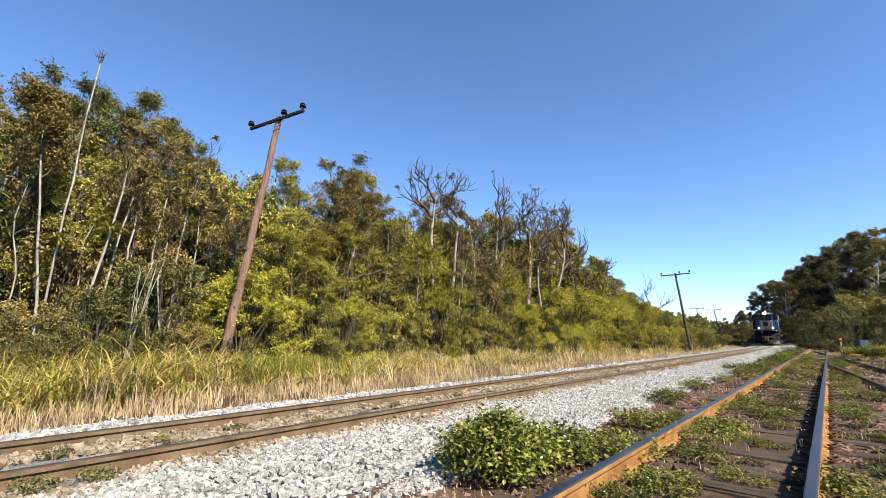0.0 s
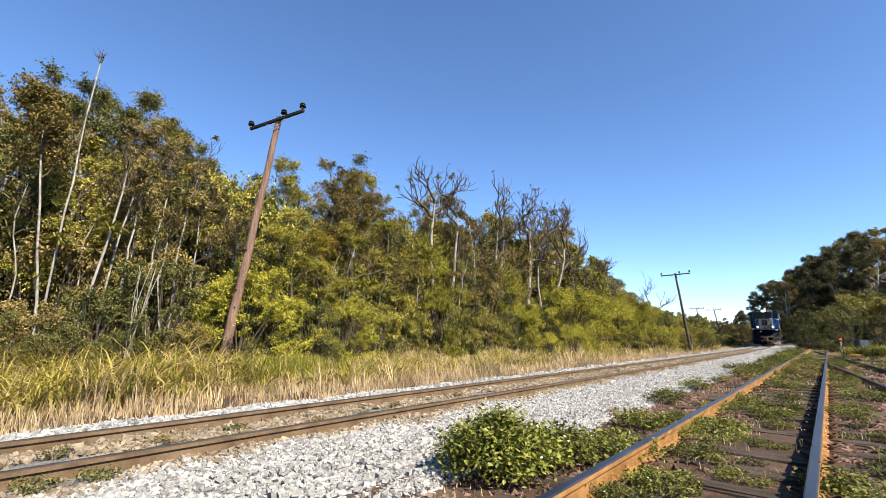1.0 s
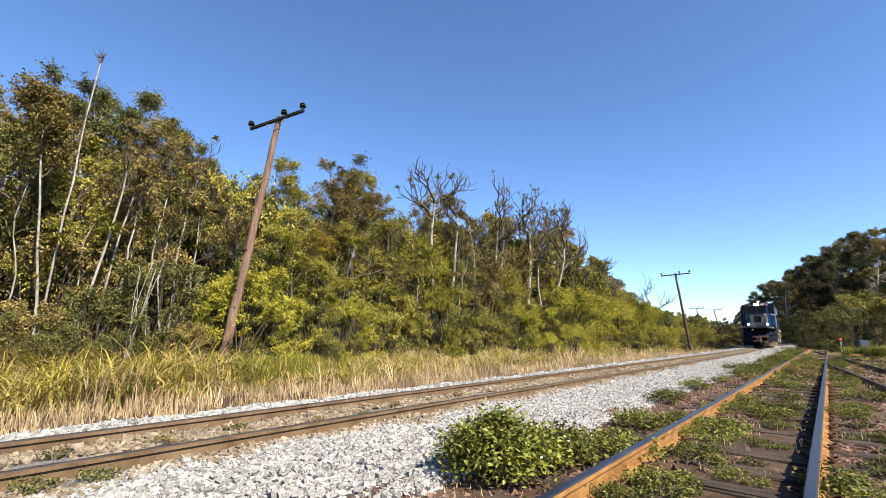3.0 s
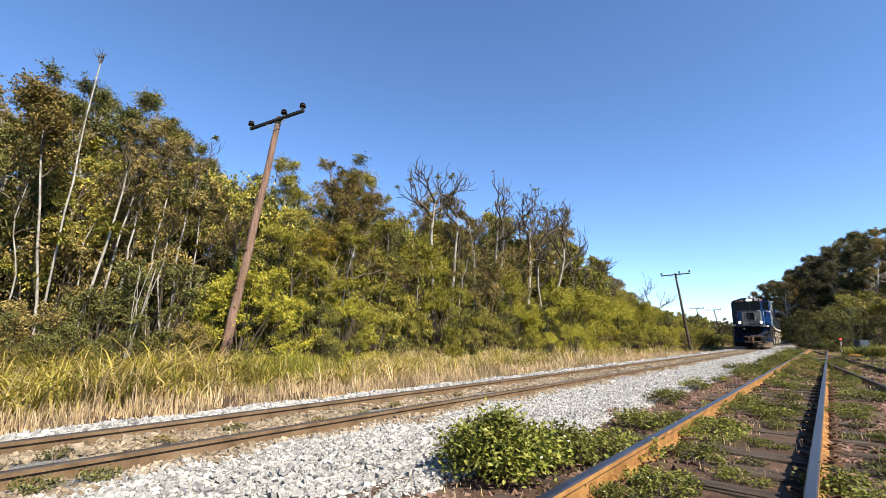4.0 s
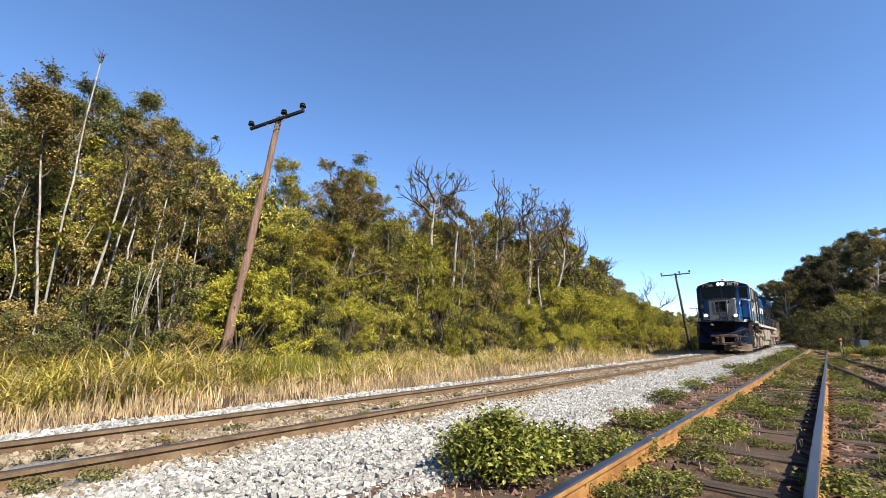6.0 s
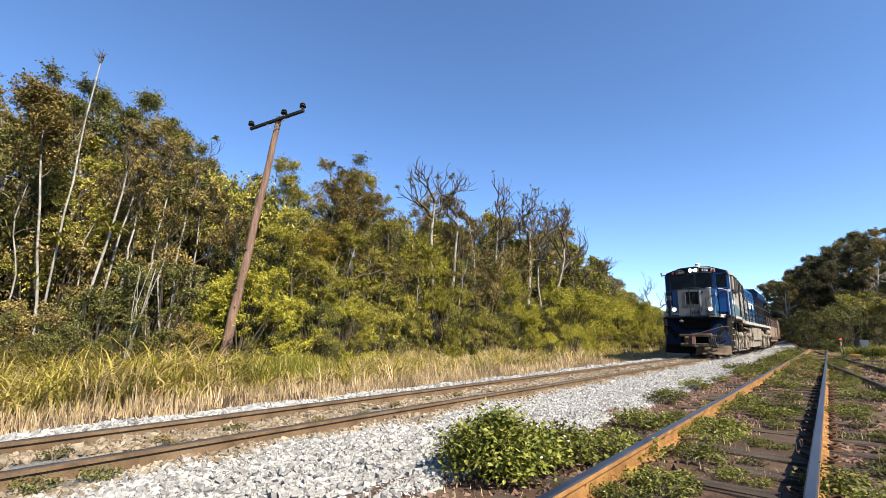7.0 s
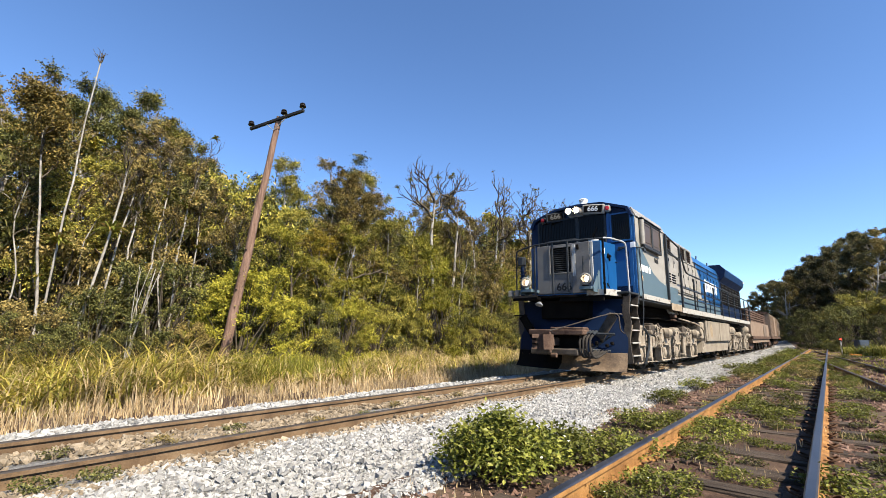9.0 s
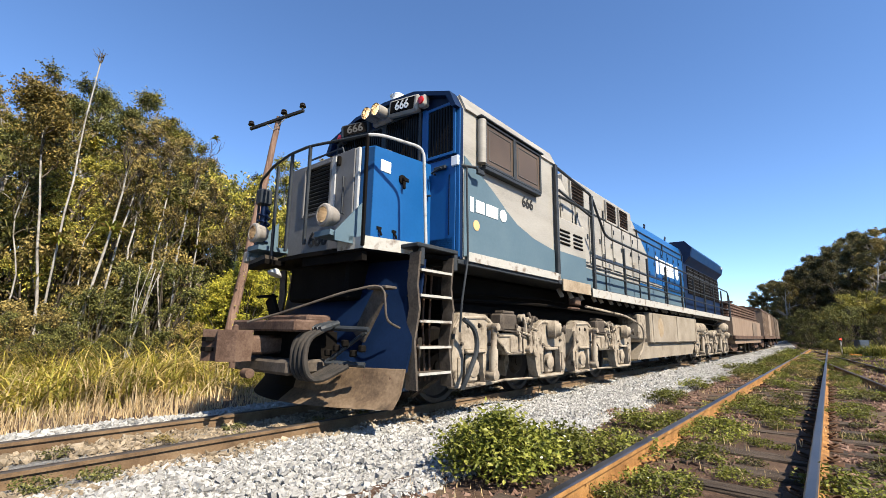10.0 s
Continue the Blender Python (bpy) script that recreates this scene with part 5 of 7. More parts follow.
GLASS = material("dark_cab_glass", [(0.006, 0.006, 0.0065), (0.012, 0.011, 0.01)], scale=1, rough=0.12, bump=0.0, rough_vary=0.03)
GLASS.node_tree.nodes["Principled BSDF"].inputs["Specular IOR Level"].default_value = 0.15
BROWN_GLASS = material("dusty_brown_side_glass", [(0.07, 0.05, 0.034), (0.11, 0.08, 0.058)], scale=1, rough=0.38, bump=0.0)
WHEEL = material("worn_wheel_steel", [(0.05, 0.045, 0.04), (0.1, 0.09, 0.08)], scale=5, rough=0.5, metal=0.6, bump=0.1)
WAGON = material("dusty_brown_wagon_paint", [(0.1, 0.075, 0.06), (0.17, 0.13, 0.1), (0.22, 0.17, 0.13)], scale=1.5, fine=30, rough=0.8, bump=0.1, spots=(0.24, 0.19, 0.14), spot_scale=1.2, spot_cover=0.4)
WAGON_LIGHT = material("tan_wagon_paint", [(0.2, 0.14, 0.1), (0.3, 0.22, 0.16)], scale=1.5, fine=30, rough=0.8, bump=0.1, spots=(0.12, 0.08, 0.06), spot_scale=1.2, spot_cover=0.4)
LAMP_ON = glow("warm_headlamp", (1.0, 0.78, 0.46), 60.0)
LAMP_SIDE = glow("warm_ditch_lamp", (1.0, 0.82, 0.56), 16.0)
LAMP_RED = plain("red_marker_lens", (0.5, 0.02, 0.02), 0.2)
LAMP_CASE = material("dusty_lamp_case_paint", [(0.22, 0.2, 0.175), (0.34, 0.31, 0.275)], scale=6, fine=40, rough=0.6, bump=0.1, spots=(0.06, 0.045, 0.03), spot_scale=6, spot_cover=0.5)
# dark lining, added so that the lens's light doesn't fill the lamp bowls
DARK_BOWL = material("dark_brown_reflector", [(0.03, 0.02, 0.012), (0.07, 0.045, 0.025)], scale=9, fine=60, rough=0.6, bump=0.1)
INK, CHALK = plain("dark_lettering", (0.008, 0.008, 0.009), 0.9), plain("white_lettering", (0.72, 0.72, 0.7), 0.5)
DIM = plain("dull_grey_lettering", (0.07, 0.066, 0.06), 0.6)
ORANGE = plain("faded_orange_sticker", (0.5, 0.33, 0.15), 0.6)


def lettering(text, size, mat):
    """Raised letters in the built-in font, as a mesh."""
    cu = bpy.data.curves.new("lettering", "FONT")
    cu.body, cu.size, cu.extrude, cu.align_x, cu.align_y, cu.offset = text, size, 0.003, "CENTER", "CENTER", size * 0.018
    ob = bpy.data.objects.new("lettering", cu)
    scene.collection.objects.link(ob)
    me = bpy.data.meshes.new_from_object(ob.evaluated_get(bpy.context.evaluated_depsgraph_get()))
    bpy.data.objects.remove(ob)
    me.materials.clear()
    me.materials.append(mat)
    return me


def digits(text, size, mat, parent, label, at):
    """Painted figures, one part each."""
    for i, ch in enumerate(text):
        part("digit", lettering(ch, size, mat), None, parent, label, at=at @ Matrix.Translation(((i - (len(text) - 1) / 2) * 0.5 * size, 0, 0)))


SIDE_TEXT = Matrix(((1, 0, 0, 0), (0, 0, -1, 0), (0, 1, 0, 0), (0, 0, 0, 1)))       # faces the lit side, reads along +u
FRONT_TEXT = Matrix(((0, 0, -1, 0), (-1, 0, 0, 0), (0, 1, 0, 0), (0, 0, 0, 1)))     # faces forwards


def panel(g, ring_uw, v0, v1):
    """A plate with the outline ring_uw (u, w), from v0 to v1."""
    return g.prism([U(u, v0, w) for u, w in ring_uw], (0, -(v1 - v0), 0))


def across(g, ring_vw, u0, u1):
    """A body with the cross-section ring_vw (v, w), from u0 to u1."""
    return g.prism([U(u0, v, w) for v, w in ring_vw], (u1 - u0, 0, 0))


def wordmark(parent, u0, u1, w, h, v):
    """The painted operator's mark, as plain rounded blocks: a bar, a square, a wide block and a disc."""
    k = (u1 - u0) / 3.5
    for a, wide, tall in ((0.0, 0.3, 1.0), (0.5, 0.75, 0.85), (1.42, 1.1, 0.85)):
        part("mark", Geo().box(U(u0 + (a + wide / 2) * k, v, w), (wide * k, 0.008, h * tall), None, 0.003), CHALK, parent, "plain white painted mark")
    part("mark", Geo().turned(U(u0 + 3.05 * k, v, w), (0, -1, 0), [(0, h * 0.44), (0.004, h * 0.44), (0.005, 0)], 20), CHALK, parent, "plain white painted disc")


def sheet(rows, thick):
    """A bent plate from a grid of points, with the given thickness vector."""
    g = Geo()
    m, n = len(rows), len(rows[0])
    front = [Vector(p) for r in rows for p in r]
    back = [p + Vector(thick) for p in front]
    k = m * n
    fs = []
    for i in range(m - 1):
        for j in range(n - 1):
            a, b, c, d = i * n + j, i * n + j + 1, (i + 1) * n + j + 1, (i + 1) * n + j
            fs += [(a, b, c, d), (k + d, k + c, k + b, k + a)]
    rim = [j for j in range(n)] + [i * n + n - 1 for i in range(1, m)] + [(m - 1) * n + j for j in range(n - 2, -1, -1)] + [i * n for i in range(m - 2, 0, -1)]
    for a, b in zip(rim, rim[1:] + rim[:1]):
        fs.append((b, a, k + a, k + b))
    return g.add(front + back, fs)


def make_bogie(parent, uc, seed):
    """A two-axle bogie: cream cast side frames that dip between the wheels, boxes, brake gear; the wheelsets turn in it."""
    b = new("bogie")
    b.parent = parent
    b.matrix_basis = Matrix.Translation((uc, 0, 0))
    axles = (-1.06, 1.06)
    rr = random.Random(seed)
    for sgn in (1, -1):
        ring = [(-1.52, 1.04), (-1.42, 1.17), (-1.3, 1.2), (-0.84, 1.19), (-0.7, 1.12), (-0.5, 0.95), (0.48, 0.95), (0.6, 1.1), (0.72, 1.17), (1.34, 1.17), (1.5, 1.06), (1.6, 0.86),
                (1.56, 0.4), (1.5, 0.3), (1.4, 0.3), (1.37, 0.44), (1.35, 0.74), (0.79, 0.74), (0.76, 0.44), (0.72, 0.3), (0.6, 0.3), (0.55, 0.4), (0.5, 0.62), (0.42, 0.64), (-0.26, 0.64), (-0.36, 0.7),
                (-0.56, 0.93), (-0.66, 0.9), (-0.7, 0.4), (-0.74, 0.3), (-0.84, 0.3), (-0.88, 0.44), (-0.9, 0.74), (-1.3, 0.74), (-1.33, 0.44), (-1.36, 0.3), (-1.46, 0.3), (-1.52, 0.42), (-1.56, 0.8)]
        g = Geo()
        panel(g, ring, 1.1 * sgn, 1.25 * sgn)
        part("side_frame", g, CREAM, b, "dusty cream cast side frame")
        # raised lips of the casting and its inspection plate
        g = Geo().tube([U(u, 1.25 * sgn, w) for u, w in ((-1.5, 1.0), (-1.4, 1.13), (-0.86, 1.15), (-0.7, 1.07), (-0.5, 0.91), (0.46, 0.91), (0.6, 1.06), (0.74, 1.13), (1.32, 1.13), (1.47, 1.02))], 0.022, 6)
        g.tube([U(u, 1.25 * sgn, w) for u, w in ((-0.62, 0.92), (-0.34, 0.7), (-0.24, 0.665), (0.44, 0.665), (0.54, 0.6))], 0.018, 6)
        part("casting_lip", g, CREAM, b, "", True)
        part("cover_plate", Geo().box(U(-0.06, 1.262 * sgn, 0.795), (0.34, 0.03, 0.24), None, 0.01), CREAM, b, "square cover plate")
        # black discs stand for the shade inside the bolt holes
        for a in (-1.22, -0.98):
            part("bolt_hole", Geo().turned(U(a, 1.249 * sgn, 1.04), (0, -sgn, 0), [(0, 0.034), (0.004, 0.034), (0.005, 0)], 10), GRIME_SHADE, b)
        part("bolt_hole", Geo().turned(U(-0.56, 1.249 * sgn, 0.94), (0, -sgn, 0), [(0, 0.034), (0.004, 0.034), (0.005, 0)], 10), GRIME_SHADE, b)
        # mouths of the pedestals with their shade painted black, boxes within, tie bars below
        for a in axles:
            part("pedestal_gap", Geo().box(U(a, 1.14 * sgn, 0.53), (0.56, 0.06, 0.42)), GRIME_SHADE, b)
            g = Geo().box(U(a, 1.14 * sgn, 0.5), (0.24, 0.16, 0.38), None, 0.04)
            g.turned(U(a, 1.2 * sgn, 0.5), (0, -sgn, 0), [(0, 0.12), (0.03, 0.12), (0.05, 0.07), (0.055, 0.0)], 12)
            g.box(U(a, 1.2 * sgn, 0.71), (0.42, 0.16, 0.05), None, 0.015)
            part("axle_box", g, CREAM, b, "dusty axle box with a round cover", True)
            part("pedestal_tie", Geo().box(U(a, 1.19 * sgn, 0.29), (0.84, 0.14, 0.04), None, 0.01), CREAM, b)
            for o in (-0.36, 0.36):
                part("shoe_plate", Geo().box(U(a + o, 1.262 * sgn, 0.5), (0.05, 0.04, 0.3), None, 0.014), CREAM, b)
            for o in (-0.31, 0.3):
                part("bolt", Geo().turned(U(a + o, 1.25 * sgn, rr.uniform(0.76, 0.86)), (0, -sgn, 0), [(0, 0.028), (0.03, 0.026), (0.034, 0)], 6), STEP_IRON, b)
        # brake cylinder over the rear pedestal, its rod, the box and gear in the dip
        g = Geo().turned(U(1.0, 1.24 * sgn, 1.02), (0.35, -sgn, 0), [(0, 0.14), (0.12, 0.15), (0.14, 0.12), (0.2, 0.1), (0.21, 0.04), (0.27, 0.035), (0.275, 0)], 14)
        part("brake_cylinder", g, CREAM, b, "round cream brake cylinder", True)
        part("cylinder_cap", Geo().turned(U(1.08, 1.47 * sgn, 1.02), (0.35, -sgn, 0), [(0, 0.07), (0.03, 0.065), (0.032, 0)], 12), STEP_IRON, b)
        part("gear_box", Geo().box(U(-0.3, 1.2 * sgn, 1.1), (0.42, 0.2, 0.24), None, 0.025).box(U(-0.28, 1.2 * sgn, 1.24), (0.3, 0.16, 0.05), None, 0.015), STEP_IRON, b, "grimy brake gear box")
        # a black plate paints the shade behind the dip
        part("recess", Geo().box(U(0.12, 1.1 * sgn, 1.06), (1.3, 0.05, 0.3)), GRIME_SHADE, b)
        for i in range(15):
            a, w = -0.1 + 0.047 * i + rr.uniform(-0.03, 0.03), rr.uniform(0.9, 1.2)
            g = Geo()
            k = i % 4
            if k == 0:
                g.turned(U(a, 1.22 * sgn, w), (0, -sgn, 0), [(0, 0.055), (0.06, 0.055), (0.07, 0.035), (0.1, 0.03), (0.105, 0)], 10)
            elif k == 1:
                g.tube([U(a, 1.26 * sgn, w + 0.1), U(a + rr.uniform(-0.04, 0.04), 1.31 * sgn, w - 0.05), U(a + rr.uniform(-0.06, 0.06), 1.28 * sgn, w - 0.2)], [0.03, 0.02, 0.032], 7)
            elif k == 2:
                g.box(U(a, 1.25 * sgn, w), (rr.uniform(0.06, 0.16), 0.1, rr.uniform(0.05, 0.12)), Matrix.Rotation(rr.uniform(-0.4, 0.4), 4, "Y"), 0.012)
            else:
                g.tube([U(a - 0.14, 1.29 * sgn, w - 0.02), U(a + 0.12, 1.3 * sgn, w + rr.uniform(-0.1, 0.06))], 0.018, 6)
            part("brake_link", g, CREAM if i % 3 else STEP_IRON, b, "", True)
        for a in (0.28, 0.4):
            part("brake_hanger", Geo().tube([U(a, 1.29 * sgn, 0.98), U(a + 0.02, 1.3 * sgn, 0.8), U(a - 0.03, 1.29 * sgn, 0.7)], [0.035, 0.028, 0.04], 8).turned(U(a - 0.03, 1.27 * sgn, 0.71), (0, -sgn, 0), [(0, 0.05), (0.06, 0.05), (0.065, 0)], 10), CREAM, b, "", True)
        # upright damper beside the front pedestal, air pipe, brake rods and hangers low down
        g = Geo().tube([U(-0.76, 1.34 * sgn, 1.02), U(-0.77, 1.34 * sgn, 0.72)], 0.04, 10)
        g.tube([U(-0.77, 1.34 * sgn, 0.74), U(-0.78, 1.34 * sgn, 0.42)], 0.058, 10).turned(U(-0.76, 1.25 * sgn, 1.03), (0, -sgn, 0), [(0, 0.05), (0.16, 0.05), (0.165, 0)], 10).turned(U(-0.78, 1.25 * sgn, 0.4), (0, -sgn, 0), [(0, 0.07), (0.14, 0.07), (0.145, 0)], 10)
        part("damper", g, CREAM, b, "cream upright damper", True)
        part("air_pipe", Geo().tube(rounded([U(-0.66, 1.28 * sgn, 1.0), U(-0.3, 1.29 * sgn, 0.975), U(0.06, 1.29 * sgn, 0.97), U(0.1, 1.28 * sgn, 0.66)], 0.05), 0.014, 6), STEP_IRON, b, "", True)
        part("sand_pipe", Geo().tube([U(-1.5, 1.26 * sgn, 1.0), U(-1.62, 1.3 * sgn, 0.75), U(-1.6, 1.1 * sgn, 0.4), U(-1.55, 0.6 * sgn, 0.12)], 0.02, 6), STEP_IRON, b, "", True)
        part("brake_rod", Geo().tube([U(-1.3, 1.18 * sgn, 0.25), U(-0.2, 1.14 * sgn, 0.29), U(0.5, 1.14 * sgn, 0.27), U(1.4, 1.18 * sgn, 0.25)], 0.018, 6), CREAM, b, "", True)
        for a in (-0.42, 0.44):
            part("brake_shoe", Geo().prism([U(a, 0.62 * sgn, 0.28), U(a + 0.1 * (1 if a > 0 else -1), 0.62 * sgn, 0.5), U(a + 0.05 * (1 if a > 0 else -1), 0.62 * sgn, 0.68), U(a - 0.06 * (1 if a > 0 else -1), 0.62 * sgn, 0.5)], (0, -0.14 * sgn, 0)), CREAM, b, "dusty brake shoe")
    part("bolster", Geo().box((0, 0, 0.85), (2.7, 1.5, 0.35), None, 0.04), GRIME_SHADE, b)
    wheels = []
    for a in axles:
        g = Geo().turned((0, -0.62, 0), (0, 1, 0), [(0, 0.08), (1.24, 0.08)], 10)
        for y, d in ((0.47, 1), (-0.47, -1)):
            g.turned((0, y, 0), (0, d, 0), [(0, 0.0), (0, 0.2), (0.03, 0.25), (0.03, 0.4), (0.0, 0.43), (0.0, 0.515), (0.03, 0.515), (0.04, 0.492), (0.135, 0.48), (0.135, 0.42), (0.09, 0.39), (0.08, 0.22), (0.13, 0.17), (0.14, 0.0)], 24)
        ax = part("wheelset", g, WHEEL, b, "steel wheelset with worn treads", True, at=Matrix.Translation((a, 0, 0.485)))
        wheels.append((ax, a))
    return wheels


def handrail(parent, pts, r=0.022, mat=None, label="", n=8):
    return part("handrail", Geo().tube(pts, r, n), mat or STEEL, parent, label, True)


def rounded(pts, r=0.12, k=4):
    """A polyline with its corners rounded."""
    out_pts = [Vector(pts[0])]
    for a, b, c in zip(pts, pts[1:], pts[2:]):
        a, b, c = Vector(a), Vector(b), Vector(c)
        p, q = b + (a - b).normalized() * min(r, (a - b).length / 2), b + (c - b).normalized() * min(r, (c - b).length / 2)
        for i in range(k + 1):
            t = i / k
            out_pts.append(p.lerp(b, t).lerp(b.lerp(q, t), t))
    return out_pts + [Vector(pts[-1])]


def make_loco():
    lo = thing("diesel_locomotive", "blue, white and grey eight-axle diesel locomotive with lit headlamps", "locomotive")
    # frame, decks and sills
    # black colour deepens the shade that the sill casts here
    part("underframe", Geo().span(U(1.6, -0.95, 1.42), U(21.1, 0.95, 1.76), 0.05), GRIME_SHADE, lo, "greasy underframe, the shade below the deck painted black")
    part("front_beam", Geo().span(U(0.45, -0.6, 1.3), U(1.6, 0.6, 1.76), 0.03), GRIME_SHADE, lo, "black front frame beam")
    part("centre_sill", Geo().span(U(1.6, -0.55, 1.0), U(20.0, 0.55, 1.42), 0.05), GRIME_SHADE, lo, "black centre sill")
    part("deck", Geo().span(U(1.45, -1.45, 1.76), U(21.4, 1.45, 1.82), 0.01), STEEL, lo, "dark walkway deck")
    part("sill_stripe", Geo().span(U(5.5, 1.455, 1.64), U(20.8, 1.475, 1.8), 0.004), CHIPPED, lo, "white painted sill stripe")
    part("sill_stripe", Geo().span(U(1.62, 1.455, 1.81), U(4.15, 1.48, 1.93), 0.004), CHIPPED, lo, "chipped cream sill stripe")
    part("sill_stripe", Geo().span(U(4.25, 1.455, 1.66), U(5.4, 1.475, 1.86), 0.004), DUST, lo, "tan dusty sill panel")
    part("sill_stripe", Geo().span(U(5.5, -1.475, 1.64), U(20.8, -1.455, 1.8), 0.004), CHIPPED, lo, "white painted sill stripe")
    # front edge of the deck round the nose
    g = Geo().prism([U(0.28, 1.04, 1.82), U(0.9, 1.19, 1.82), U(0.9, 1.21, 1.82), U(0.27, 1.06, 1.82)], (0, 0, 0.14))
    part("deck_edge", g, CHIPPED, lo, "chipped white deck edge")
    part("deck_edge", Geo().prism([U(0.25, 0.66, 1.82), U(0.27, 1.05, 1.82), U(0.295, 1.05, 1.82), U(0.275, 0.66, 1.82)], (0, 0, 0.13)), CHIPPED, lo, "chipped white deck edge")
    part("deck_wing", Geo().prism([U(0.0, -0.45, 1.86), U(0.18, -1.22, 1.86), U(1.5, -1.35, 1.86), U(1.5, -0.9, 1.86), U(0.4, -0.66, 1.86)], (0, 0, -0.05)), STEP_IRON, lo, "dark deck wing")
    part("deck_wing", Geo().prism([U(0.0, -0.45, 1.81), U(0.18, -1.22, 1.81), U(0.3, -1.2, 1.81), U(0.3, -0.5, 1.81)], (0, 0, -0.06)), GRIME_SHADE, lo, "dark deck wing edge")
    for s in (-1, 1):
        part("front_deck", Geo().prism([U(0.2, 0.0, 1.85), U(0.28, 1.035 * s, 1.85), U(0.9, 1.18 * s, 1.85), U(1.5, 1.4 * s, 1.85), U(1.5, 0.0, 1.85)], (0, 0, -0.05)), GRIME_SHADE, lo, "dark front deck plate")
    part("deck_beam", Geo().prism([U(0.24, 0.0, 1.8), U(0.31, 1.02, 1.8), U(0.38, 1.02, 1.8), U(0.3, 0.0, 1.8)], (0, 0, -0.1)), GRIME_SHADE, lo, "dark beam under the deck edge")
    # nose
    g = Geo()
    ring = [(0.43, -0.64), (0.43, 0.78), (0.5, 0.92), (1.56, 0.92), (1.56, -0.97), (0.56, -0.9)]
    g.add([U(u, v, 1.84) for u, v in ring] + [U(u + 0.02, v, 3.1) for u, v in ring[:3]] + [U(u, v, 3.16) for u, v in ring[3:5]] + [U(ring[5][0] + 0.02, ring[5][1], 3.1)],
          [tuple(range(6))[::-1], tuple(range(6, 12))] + [(i, (i + 1) % 6, 6 + (i + 1) % 6, 6 + i) for i in range(6)])
    part("nose", g, BLUE, lo, "bright blue nose")
    for a, b, c, d in ((-0.64, -0.29, 1.9, 3.09), (0.26, 0.7, 1.9, 3.09), (-0.29, 0.26, 3.01, 3.09), (-0.29, 0.26, 1.9, 2.4)):
        part("nose_front", Geo().span(U(0.395, a, c), U(0.445, b, d), 0.006), GREY, lo, "grey dusty nose front")
    part("corner_strip", Geo().span(U(0.405, 0.705, 1.9), U(0.445, 0.775, 3.09), 0.01), RAIL_WHITE, lo, "pale corner strip")
    part("corner_strip", Geo().prism([U(0.44, 0.78, 1.9), U(0.5, 0.915, 1.9), U(0.49, 0.925, 1.9), U(0.42, 0.785, 1.9)], (0.015, 0, 1.18)), DARK_BLUE, lo, "faded blue corner plate")
    part("nose_lip", Geo().tube([U(0.47, -0.4, 3.1), U(0.47, -0.36, 3.2), U(0.47, 0.36, 3.2), U(0.47, 0.4, 3.1)], 0.014, 6), STEEL, lo, "low rail on the nose top")
    part("filler_cap", Geo().turned(U(0.95, 0.6, 3.12), (0, 0, 1), [(0, 0.1), (0.05, 0.1), (0.06, 0.12), (0.11, 0.12), (0.12, 0.0)], 14), RAIL_WHITE, lo, "round pale filler cap", True)
    part("grille_stile", Geo().span(U(0.375, 0.29, 2.3), U(0.396, 0.36, 3.06), 0.004), RAIL_WHITE, lo, "pale upright strip beside the grille")
    part("grille_catch", Geo().box(U(0.372, 0.43, 2.98), (0.04, 0.05, 0.12), None, 0.008), GRIME_SHADE, lo)
    part("door_handle", Geo().tube([U(0.39, 0.55, 2.3), U(0.36, 0.55, 2.3), U(0.36, 0.55, 2.75)], 0.012, 6), STEEL, lo)
    for k in range(4):
        part("vent_slat", Geo().span(U(0.386, 0.5, 2.0 + 0.05 * k), U(0.396, 0.66, 2.022 + 0.05 * k)), GRIME_SHADE, lo)
    part("grille_back", Geo().span(U(0.428, -0.3, 2.39), U(0.44, 0.28, 3.02)), GRIME_SHADE, lo)
    for i in range(12):
        part("grille_slat", Geo().box(U(0.412, -0.015, 2.42 + i * 0.05), (0.03, 0.55, 0.01), Matrix.Rotation(radians(35), 4, "Y")), STEEL, lo)
    for v in (-0.3, 0.27):
        part("grille_frame", Geo().span(U(0.372, v - 0.018, 2.37), U(0.395, v + 0.018, 3.04), 0.004), GREY, lo)
    for w in (2.385, 3.025):
        part("grille_frame", Geo().span(U(0.374, -0.28, w - 0.016), U(0.394, 0.25, w + 0.016), 0.004), GREY, lo)
    digits("666", 0.26, INK, lo, "dark painted figure", Matrix.Translation(U(0.386, 0.06, 2.05)) @ FRONT_TEXT)
    # nose side: catch, plates
    part("notice", Geo().span(U(0.61, 0.922, 2.82), U(0.77, 0.93, 2.96)), CHALK, lo, "white square notice")
    part("latch", Geo().turned(U(0.97, 0.92, 2.8), (0, -1, 0), [(0, 0.06), (0.02, 0.06), (0.03, 0.03), (0.06, 0.025), (0.065, 0)], 10).box(U(0.99, 0.975, 2.79), (0.09, 0.025, 0.05), None, 0.008).box(U(0.965, 0.965, 2.72), (0.04, 0.03, 0.1), None, 0.008), GRIME_SHADE, lo, "black latch", True)
    for u in (0.62, 0.86):
        part("hook", Geo().tube([U(u, 0.925, 2.1), U(u, 0.95, 2.07), U(u + 0.02, 0.95, 2.03)], 0.014, 6).box(U(u, 0.925, 2.12), (0.07, 0.012, 0.03)), GRIME_SHADE, lo)
    # ditch lamps on blue brackets
    LU, LV, LW = -0.04, 0.75, 2.17
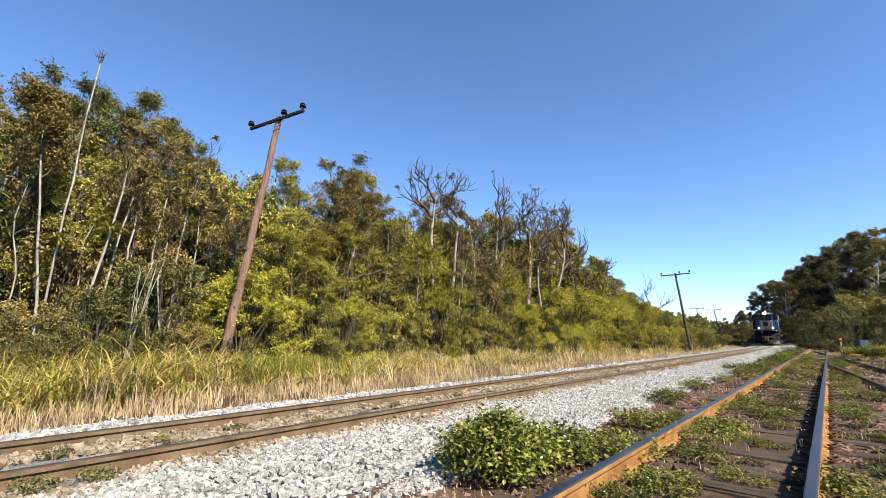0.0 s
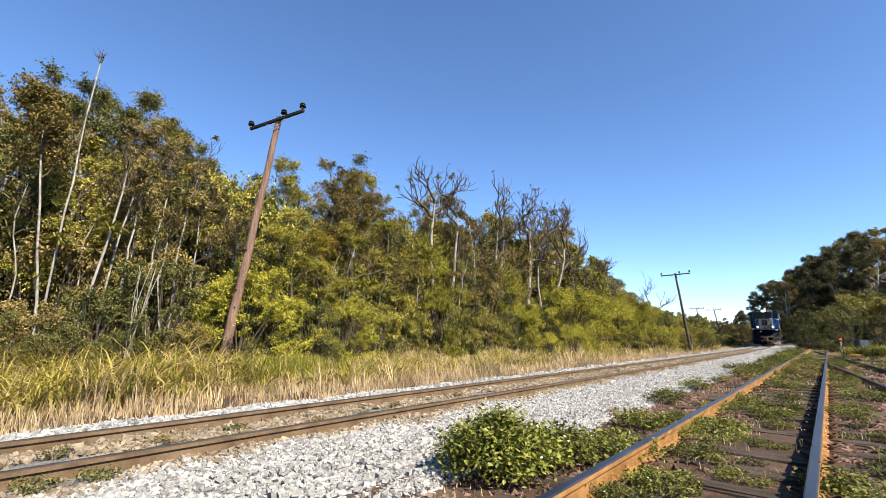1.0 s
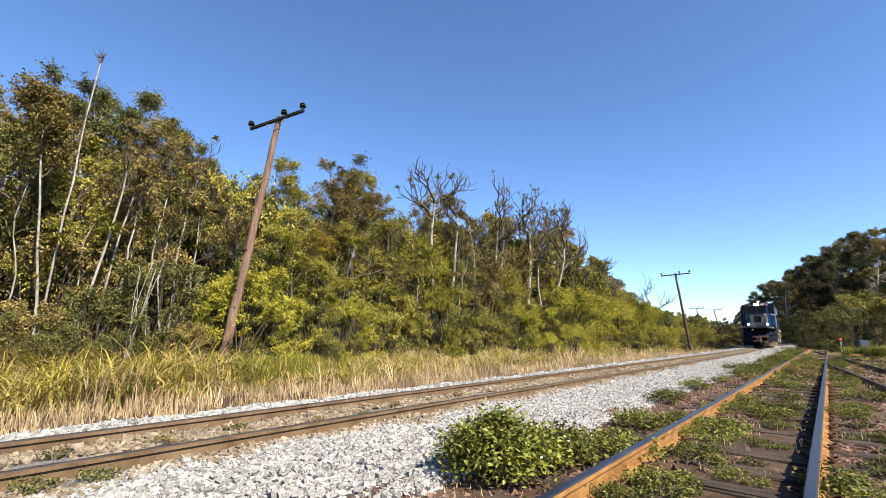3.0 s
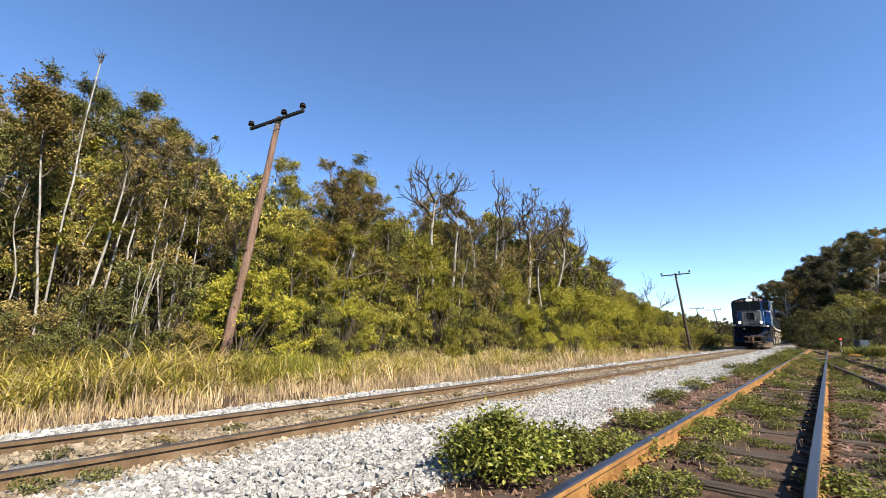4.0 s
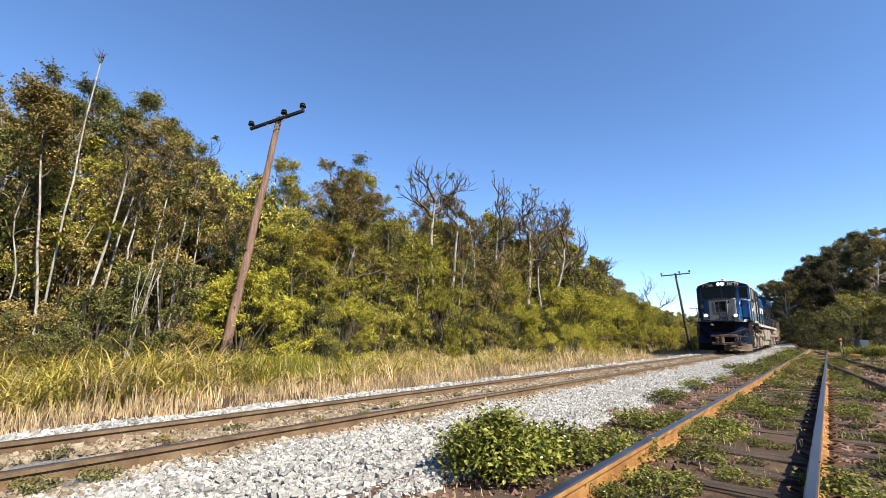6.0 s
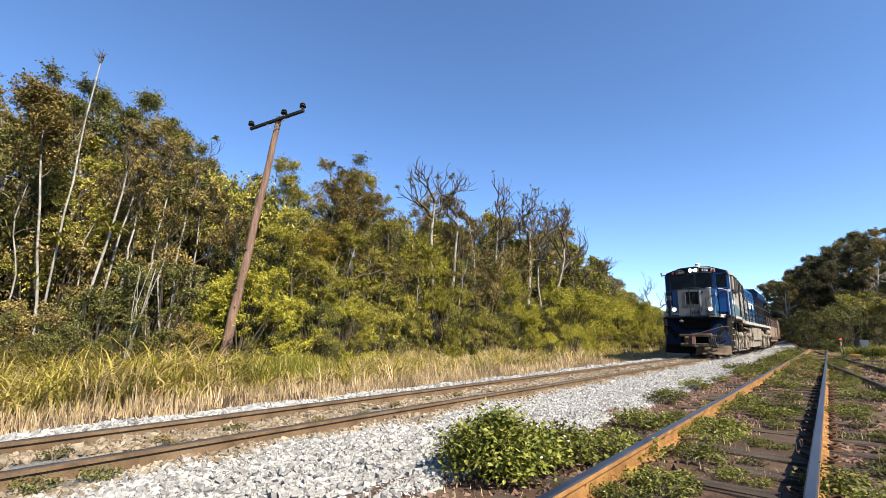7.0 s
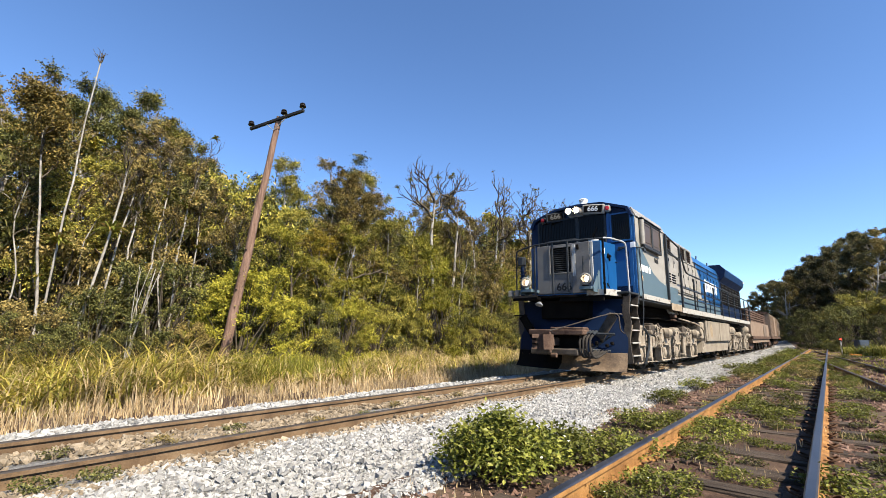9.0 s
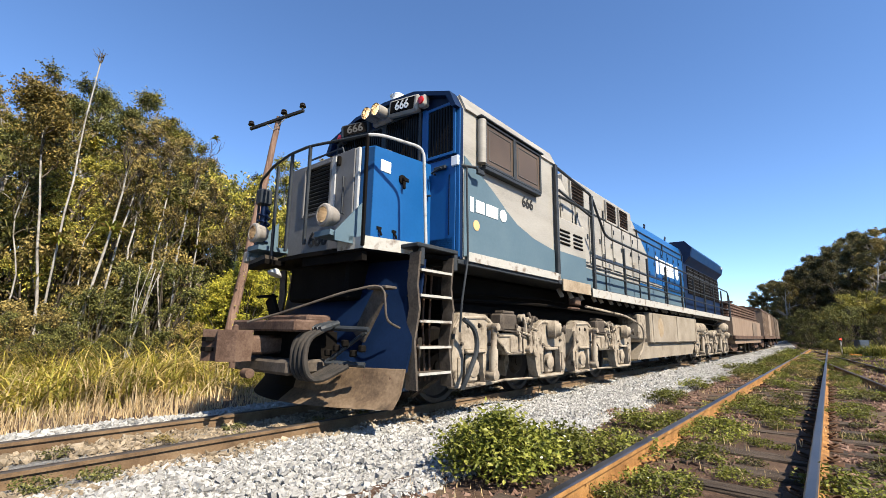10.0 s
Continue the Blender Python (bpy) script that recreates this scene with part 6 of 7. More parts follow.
    for s in (-1, 1):
        lamp = part("ditch_lamp", Geo().turned(U(LU + 0.2, LV * s, LW), (-1, 0, 0), [(0, 0.04), (0.02, 0.08), (0.07, 0.108), (0.14, 0.118), (0.155, 0.13), (0.185, 0.13), (0.2, 0.118), (0.205, 0.095), (0.06, 0.09)], 16), LAMP_CASE, lo, "dusty white lamp housing", True)
        part("reflector", Geo().tube([U(LU + 0.14, LV * s, LW), U(LU, LV * s, LW)], 0.088, 16, caps=False), DARK_BOWL, lamp, "dark lamp bowl")
        part("lens", Geo().turned(U(LU + 0.13, LV * s, LW), (-1, 0, 0), [(0, 0.07), (0.006, 0.065), (0.01, 0.05), (0.012, 0)], 16), LAMP_SIDE, lamp, "lit lens", True)
        part("lamp_bracket", Geo().prism([U(0.02, 0.9 * s, 1.98), U(0.4, 0.9 * s, 2.4), U(0.42, 0.9 * s, 1.88), U(0.02, 0.9 * s, 1.88)], (0, -0.02 * s, 0)), SLATE, lo)
        part("lamp_bracket", Geo().prism([U(-0.02, 0.6 * s, 2.0), U(-0.02, 0.88 * s, 2.0), U(0.2, 0.92 * s, 1.96), U(0.4, 0.92 * s, 1.96), U(0.4, 0.6 * s, 2.0)], (0, 0, -0.06)), SLATE, lo)
    # handrails round the nose
    handrail(lo, rounded([U(0.2, -1.12, 1.85), U(0.2, -1.12, 3.0), U(0.1, -0.6, 3.08), U(0.02, -0.1, 3.08), U(0.02, 0.32, 3.08), U(0.27, 1.08, 3.1)], 0.1), 0.018, STEEL, "dark front handrail")
    handrail(lo, rounded([U(0.27, 1.08, 3.1), U(0.4, 1.16, 3.12), U(0.86, 1.38, 3.06), U(0.92, 1.39, 1.92)], 0.12), 0.02, RAIL_WHITE, "worn grey handrail")
    for v, u, w0 in ((-0.58, 0.15, 1.86), (-0.05, 0.03, 1.86), (0.33, 0.03, 1.9), (1.075, 0.265, 1.84)):
        part("handrail_post", Geo().box(U(u, v, (w0 + 3.08) / 2), (0.03, 0.045, 3.08 - w0), None, 0.006), GRIME_SHADE if v > 0.5 else STEEL, lo, "dark handrail post")
    g = Geo().tube([U(0.2, -0.95, 1.85), U(0.2, -0.95, 2.6)], 0.05, 10)
    g.tube([U(0.2 + 0.075 * math.cos(k * 0.8), -0.95 + 0.075 * math.sin(k * 0.8), 2.0 + k * 0.011) for k in range(50)], 0.014, 5)
    part("jumper_coil", g, DEEP_BLUE, lo, "dark coiled jumper cable", True)
    part("jumper_box", Geo().box(U(0.18, -0.95, 2.72), (0.16, 0.16, 0.22), None, 0.02), STEEL, lo)
    for v in (-1.3, -1.12):
        part("deck_box", Geo().box(U(0.22, v, 1.93), (0.12, 0.12, 0.16), None, 0.02), WHITE, lo)
    # cab
    prof = [(-1.4, 1.84), (1.4, 1.84), (1.4, 3.84), (1.29, 4.07), (0.64, 4.29), (0, 4.33), (-0.64, 4.29), (-1.29, 4.07), (-1.4, 3.84)]
    g = Geo()
    across(g, prof, 1.58, 4.2)
    part("cab", g, WHITE, lo, "dusty white cab")
    front = [(-1.4, 1.84), (1.4, 1.84), (1.4, 3.84), (1.29, 4.07), (0.64, 4.29), (0, 4.33), (-0.64, 4.29), (-1.29, 4.07), (-1.4, 3.84)]
    g = Geo()
    across(g, front, 1.53, 1.585)
    part("cab_front", g, DEEP_BLUE, lo, "blue cab front, painted darker for its shade")
    # brighter blue puts the light on the front's right edge into the paint
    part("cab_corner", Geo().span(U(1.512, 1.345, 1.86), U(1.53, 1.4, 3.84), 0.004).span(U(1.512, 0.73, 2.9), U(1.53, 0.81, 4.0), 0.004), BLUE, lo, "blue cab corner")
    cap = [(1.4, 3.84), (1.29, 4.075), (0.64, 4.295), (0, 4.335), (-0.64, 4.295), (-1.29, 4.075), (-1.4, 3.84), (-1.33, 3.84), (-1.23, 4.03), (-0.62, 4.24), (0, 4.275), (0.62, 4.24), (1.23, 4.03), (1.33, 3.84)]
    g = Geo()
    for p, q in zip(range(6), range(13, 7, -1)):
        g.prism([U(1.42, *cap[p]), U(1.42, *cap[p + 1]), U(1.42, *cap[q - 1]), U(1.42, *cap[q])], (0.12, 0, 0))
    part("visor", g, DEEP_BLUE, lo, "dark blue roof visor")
    part("roof_panel", Geo().prism([U(1.6, *cap[0]), U(1.6, *cap[1]), U(1.6, 1.32, 4.09), U(1.6, 1.43, 3.85)], (2.6, 0, 0)), WHITE, lo, "pale roof edge panel")
    for a, b, w0, w1 in ((-1.15, -0.08, 3.26, 3.98), (0.0, 0.68, 3.26, 4.0), (0.86, 1.3, 3.26, 3.92)):
        win = part("windscreen", Geo().span(U(1.505, a, w0), U(1.527, b, w1), 0.004), GLASS, lo, "dark windscreen pane")
        for x0, x1, y0, y1 in ((a - 0.04, a, w0 - 0.04, w1 + 0.04), (b, b + 0.04, w0 - 0.04, w1 + 0.04), (a, b, w0 - 0.04, w0), (a, b, w1, w1 + 0.04)):
            # the right window's frame is bright blue where the front catches light
            part("window_frame", Geo().span(U(1.49, x0, y0), U(1.528, x1, y1), 0.004), BLUE if a > 0.5 else STEEL, win)
        n = int((b - a) / 0.045)
        for i in range(1, n):
            v = a + (b - a) * i / n
            part("guard_bar", Geo().span(U(1.496, v - 0.006, w0), U(1.503, v + 0.006, w1)), GRIME_SHADE, win)
    part("wiper", Geo().tube([U(1.48, 0.3, 3.28), U(1.46, 0.5, 3.66)], 0.012, 5), GRIME_SHADE, lo)
    door = part("cab_door", Geo().span(U(1.505, 0.76, 1.95), U(1.528, 1.34, 3.18), 0.006), BLUE, lo, "blue cab door")
    part("door_handle", Geo().tube([U(1.5, 0.84, 2.72), U(1.44, 0.84, 2.72), U(1.44, 0.98, 2.7)], 0.014, 6), STEEL, door)
    part("door_latch", Geo().box(U(1.48, 1.1, 3.06), (0.05, 0.2, 0.05), None, 0.01).tube([U(1.5, 1.0, 3.0), U(1.43, 1.0, 3.0), U(1.43, 1.16, 3.04)], 0.014, 6), STEEL, lo, "dark latch arm")
    part("lower_door", Geo().span(U(1.505, 0.76, 1.95), U(1.522, 1.3, 2.12), 0.004), DEEP_BLUE, lo, "dark blue lower panel")
    for v in (0.9, 1.24):
        part("door_seam", Geo().span(U(1.498, v - 0.008, 2.15), U(1.506, v + 0.008, 2.95)), DEEP_BLUE, lo)
    part("plate", Geo().span(U(1.46, 1.3, 3.04), U(1.5, 1.41, 3.17), 0.006), CHALK, lo, "small white plate")
    # number boards, headlamps, beacon
    for v, s, wide in ((0.45, 1, 0.54), (-0.62, -1, 0.46)):
        tilt = Matrix.Rotation(radians(7 * s), 4, "X") @ Matrix.Rotation(radians(0 if s > 0 else 24), 4, "Z")
        w = 4.13 if s > 0 else 4.07
        # the left board's frame, figures and marker are darkened, as its side is dim
        bd = part("number_board", Geo().box(U(1.44, v, w), (0.12, wide + 0.06, 0.25), tilt, 0.03), WHITE if s > 0 else STEEL, lo, "number board with a pale frame")
        face = tilt @ Matrix.Translation((-0.062, 0, 0))
        part("board_face", Geo().box((0, 0, 0), (0.012, wide - 0.06, 0.18), None, 0.005), GRIME_SHADE, bd, at=Matrix.Translation(U(1.44, v, w)) @ face)
        digits("666", 0.185, CHALK if s > 0 else DIM, bd, "white figure" if s > 0 else "figure greyed for the dim left side", Matrix.Translation(U(1.44, v, w)) @ face @ Matrix.Translation((-0.009, 0, 0)) @ FRONT_TEXT)
        mk = part("marker_lamp", Geo().box(U(1.45, v + 0.36 * s, w - 0.04), (0.12, 0.14, 0.18), None, 0.03), WHITE if s > 0 else STEEL, lo)
        part("lens", Geo().turned(U(1.39, v + 0.36 * s, w - 0.04), (-1, 0, 0), [(0, 0.055), (0.02, 0.05), (0.025, 0)], 12), LAMP_RED, mk, "red lens")
    hl = part("headlight_case", Geo().box(U(1.47, -0.04, 4.13), (0.1, 0.44, 0.24), None, 0.04), LAMP_CASE, lo, "dusty pale headlight case")
    for v in (-0.15, 0.06):
        part("reflector", Geo().turned(U(1.42, v, 4.13), (-1, 0, 0), [(0, 0.09), (0.21, 0.095), (0.21, 0.09), (0.02, 0.089)], 16), LAMP_CASE, hl, "dusty lamp tube", True)
        part("lamp_bowl", Geo().tube([U(1.4, v, 4.13), U(1.215, v, 4.13)], 0.0865, 16, caps=False), DARK_BOWL, hl, "dark lamp bowl")
        part("headlamp", Geo().turned(U(1.38, v, 4.13), (-1, 0, 0), [(0, 0.084), (0.006, 0.08), (0.01, 0)], 16), LAMP_ON, hl, "lit twin headlamp", True)
    part("beacon", Geo().turned(U(1.6, 0.12, 4.27), (0, 0, 1), [(0, 0.11), (0.04, 0.15), (0.07, 0.13), (0.09, 0.1), (0.16, 0.1), (0.2, 0.12), (0.23, 0.08), (0.24, 0)], 16), CHALK, lo, "white roof beacon", True)
    # cab side paint: slate swoosh below, white above
    curve_pts = [(1.6, 3.2), (1.8, 3.1), (2.05, 2.99), (2.3, 2.86), (2.6, 2.68), (2.9, 2.53), (3.4, 2.4), (4.2, 2.3)]
    g = Geo()
    panel(g, [(1.6, 1.88)] + curve_pts[:1] + curve_pts[1:] + [(4.2, 1.88)], 1.4, 1.412)
    part("side_paint", g, SLATE, lo, "slate blue lower cab side")
    digits("666", 0.23, INK, lo, "dark painted figure", Matrix.Translation(U(3.22, 1.408, 2.93)) @ SIDE_TEXT)
    wordmark(lo, 1.72, 2.62, 2.58, 0.2, 1.416)
    part("sticker", Geo().turned(U(1.86, 1.412, 2.32), (0, -1, 0), [(0, 0.07), (0.005, 0.07), (0.006, 0)], 14), ORANGE, lo, "faded orange round sticker")
    # side window with its frame and wind deflector
    for a, b in ((2.03, 2.73), (2.81, 3.54)):
        win = part("side_window", Geo().span(U(a, 1.43, 3.21), U(b, 1.45, 3.79), 0.004), BROWN_GLASS, lo, "dusty brown sliding window")
        for x0, x1, y0, y1 in ((a - 0.04, a, 3.17, 3.83), (b, b + 0.04, 3.17, 3.83), (a, b, 3.17, 3.21), (a, b, 3.79, 3.83)):
            part("window_frame", Geo().span(U(x0, 1.405, y0), U(x1, 1.47, y1), 0.006), STEEL, win)
        part("inner_frame", Geo().tube([U(a + 0.07, 1.452, 3.28), U(a + 0.07, 1.452, 3.73), U(b - 0.07, 1.452, 3.73), U(b - 0.07, 1.452, 3.28), U(a + 0.07, 1.452, 3.28)], 0.008, 5), DIM, win)
    part("awning", Geo().span(U(1.86, 1.4, 3.835), U(3.62, 1.5, 3.86), 0.006), STEEL, lo)
    part("window_sill", Geo().span(U(1.96, 1.4, 3.1), U(3.5, 1.5, 3.15), 0.006), STEEL, lo)
    part("wind_deflector", Geo().tube([U(1.92, 1.46, 3.18), U(1.92, 1.46, 3.8)], 0.06, 10), WHITE, lo, "cream upright wind deflector", True)
    part("mirror_arm", Geo().tube([U(1.56, 1.38, 3.06), U(1.7, 1.52, 3.04), U(1.82, 1.52, 3.0)], 0.02, 6).box(U(1.8, 1.52, 3.0), (0.14, 0.05, 0.07), None, 0.01), STEEL, lo)
    handrail(lo, rounded([U(1.57, 1.47, 3.02), U(1.57, 1.5, 1.85), U(1.45, 1.5, 1.3), U(1.48, 1.45, 0.95)], 0.1), 0.014, STEEL)
    # steps
    for s in (1, -1):
        for u in (0.78, 1.36):
            g = Geo().prism([U(u, v * s, w) for v, w in ((1.28, 1.82), (1.43, 1.82), (1.4, 1.45), (1.44, 1.2), (1.38, 0.85), (1.43, 0.34), (1.27, 0.34), (1.22, 0.85), (1.29, 1.2), (1.25, 1.45))], (0.03, 0, 0))
            part("stringer", g, STEP_IRON, lo, "grimy step stringer")
    for w in (0.5, 0.78, 1.06, 1.34, 1.62):
        part("tread", Geo().box(U(1.08, 1.32, w), (0.55, 0.2, 0.025), None, 0.005), STEP_IRON, lo)
        part("tread_edge", Geo().span(U(0.82, 1.422, w - 0.013), U(1.35, 1.432, w + 0.015)), CHIPPED, lo, "worn white tread edge")
    part("step_top", Geo().span(U(0.74, 1.12, 1.87), U(1.45, 1.44, 1.92), 0.01), STEEL, lo)
    for u in (0.84, 1.43):
        part("step_bracket", Geo().box(U(u, 1.4, 1.78), (0.06, 0.06, 0.22), None, 0.01), STEEL, lo)
    for k in range(4):
        part("step_pipe", Geo().tube(rounded([U(0.95 + 0.1 * k, 1.2, 1.7), U(0.9 + 0.12 * k, 1.16, 1.1), U(1.0 + 0.08 * k, 1.2, 0.4)], 0.1), 0.014, 6), BROWN_IRON, lo, "", True)
    # pilot plate and plough lip
    for s in (1, -1):
        ks = [i / 8 for i in range(9)]
        rows = [[U(0.74 + 0.2 * k * k, 1.36 * k * s, 1.76) for k in ks], [U(0.62 + 0.26 * k * k, 1.36 * k * s, 1.35) for k in ks], [U(0.32 + 0.38 * k * k, 1.34 * k * s, 0.52) for k in ks]]
        part("pilot_plate", sheet(rows, (0.03, 0, 0)), PILOT, lo, "dark blue pilot plate with its shade in the paint", True)
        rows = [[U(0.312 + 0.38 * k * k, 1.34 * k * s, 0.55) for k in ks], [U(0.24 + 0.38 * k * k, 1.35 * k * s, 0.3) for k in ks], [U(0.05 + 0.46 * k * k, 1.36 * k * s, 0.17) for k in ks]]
        # the half turned from the sun gets its shade as a black colour
        part("plough", sheet(rows, (0.02, 0, 0.01)), PLOUGH if s > 0 else GRIME_SHADE, lo, "dusty brown plough blade" if s > 0 else "plough blade painted black for its unlit half", True)
        for k in range(4):
            part("bolt", Geo().turned(U(0.32 + 0.38 * (0.3 + 0.2 * k) ** 2 - 0.01, 1.34 * (0.3 + 0.2 * k) * s, 0.46), (-1, 0, 0.2), [(0, 0.025), (0.02, 0.022), (0.022, 0)], 6), BROWN_IRON, lo)
        # this brace, too, is painted black on the unlit side
        part("pilot_brace", Geo().box(U(0.5, 0.98 * s, 1.13), (0.05, 0.2, 0.62), Matrix.Rotation(radians(34 * s), 4, "X"), 0.01).box(U(0.47, 1.18 * s, 1.4), (0.16, 0.3, 0.03), None, 0.006), STEP_IRON if s > 0 else GRIME_SHADE, lo, "grimy slanting brace")
    # coupler, draft beams
    part("draft_beam", Geo().box(U(-0.02, 0.1, 0.99), (0.5, 1.3, 0.12), None, 0.02).box(U(0.05, 0.3, 1.07), (0.3, 0.8, 0.07), None, 0.02), BROWN_IRON, lo, "dusty brown draft beam")
    part("draft_beam", Geo().box(U(0.0, 0.05, 0.57), (0.5, 1.15, 0.15), None, 0.03), STEP_IRON, lo, "grimy lower draft beam")
    part("draft_pocket", Geo().box(U(0.2, 0, 0.78), (0.4, 1.1, 0.3)), GRIME_SHADE, lo)
    g = Geo().box(U(-0.2, 0, 0.78), (0.5, 0.16, 0.2), None, 0.03)
    g.prism([U(-0.36, -0.17, 0.62), U(-0.36, 0.12, 0.62), U(-0.56, 0.17, 0.62), U(-0.7, 0.05, 0.62), U(-0.64, -0.08, 0.62), U(-0.74, -0.2, 0.62), U(-0.54, -0.28, 0.62)], (0, 0, 0.32))
    g.turned(U(-0.56, 0.13, 0.56), (0, 0, 1), [(0, 0.03), (0.42, 0.03), (0.44, 0)], 10).turned(U(-0.4, 0.2, 0.5), (0, 1, 0), [(0, 0.05), (0.12, 0.05)], 10)
    part("coupler", g, BROWN_IRON, lo, "brown knuckle coupler", True)
    # black blocks paint the shade inside the coupler's slots
    for w in (0.72, 0.82):
        part("coupler_slot", Geo().span(U(-0.745, -0.2, w), U(-0.66, -0.1, w + 0.04)), GRIME_SHADE, lo)
    handrail(lo, rounded([U(-0.4, 0.05, 1.02), U(-0.2, 0.35, 1.12), U(0.15, 0.95, 1.34), U(0.36, 1.2, 1.42), U(0.4, 1.3, 1.38), U(0.44, 1.3, 1.05), U(0.6, 1.34, 0.98)], 0.08), 0.013, STEP_IRON, "bent uncoupling lever")
    for i in range(4):
        v = 0.66 + 0.075 * i
        part("air_hose", Geo().tube(rounded([U(-0.02, v, 0.95), U(-0.2, v - 0.02, 0.86), U(-0.22, v, 0.56), U(-0.12, v + 0.06, 0.44), U(0.15, v + 0.2, 0.6)], 0.14), 0.027, 8), RUBBER, lo, "black rubber air hose", True)
        part("hose_valve", Geo().turned(U(-0.02, v, 0.97), (1, 0, 0.3), [(-0.05, 0.03), (0.0, 0.042), (0.07, 0.042), (0.09, 0.03), (0.18, 0.03)], 8), STEEL, lo)
    part("hose_manifold", Geo().tube([U(0.0, 0.5, 0.98), U(0.25, 1.25, 0.96)], 0.028, 8).tube([U(0.12, 0.75, 0.62), U(0.3, 1.15, 0.93)], 0.022, 8).tube([U(0.12, 0.75, 0.62), U(0.35, 1.1, 0.6)], 0.028, 8), STEEL, lo, "dark air pipes", True)
    for k in range(5):
        part("pipe_fitting", Geo().box(U(0.12 + 0.03 * k, 0.78 + 0.1 * k, 0.72 + 0.05 * (k % 3)), (0.07, 0.06, 0.07), None, 0.012), GRIME_SHADE, lo)
    part("step_lamp", Geo().turned(U(0.2, -0.5, 1.7), (-0.4, 0, -1), [(0, 0.03), (0.06, 0.09), (0.08, 0.09), (0.085, 0)], 10), RAIL_WHITE, lo, "small shaded lamp")
    # engine hood
    hood = [(-1.08, 1.82), (1.08, 1.82), (1.08, 3.72), (1.0, 3.98), (0.6, 4.1), (-0.6, 4.1), (-1.0, 3.98), (-1.08, 3.72)]
    for u0, u1, mat, label in ((4.2, 9.6, WHITE, "dusty white hood section"), (9.6, 14.5, BLUE, "bright blue hood section"), (14.5, 21.2, DEEP_BLUE, "dark blue radiator section")):
        g = Geo()
        across(g, hood, u0 + 0.006, u1 - 0.006)
        part("hood", g, mat, lo, label)
    g = Geo()
    panel(g, [(9.59, 3.68), (9.68, 3.68), (10.5, 3.15), (11.6, 2.5), (11.9, 2.32), (9.59, 2.32)], 1.08, 1.09)
    part("hood_paint", g, WHITE, lo, "white slanting paint field")
    g = Geo()
    panel(g, [(4.24, 1.86), (4.24, 2.45), (6.0, 2.3), (9.0, 2.25), (14.4, 2.25), (14.4, 1.86)], 1.08, 1.088)
    part("hood_paint", g, SLATE, lo, "slate blue lower hood band")
    # electrical cabinet beside the walkway
    part("side_cabinet", Geo().span(U(4.26, 1.08, 1.84), U(5.5, 1.36, 2.98), 0.015), WHITE, lo, "cream electrical cabinet")
    part("cabinet_paint", Geo().span(U(4.27, 1.36, 1.88), U(5.49, 1.368, 2.36)), SLATE, lo, "slate blue lower cabinet")
    for u in (4.4, 4.95):
        for k in range(4):
            part("louvre", Geo().box(U(u + 0.2, 1.366, 2.52 + k * 0.075), (0.38, 0.03, 0.03), Matrix.Rotation(radians(-30), 4, "X")), GRIME_SHADE, lo)
    # doors, seams, grilles, windows along the hood
    for w, a, b in ((2.36, 5.55, 14.4), (3.54, 4.3, 14.4), (3.72, 9.4, 14.4)):
        part("seam_strip", Geo().span(U(a, 1.088, w - 0.012), U(b, 1.106, w + 0.012)), STEEL, lo)
    for u in (5.52, 7.2, 9.58, 12.0, 14.46):
        part("seam_strip", Geo().span(U(u - 0.012, 1.086, 1.88), U(u + 0.012, 1.118, 3.74)), STEEL, lo)
    for i in range(15):
        u = 4.35 + i * 0.68
        if not 9.3 < u < 9.9:
            d = part("hood_door", Geo().span(U(u, 1.09, 2.42), U(u + 0.6, 1.108, 3.5), 0.006), WHITE if u < 9.2 else (BLUE if u > 12 else WHITE if u < 10.4 else BLUE), lo)
            if u < 14.2:
                for w in (2.62, 3.28):
                    part("hinge", Geo().span(U(u + 0.02, 1.108, w), U(u + 0.06, 1.125, w + 0.1)), STEEL, d)
                part("latch", Geo().span(U(u + 0.5, 1.108, 2.92), U(u + 0.55, 1.125, 3.02)), STEEL, d)
    for a, b in ((5.5, 6.1), (7.4, 8.0), (8.25, 8.85)):
        fr = part("air_grille", Geo().span(U(a, 1.085, 3.56), U(b, 1.1, 4.0), 0.004), GRIME_SHADE, lo, "dark louvred intake")
        for k in range(6):
            part("slat", Geo().box(U((a + b) / 2, 1.105, 3.6 + k * 0.072), (b - a, 0.03, 0.012), Matrix.Rotation(radians(-35), 4, "X")), BROWN_IRON, fr)
        for x0, x1, y0, y1 in ((a - 0.04, a, 3.52, 4.04), (b, b + 0.04, 3.52, 4.04), (a, b, 3.52, 3.56), (a, b, 4.0, 4.04)):
            part("grille_frame", Geo().span(U(x0, 1.08, y0), U(x1, 1.12, y1)), WHITE, fr)
    part("intake_housing", Geo().span(U(5.3, -1.06, 3.7), U(9.3, 1.075, 4.14), 0.05), WHITE, lo, "dusty white upper hood")
    for u in (4.6, 7.1, 9.4, 11.0, 13.2):
        part("lifting_eye", Geo().tube([U(u - 0.06, 0.9, 4.05), U(u - 0.05, 0.92, 4.18), U(u + 0.05, 0.92, 4.18), U(u + 0.06, 0.9, 4.05)], 0.016, 6), STEEL, lo)
    wordmark(lo, 11.2, 13.9, 2.98, 0.52, 1.112)
    # radiator with its overhanging wings
    wing = [(-1.3, 3.72), (-1.05, 3.45), (1.05, 3.45), (1.3, 3.72), (1.36, 4.02), (1.15, 4.26), (-1.15, 4.26), (-1.36, 4.02)]
    g = Geo()
    across(g, wing, 14.9, 21.0)
    part("radiator_wing", g, DARK_BLUE, lo, "blue overhanging radiator wing")
    g = Geo()
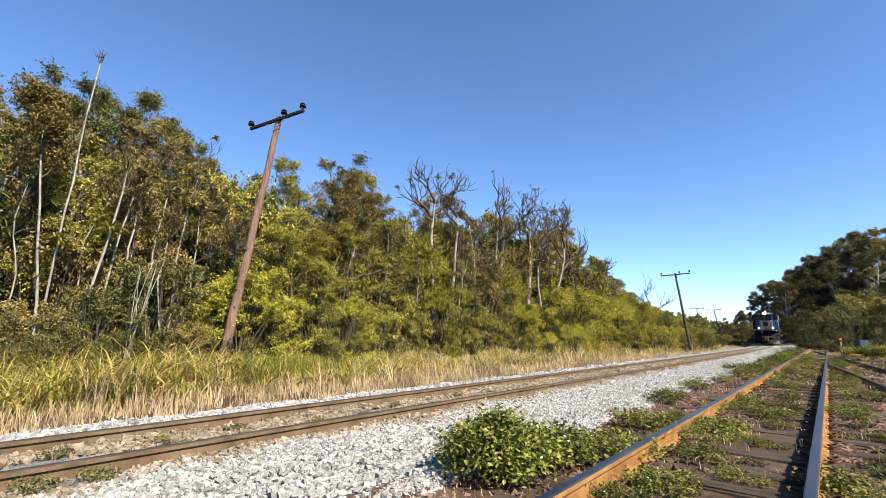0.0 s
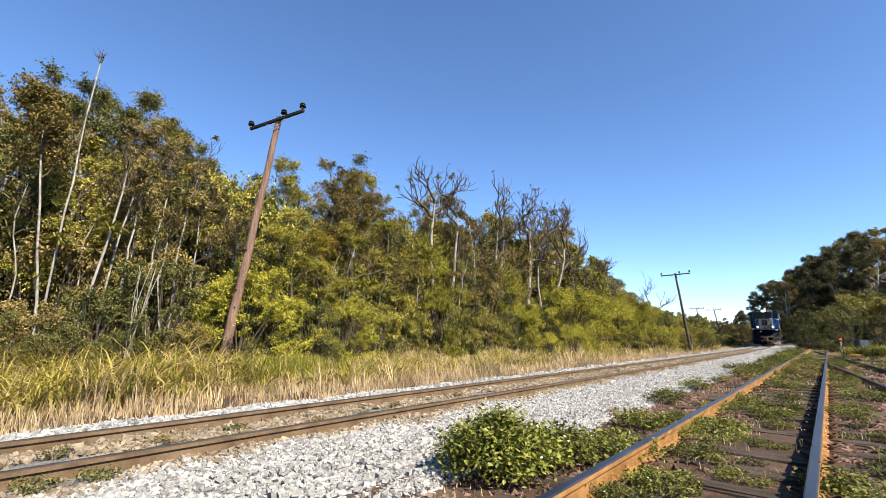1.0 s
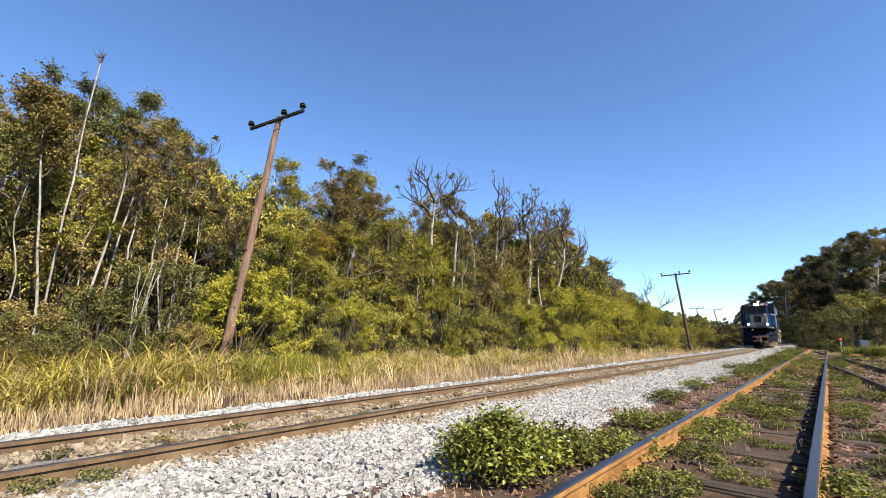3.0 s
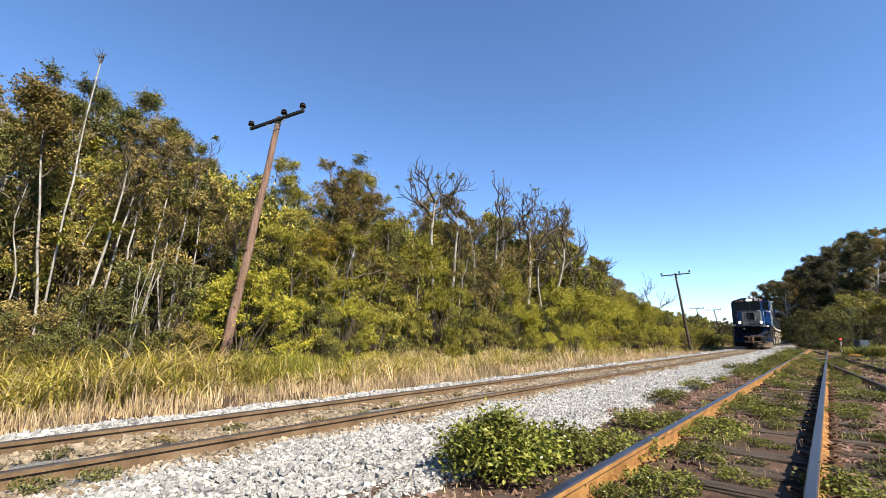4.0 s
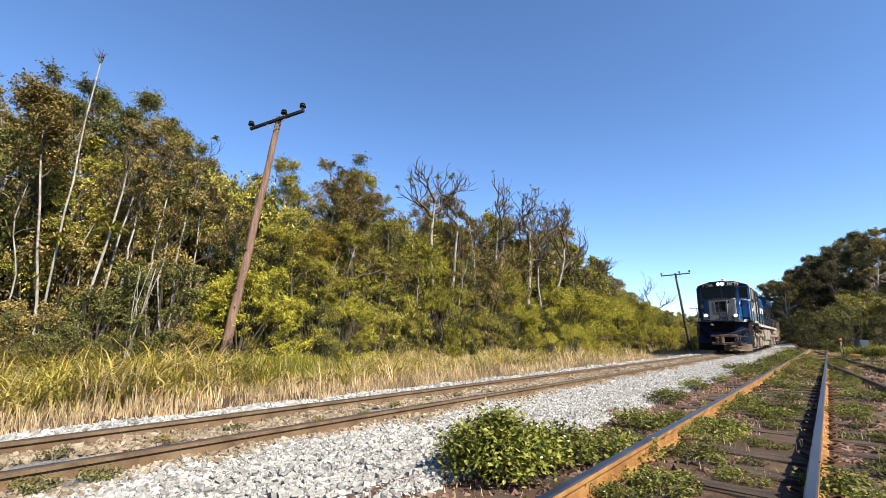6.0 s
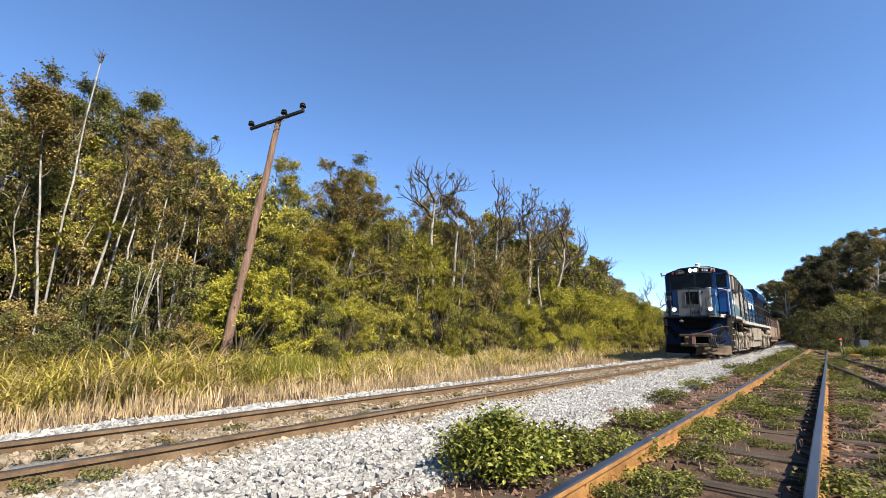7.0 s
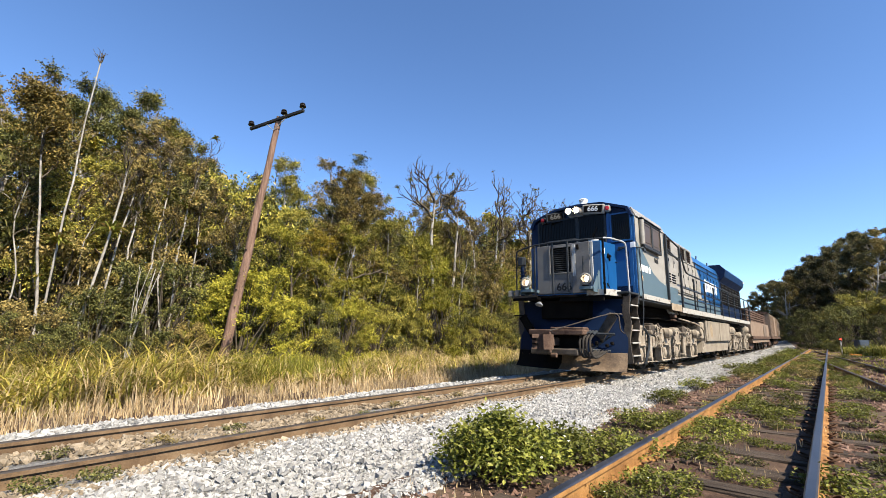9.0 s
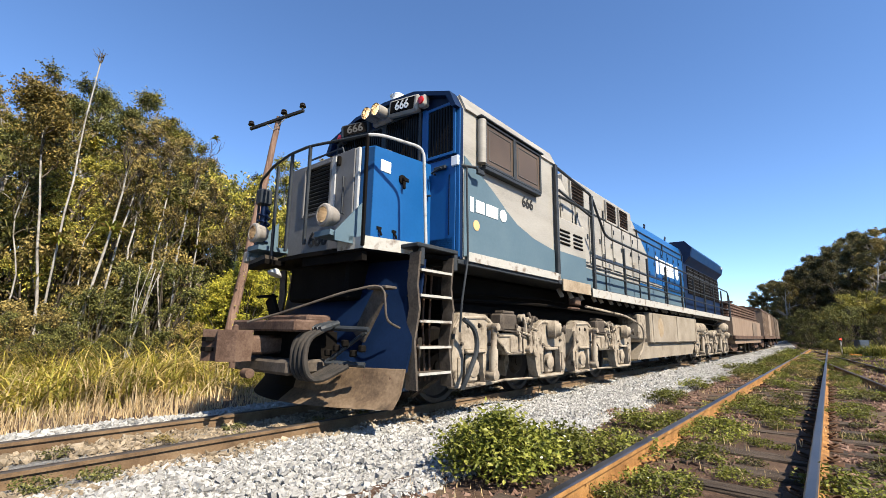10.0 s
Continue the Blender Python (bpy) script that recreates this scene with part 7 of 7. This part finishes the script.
    across(g, [(v * 1.01, w + (0.015 if w > 3.6 else -0.01)) for v, w in wing], 14.75, 14.93)
    part("wing_end", g, DEEP_BLUE, lo, "dark wing end frame")
    for i in range(6):
        sc = part("radiator_screen", Geo().span(U(15.1 + i * 1.0, 1.085, 2.45), U(16.0 + i * 1.0, 1.11, 3.44), 0.006), GRIME_SHADE, lo, "dark radiator screen")
        for k in range(7):
            part("bar", Geo().span(U(15.12 + i * 1.0, 1.11, 2.55 + k * 0.125), U(15.98 + i * 1.0, 1.12, 2.575 + k * 0.125)), STEEL, sc)
    part("wing_lamp", Geo().box(U(20.6, 1.37, 3.95), (0.12, 0.05, 0.1), None, 0.01), CHALK, lo)
    part("exhaust", Geo().span(U(10.2, -0.3, 4.1), U(11.0, 0.3, 4.24), 0.03), GRIME_SHADE, lo)
    # side handrails
    for s in (1, -1):
        v = 1.45 * s
        part("handrail_post", Geo().box(U(4.12, v, 2.8), (0.08, 0.06, 2.06), None, 0.008), STEEL, lo, "tall dark handrail post")
        part("handrail_post", Geo().box(U(5.66, v, 2.72), (0.07, 0.06, 1.86), None, 0.008), STEEL, lo, "tall dark handrail post")
        handrail(lo, rounded([U(4.1, v, 3.8), U(5.66, v, 3.66), U(6.3, v, 2.98), U(6.6, v, 2.94), U(20.9, v, 2.92), U(21.25, v, 2.7), U(21.25, v, 1.8)], 0.12), 0.026, STEEL, "dark handrail")
        for w, a in ((3.3, 4.24), (2.42, 5.6), (2.12, 5.6)):
            handrail(lo, [U(a, v, w), U(5.6 if a < 5 else 21.2, v, w)], 0.02, STEEL)
        handrail(lo, [U(4.24, v, 3.4), U(5.6, v, 3.22)], 0.024, STEEL)
        for i in range(9):
            part("handrail_post", Geo().box(U(7.4 + i * 1.7, v, 2.3), (0.05, 0.05, 1.1), None, 0.006), STEEL, lo)
    for v in (-1.0, 0.0, 1.0):
        part("handrail_post", Geo().box(U(21.35, v, 2.3), (0.05, 0.05, 1.0), None, 0.006), STEEL, lo)
    # fuel tank and gear hung under the frame
    g = Geo().span(U(9.4, -1.3, 0.76), U(14.6, 1.36, 1.53), 0.03)
    part("fuel_tank", g, TANK, lo, "dusty cream fuel tank side")
    g = Geo()
    panel(g, [(9.1, 0.78), (8.75, 0.38), (14.2, 0.38), (14.8, 0.78)], -1.2, 1.25)
    part("fuel_tank_bottom", g, TANK, lo, "dusty tan tank bottom")
    for u in (9.6, 12.0, 14.4):
        part("tank_strap", Geo().span(U(u - 0.03, 1.36, 0.77), U(u + 0.03, 1.375, 1.52), 0.004), TANK, lo)
    part("tank_rust", Geo().turned(U(10.3, 1.361, 1.16), (0, -1, 0), [(0, 0.26), (0.003, 0.2), (0.004, 0)], 18), RUST_WASH, lo, "brown rust stain")
    part("battery_box", Geo().span(U(8.6, 0.9, 0.85), U(9.15, 1.32, 1.45), 0.03), CREAM, lo)
    part("air_reservoir", Geo().turned(U(14.7, 1.15, 1.25), (1, 0, 0), [(0, 0), (0.02, 0.12), (0.1, 0.19), (1.6, 0.19), (1.68, 0.12), (1.7, 0)], 14), CREAM, lo, "cream round air reservoir", True)
    part("air_reservoir", Geo().turned(U(19.6, 1.2, 1.35), (1, 0, 0), [(0, 0), (0.02, 0.14), (0.1, 0.22), (1.0, 0.22), (1.08, 0.14), (1.1, 0)], 14), CREAM, lo, "cream round air reservoir", True)
    rng = random.Random(77)
    for i in range(34):
        u = 4.3 + i * 0.48 + rng.uniform(-0.1, 0.1)
        part("pipe_bracket", Geo().prism([U(u, 1.28, 1.7), U(u + 0.14, 1.28, 1.6), U(u + 0.03, 1.34, 1.56)], (0.03, -0.06, 0.02)), CREAM, lo)
    for w, v, r in ((1.5, 1.2, 0.018), (1.4, 1.22, 0.024)):
        part("air_pipe", Geo().tube([U(1.9, v - 0.3, w - 0.02), U(4.2, v - 0.1, w + 0.03), U(5.2, v, w), U(8.5, v + 0.02, w - 0.06), U(9.3, v, w), U(15, v, w + 0.02), U(20.5, v, w)], r, 6), GRIME_SHADE, lo, "", True)
    part("sand_hose", Geo().tube(rounded([U(5.4, 1.36, 1.46), U(7.4, 1.42, 1.36), U(8.5, 1.45, 1.15), U(8.55, 1.42, 0.7), U(8.2, 1.36, 0.4)], 0.3), 0.024, 8), CREAM, lo, "bent dusty hose", True)
    part("sand_hose", Geo().tube(rounded([U(1.52, 1.48, 1.1), U(1.72, 1.5, 1.0), U(1.78, 1.5, 0.75), U(1.58, 1.48, 0.42), U(1.55, 1.44, 0.3)], 0.15), 0.03, 8), STEEL, lo, "bent dark hose", True)
    part("junction_box", Geo().box(U(5.1, 1.28, 1.54), (0.22, 0.16, 0.16), None, 0.02).box(U(5.0, 1.3, 1.4), (0.36, 0.1, 0.05), None, 0.02), BROWN_IRON, lo)
    wheels = []
    for uc, seed in ((3.13, 9), (6.55, 10), (16.2, 11), (19.6, 12)):
        wheels += make_bogie(lo, uc, seed)
    for uc in (4.85, 17.9):
        part("span_bolster", Geo().span(U(uc - 3.0, -0.9, 1.12), U(uc + 3.0, 0.9, 1.4), 0.06), GRIME_SHADE, lo, "black span bolster")
    return lo, wheels


def make_wagon(length, height, mat, label, boards):
    """A freight wagon with ribbed sides on two two-axle bogies; u runs back from its front end."""
    wg = thing("freight_wagon", label, "freight wagon", "wagons of the train")
    g = Geo()
    if boards:
        panel(g, [(0.5, 1.0), (0.9, 0.62), (length - 0.9, 0.62), (length - 0.5, 1.0), (length - 0.5, height - 0.75), (0.5, height - 0.75)], -1.3, 1.3)
        part("body", g, mat, wg, "tan plain wagon side")
        for k in range(5):
            w0 = height - 0.73 + 0.15 * k
            part("board", Geo().span(U(0.55 + 0.1 * (k % 2), -1.15, w0), U(length - 0.6 - 0.15 * (k % 3), 1.15, w0 + 0.11), 0.012), BROWN_IRON, wg, "stacked brown boards")
        for u in (2.0, length / 2, length - 2.0):
            part("batten", Geo().span(U(u, -1.2, height), U(u + 0.14, 1.2, height + 0.1), 0.01), BROWN_IRON, wg)
        part("side_door", Geo().span(U(length * 0.62, 1.3, 0.85), U(length * 0.78, 1.33, height - 0.82), 0.008), WAGON, wg)
    else:
        across(g, [(-1.3, 1.0), (1.3, 1.0), (1.32, height), (-1.32, height)], 0.5, length - 0.5)
        part("body", g, mat, wg)
        g = Geo()
        across(g, [(-1.36, height), (1.36, height), (1.2, height + 0.18), (0, height + 0.32), (-1.2, height + 0.18)], 0.45, length - 0.45)
        part("roof", g, BROWN_IRON, wg, "dusty ridged roof")
        n = int(length / 0.95)
        for i in range(n + 1):
            u = 0.55 + (length - 1.1) * i / n
            for s in (-1, 1):
                part("rib", Geo().box(U(u, 1.34 * s, (1.0 + height) / 2), (0.09, 0.07, height - 1.0), None, 0.012), mat, wg)
        part("door", Geo().span(U(length * 0.4, 1.36, 1.08), U(length * 0.6, 1.42, height - 0.1), 0.01), mat, wg)
    for s in (-1, 1):
        part("sill", Geo().span(U(0.3, 1.3 * s, 0.84), U(length - 0.3, 1.4 * s, 1.02), 0.01), BROWN_IRON, wg)
    for i in range(5 if not boards else 0):
        part("rung", Geo().tube([U(0.7, 1.42, 1.1 + i * 0.3), U(1.1, 1.42, 1.1 + i * 0.3)], 0.014, 5), STEEL, wg)
    part("coupler", Geo().box(U(0.0, 0, 0.78), (1.0, 0.2, 0.22), None, 0.03), BROWN_IRON, wg)
    wheels = []
    for uc in (2.0, length - 2.0):
        b = new("bogie")
        b.parent = wg
        b.matrix_basis = Matrix.Translation((uc, 0, 0))
        for s in (-1, 1):
            g = Geo()
            panel(g, [(-1.2, 0.62), (-0.5, 0.78), (0.5, 0.78), (1.2, 0.62), (1.2, 0.4), (0.8, 0.36), (0.45, 0.25), (-0.45, 0.25), (-0.8, 0.36), (-1.2, 0.4)], 0.98 * s, 1.1 * s)
            part("side_frame", g, BROWN_IRON, b)
        part("bolster", Geo().box((0, 0, 0.7), (0.5, 2.0, 0.28), None, 0.03), GRIME_SHADE, b)
        for a in (-0.85, 0.85):
            g = Geo().turned((0, -0.62, 0), (0, 1, 0), [(0, 0.07), (1.24, 0.07)], 8)
            for y, d in ((0.47, 1), (-0.47, -1)):
                g.turned((0, y, 0), (0, d, 0), [(0, 0.0), (0.0, 0.445), (0.03, 0.445), (0.04, 0.425), (0.135, 0.415), (0.135, 0.0)], 16)
            ax = part("wheelset", g, WHEEL, b, "", True, at=Matrix.Translation((a, 0, 0.42)))
            wheels.append((ax, a))
    return wg, wheels


loco, loco_wheels = make_loco()
wagons = []
for gap, length, height, mat, label, low in ((22.2, 13.4, 2.65, WAGON_LIGHT, "tan freight wagon loaded with stacked brown boards", True), (36.3, 12.6, 2.85, WAGON_LIGHT, "tan ribbed freight wagon with a ridged roof", False), (49.6, 12.6, 2.85, WAGON, "brown ribbed freight wagon with a ridged roof", False)):
    wagons.append((gap, length, *make_wagon(length, height, mat, label, low)))

TRAIN_S = ((0.0, 67.0), (2.5, 50.1), (4.0, 39.4), (5.0, 31.8), (5.5, 28.15), (7.0, 17.0), (8.0, 10.07), (8.5, 6.68), (9.0, 3.24), (9.5, -0.26), (10.0, -3.64))
KEY_T, KEY_S = (np.array(c) for c in zip(*TRAIN_S))
KEY_V = np.gradient(KEY_S, KEY_T)


def train_s(t):
    """Where the locomotive's front lamps are along the main line: a smooth run through the known places."""
    i = min(max(int(np.searchsorted(KEY_T, t)) - 1, 0), len(KEY_T) - 2)
    h = KEY_T[i + 1] - KEY_T[i]
    f = (t - KEY_T[i]) / h
    a, b = KEY_S[i], KEY_S[i + 1]
    return float(a * (1 + 2 * f) * (1 - f) ** 2 + b * f * f * (3 - 2 * f) + h * (KEY_V[i] * f * (1 - f) ** 2 - KEY_V[i + 1] * f * f * (1 - f)))


def rail_pose(s, a, b):
    """Pose of a vehicle whose front is s along the main line and whose bogies run a and b behind it."""
    p, q = P(s + a, 0), P(s + b, 0)
    d = (q - p).normalized()
    return Matrix.Translation(p - d * a) @ Matrix.Rotation(math.atan2(d.y, d.x), 4, "Z")


def motions():
    steps = [i / 10 for i in range(101)]
    walk(loco, [(t, rail_pose(train_s(t), 4.6, 17.9)) for t in steps[::2]])
    for ax, a in loco_wheels:
        walk(ax, [(t, Matrix.Translation((a, 0, 0.485)) @ Matrix.Rotation((train_s(t) - train_s(0)) / 0.485, 4, "Y")) for t in steps])
    for gap, length, wg, wheels in wagons:
        walk(wg, [(t, rail_pose(train_s(t) + gap, 2.0, length - 2.0)) for t in steps[::2]])
        for ax, a in wheels:
            walk(ax, [(t, Matrix.Translation((a, 0, 0.42)) @ Matrix.Rotation((train_s(t) - train_s(0)) / 0.485, 4, "Y")) for t in steps])


motions()
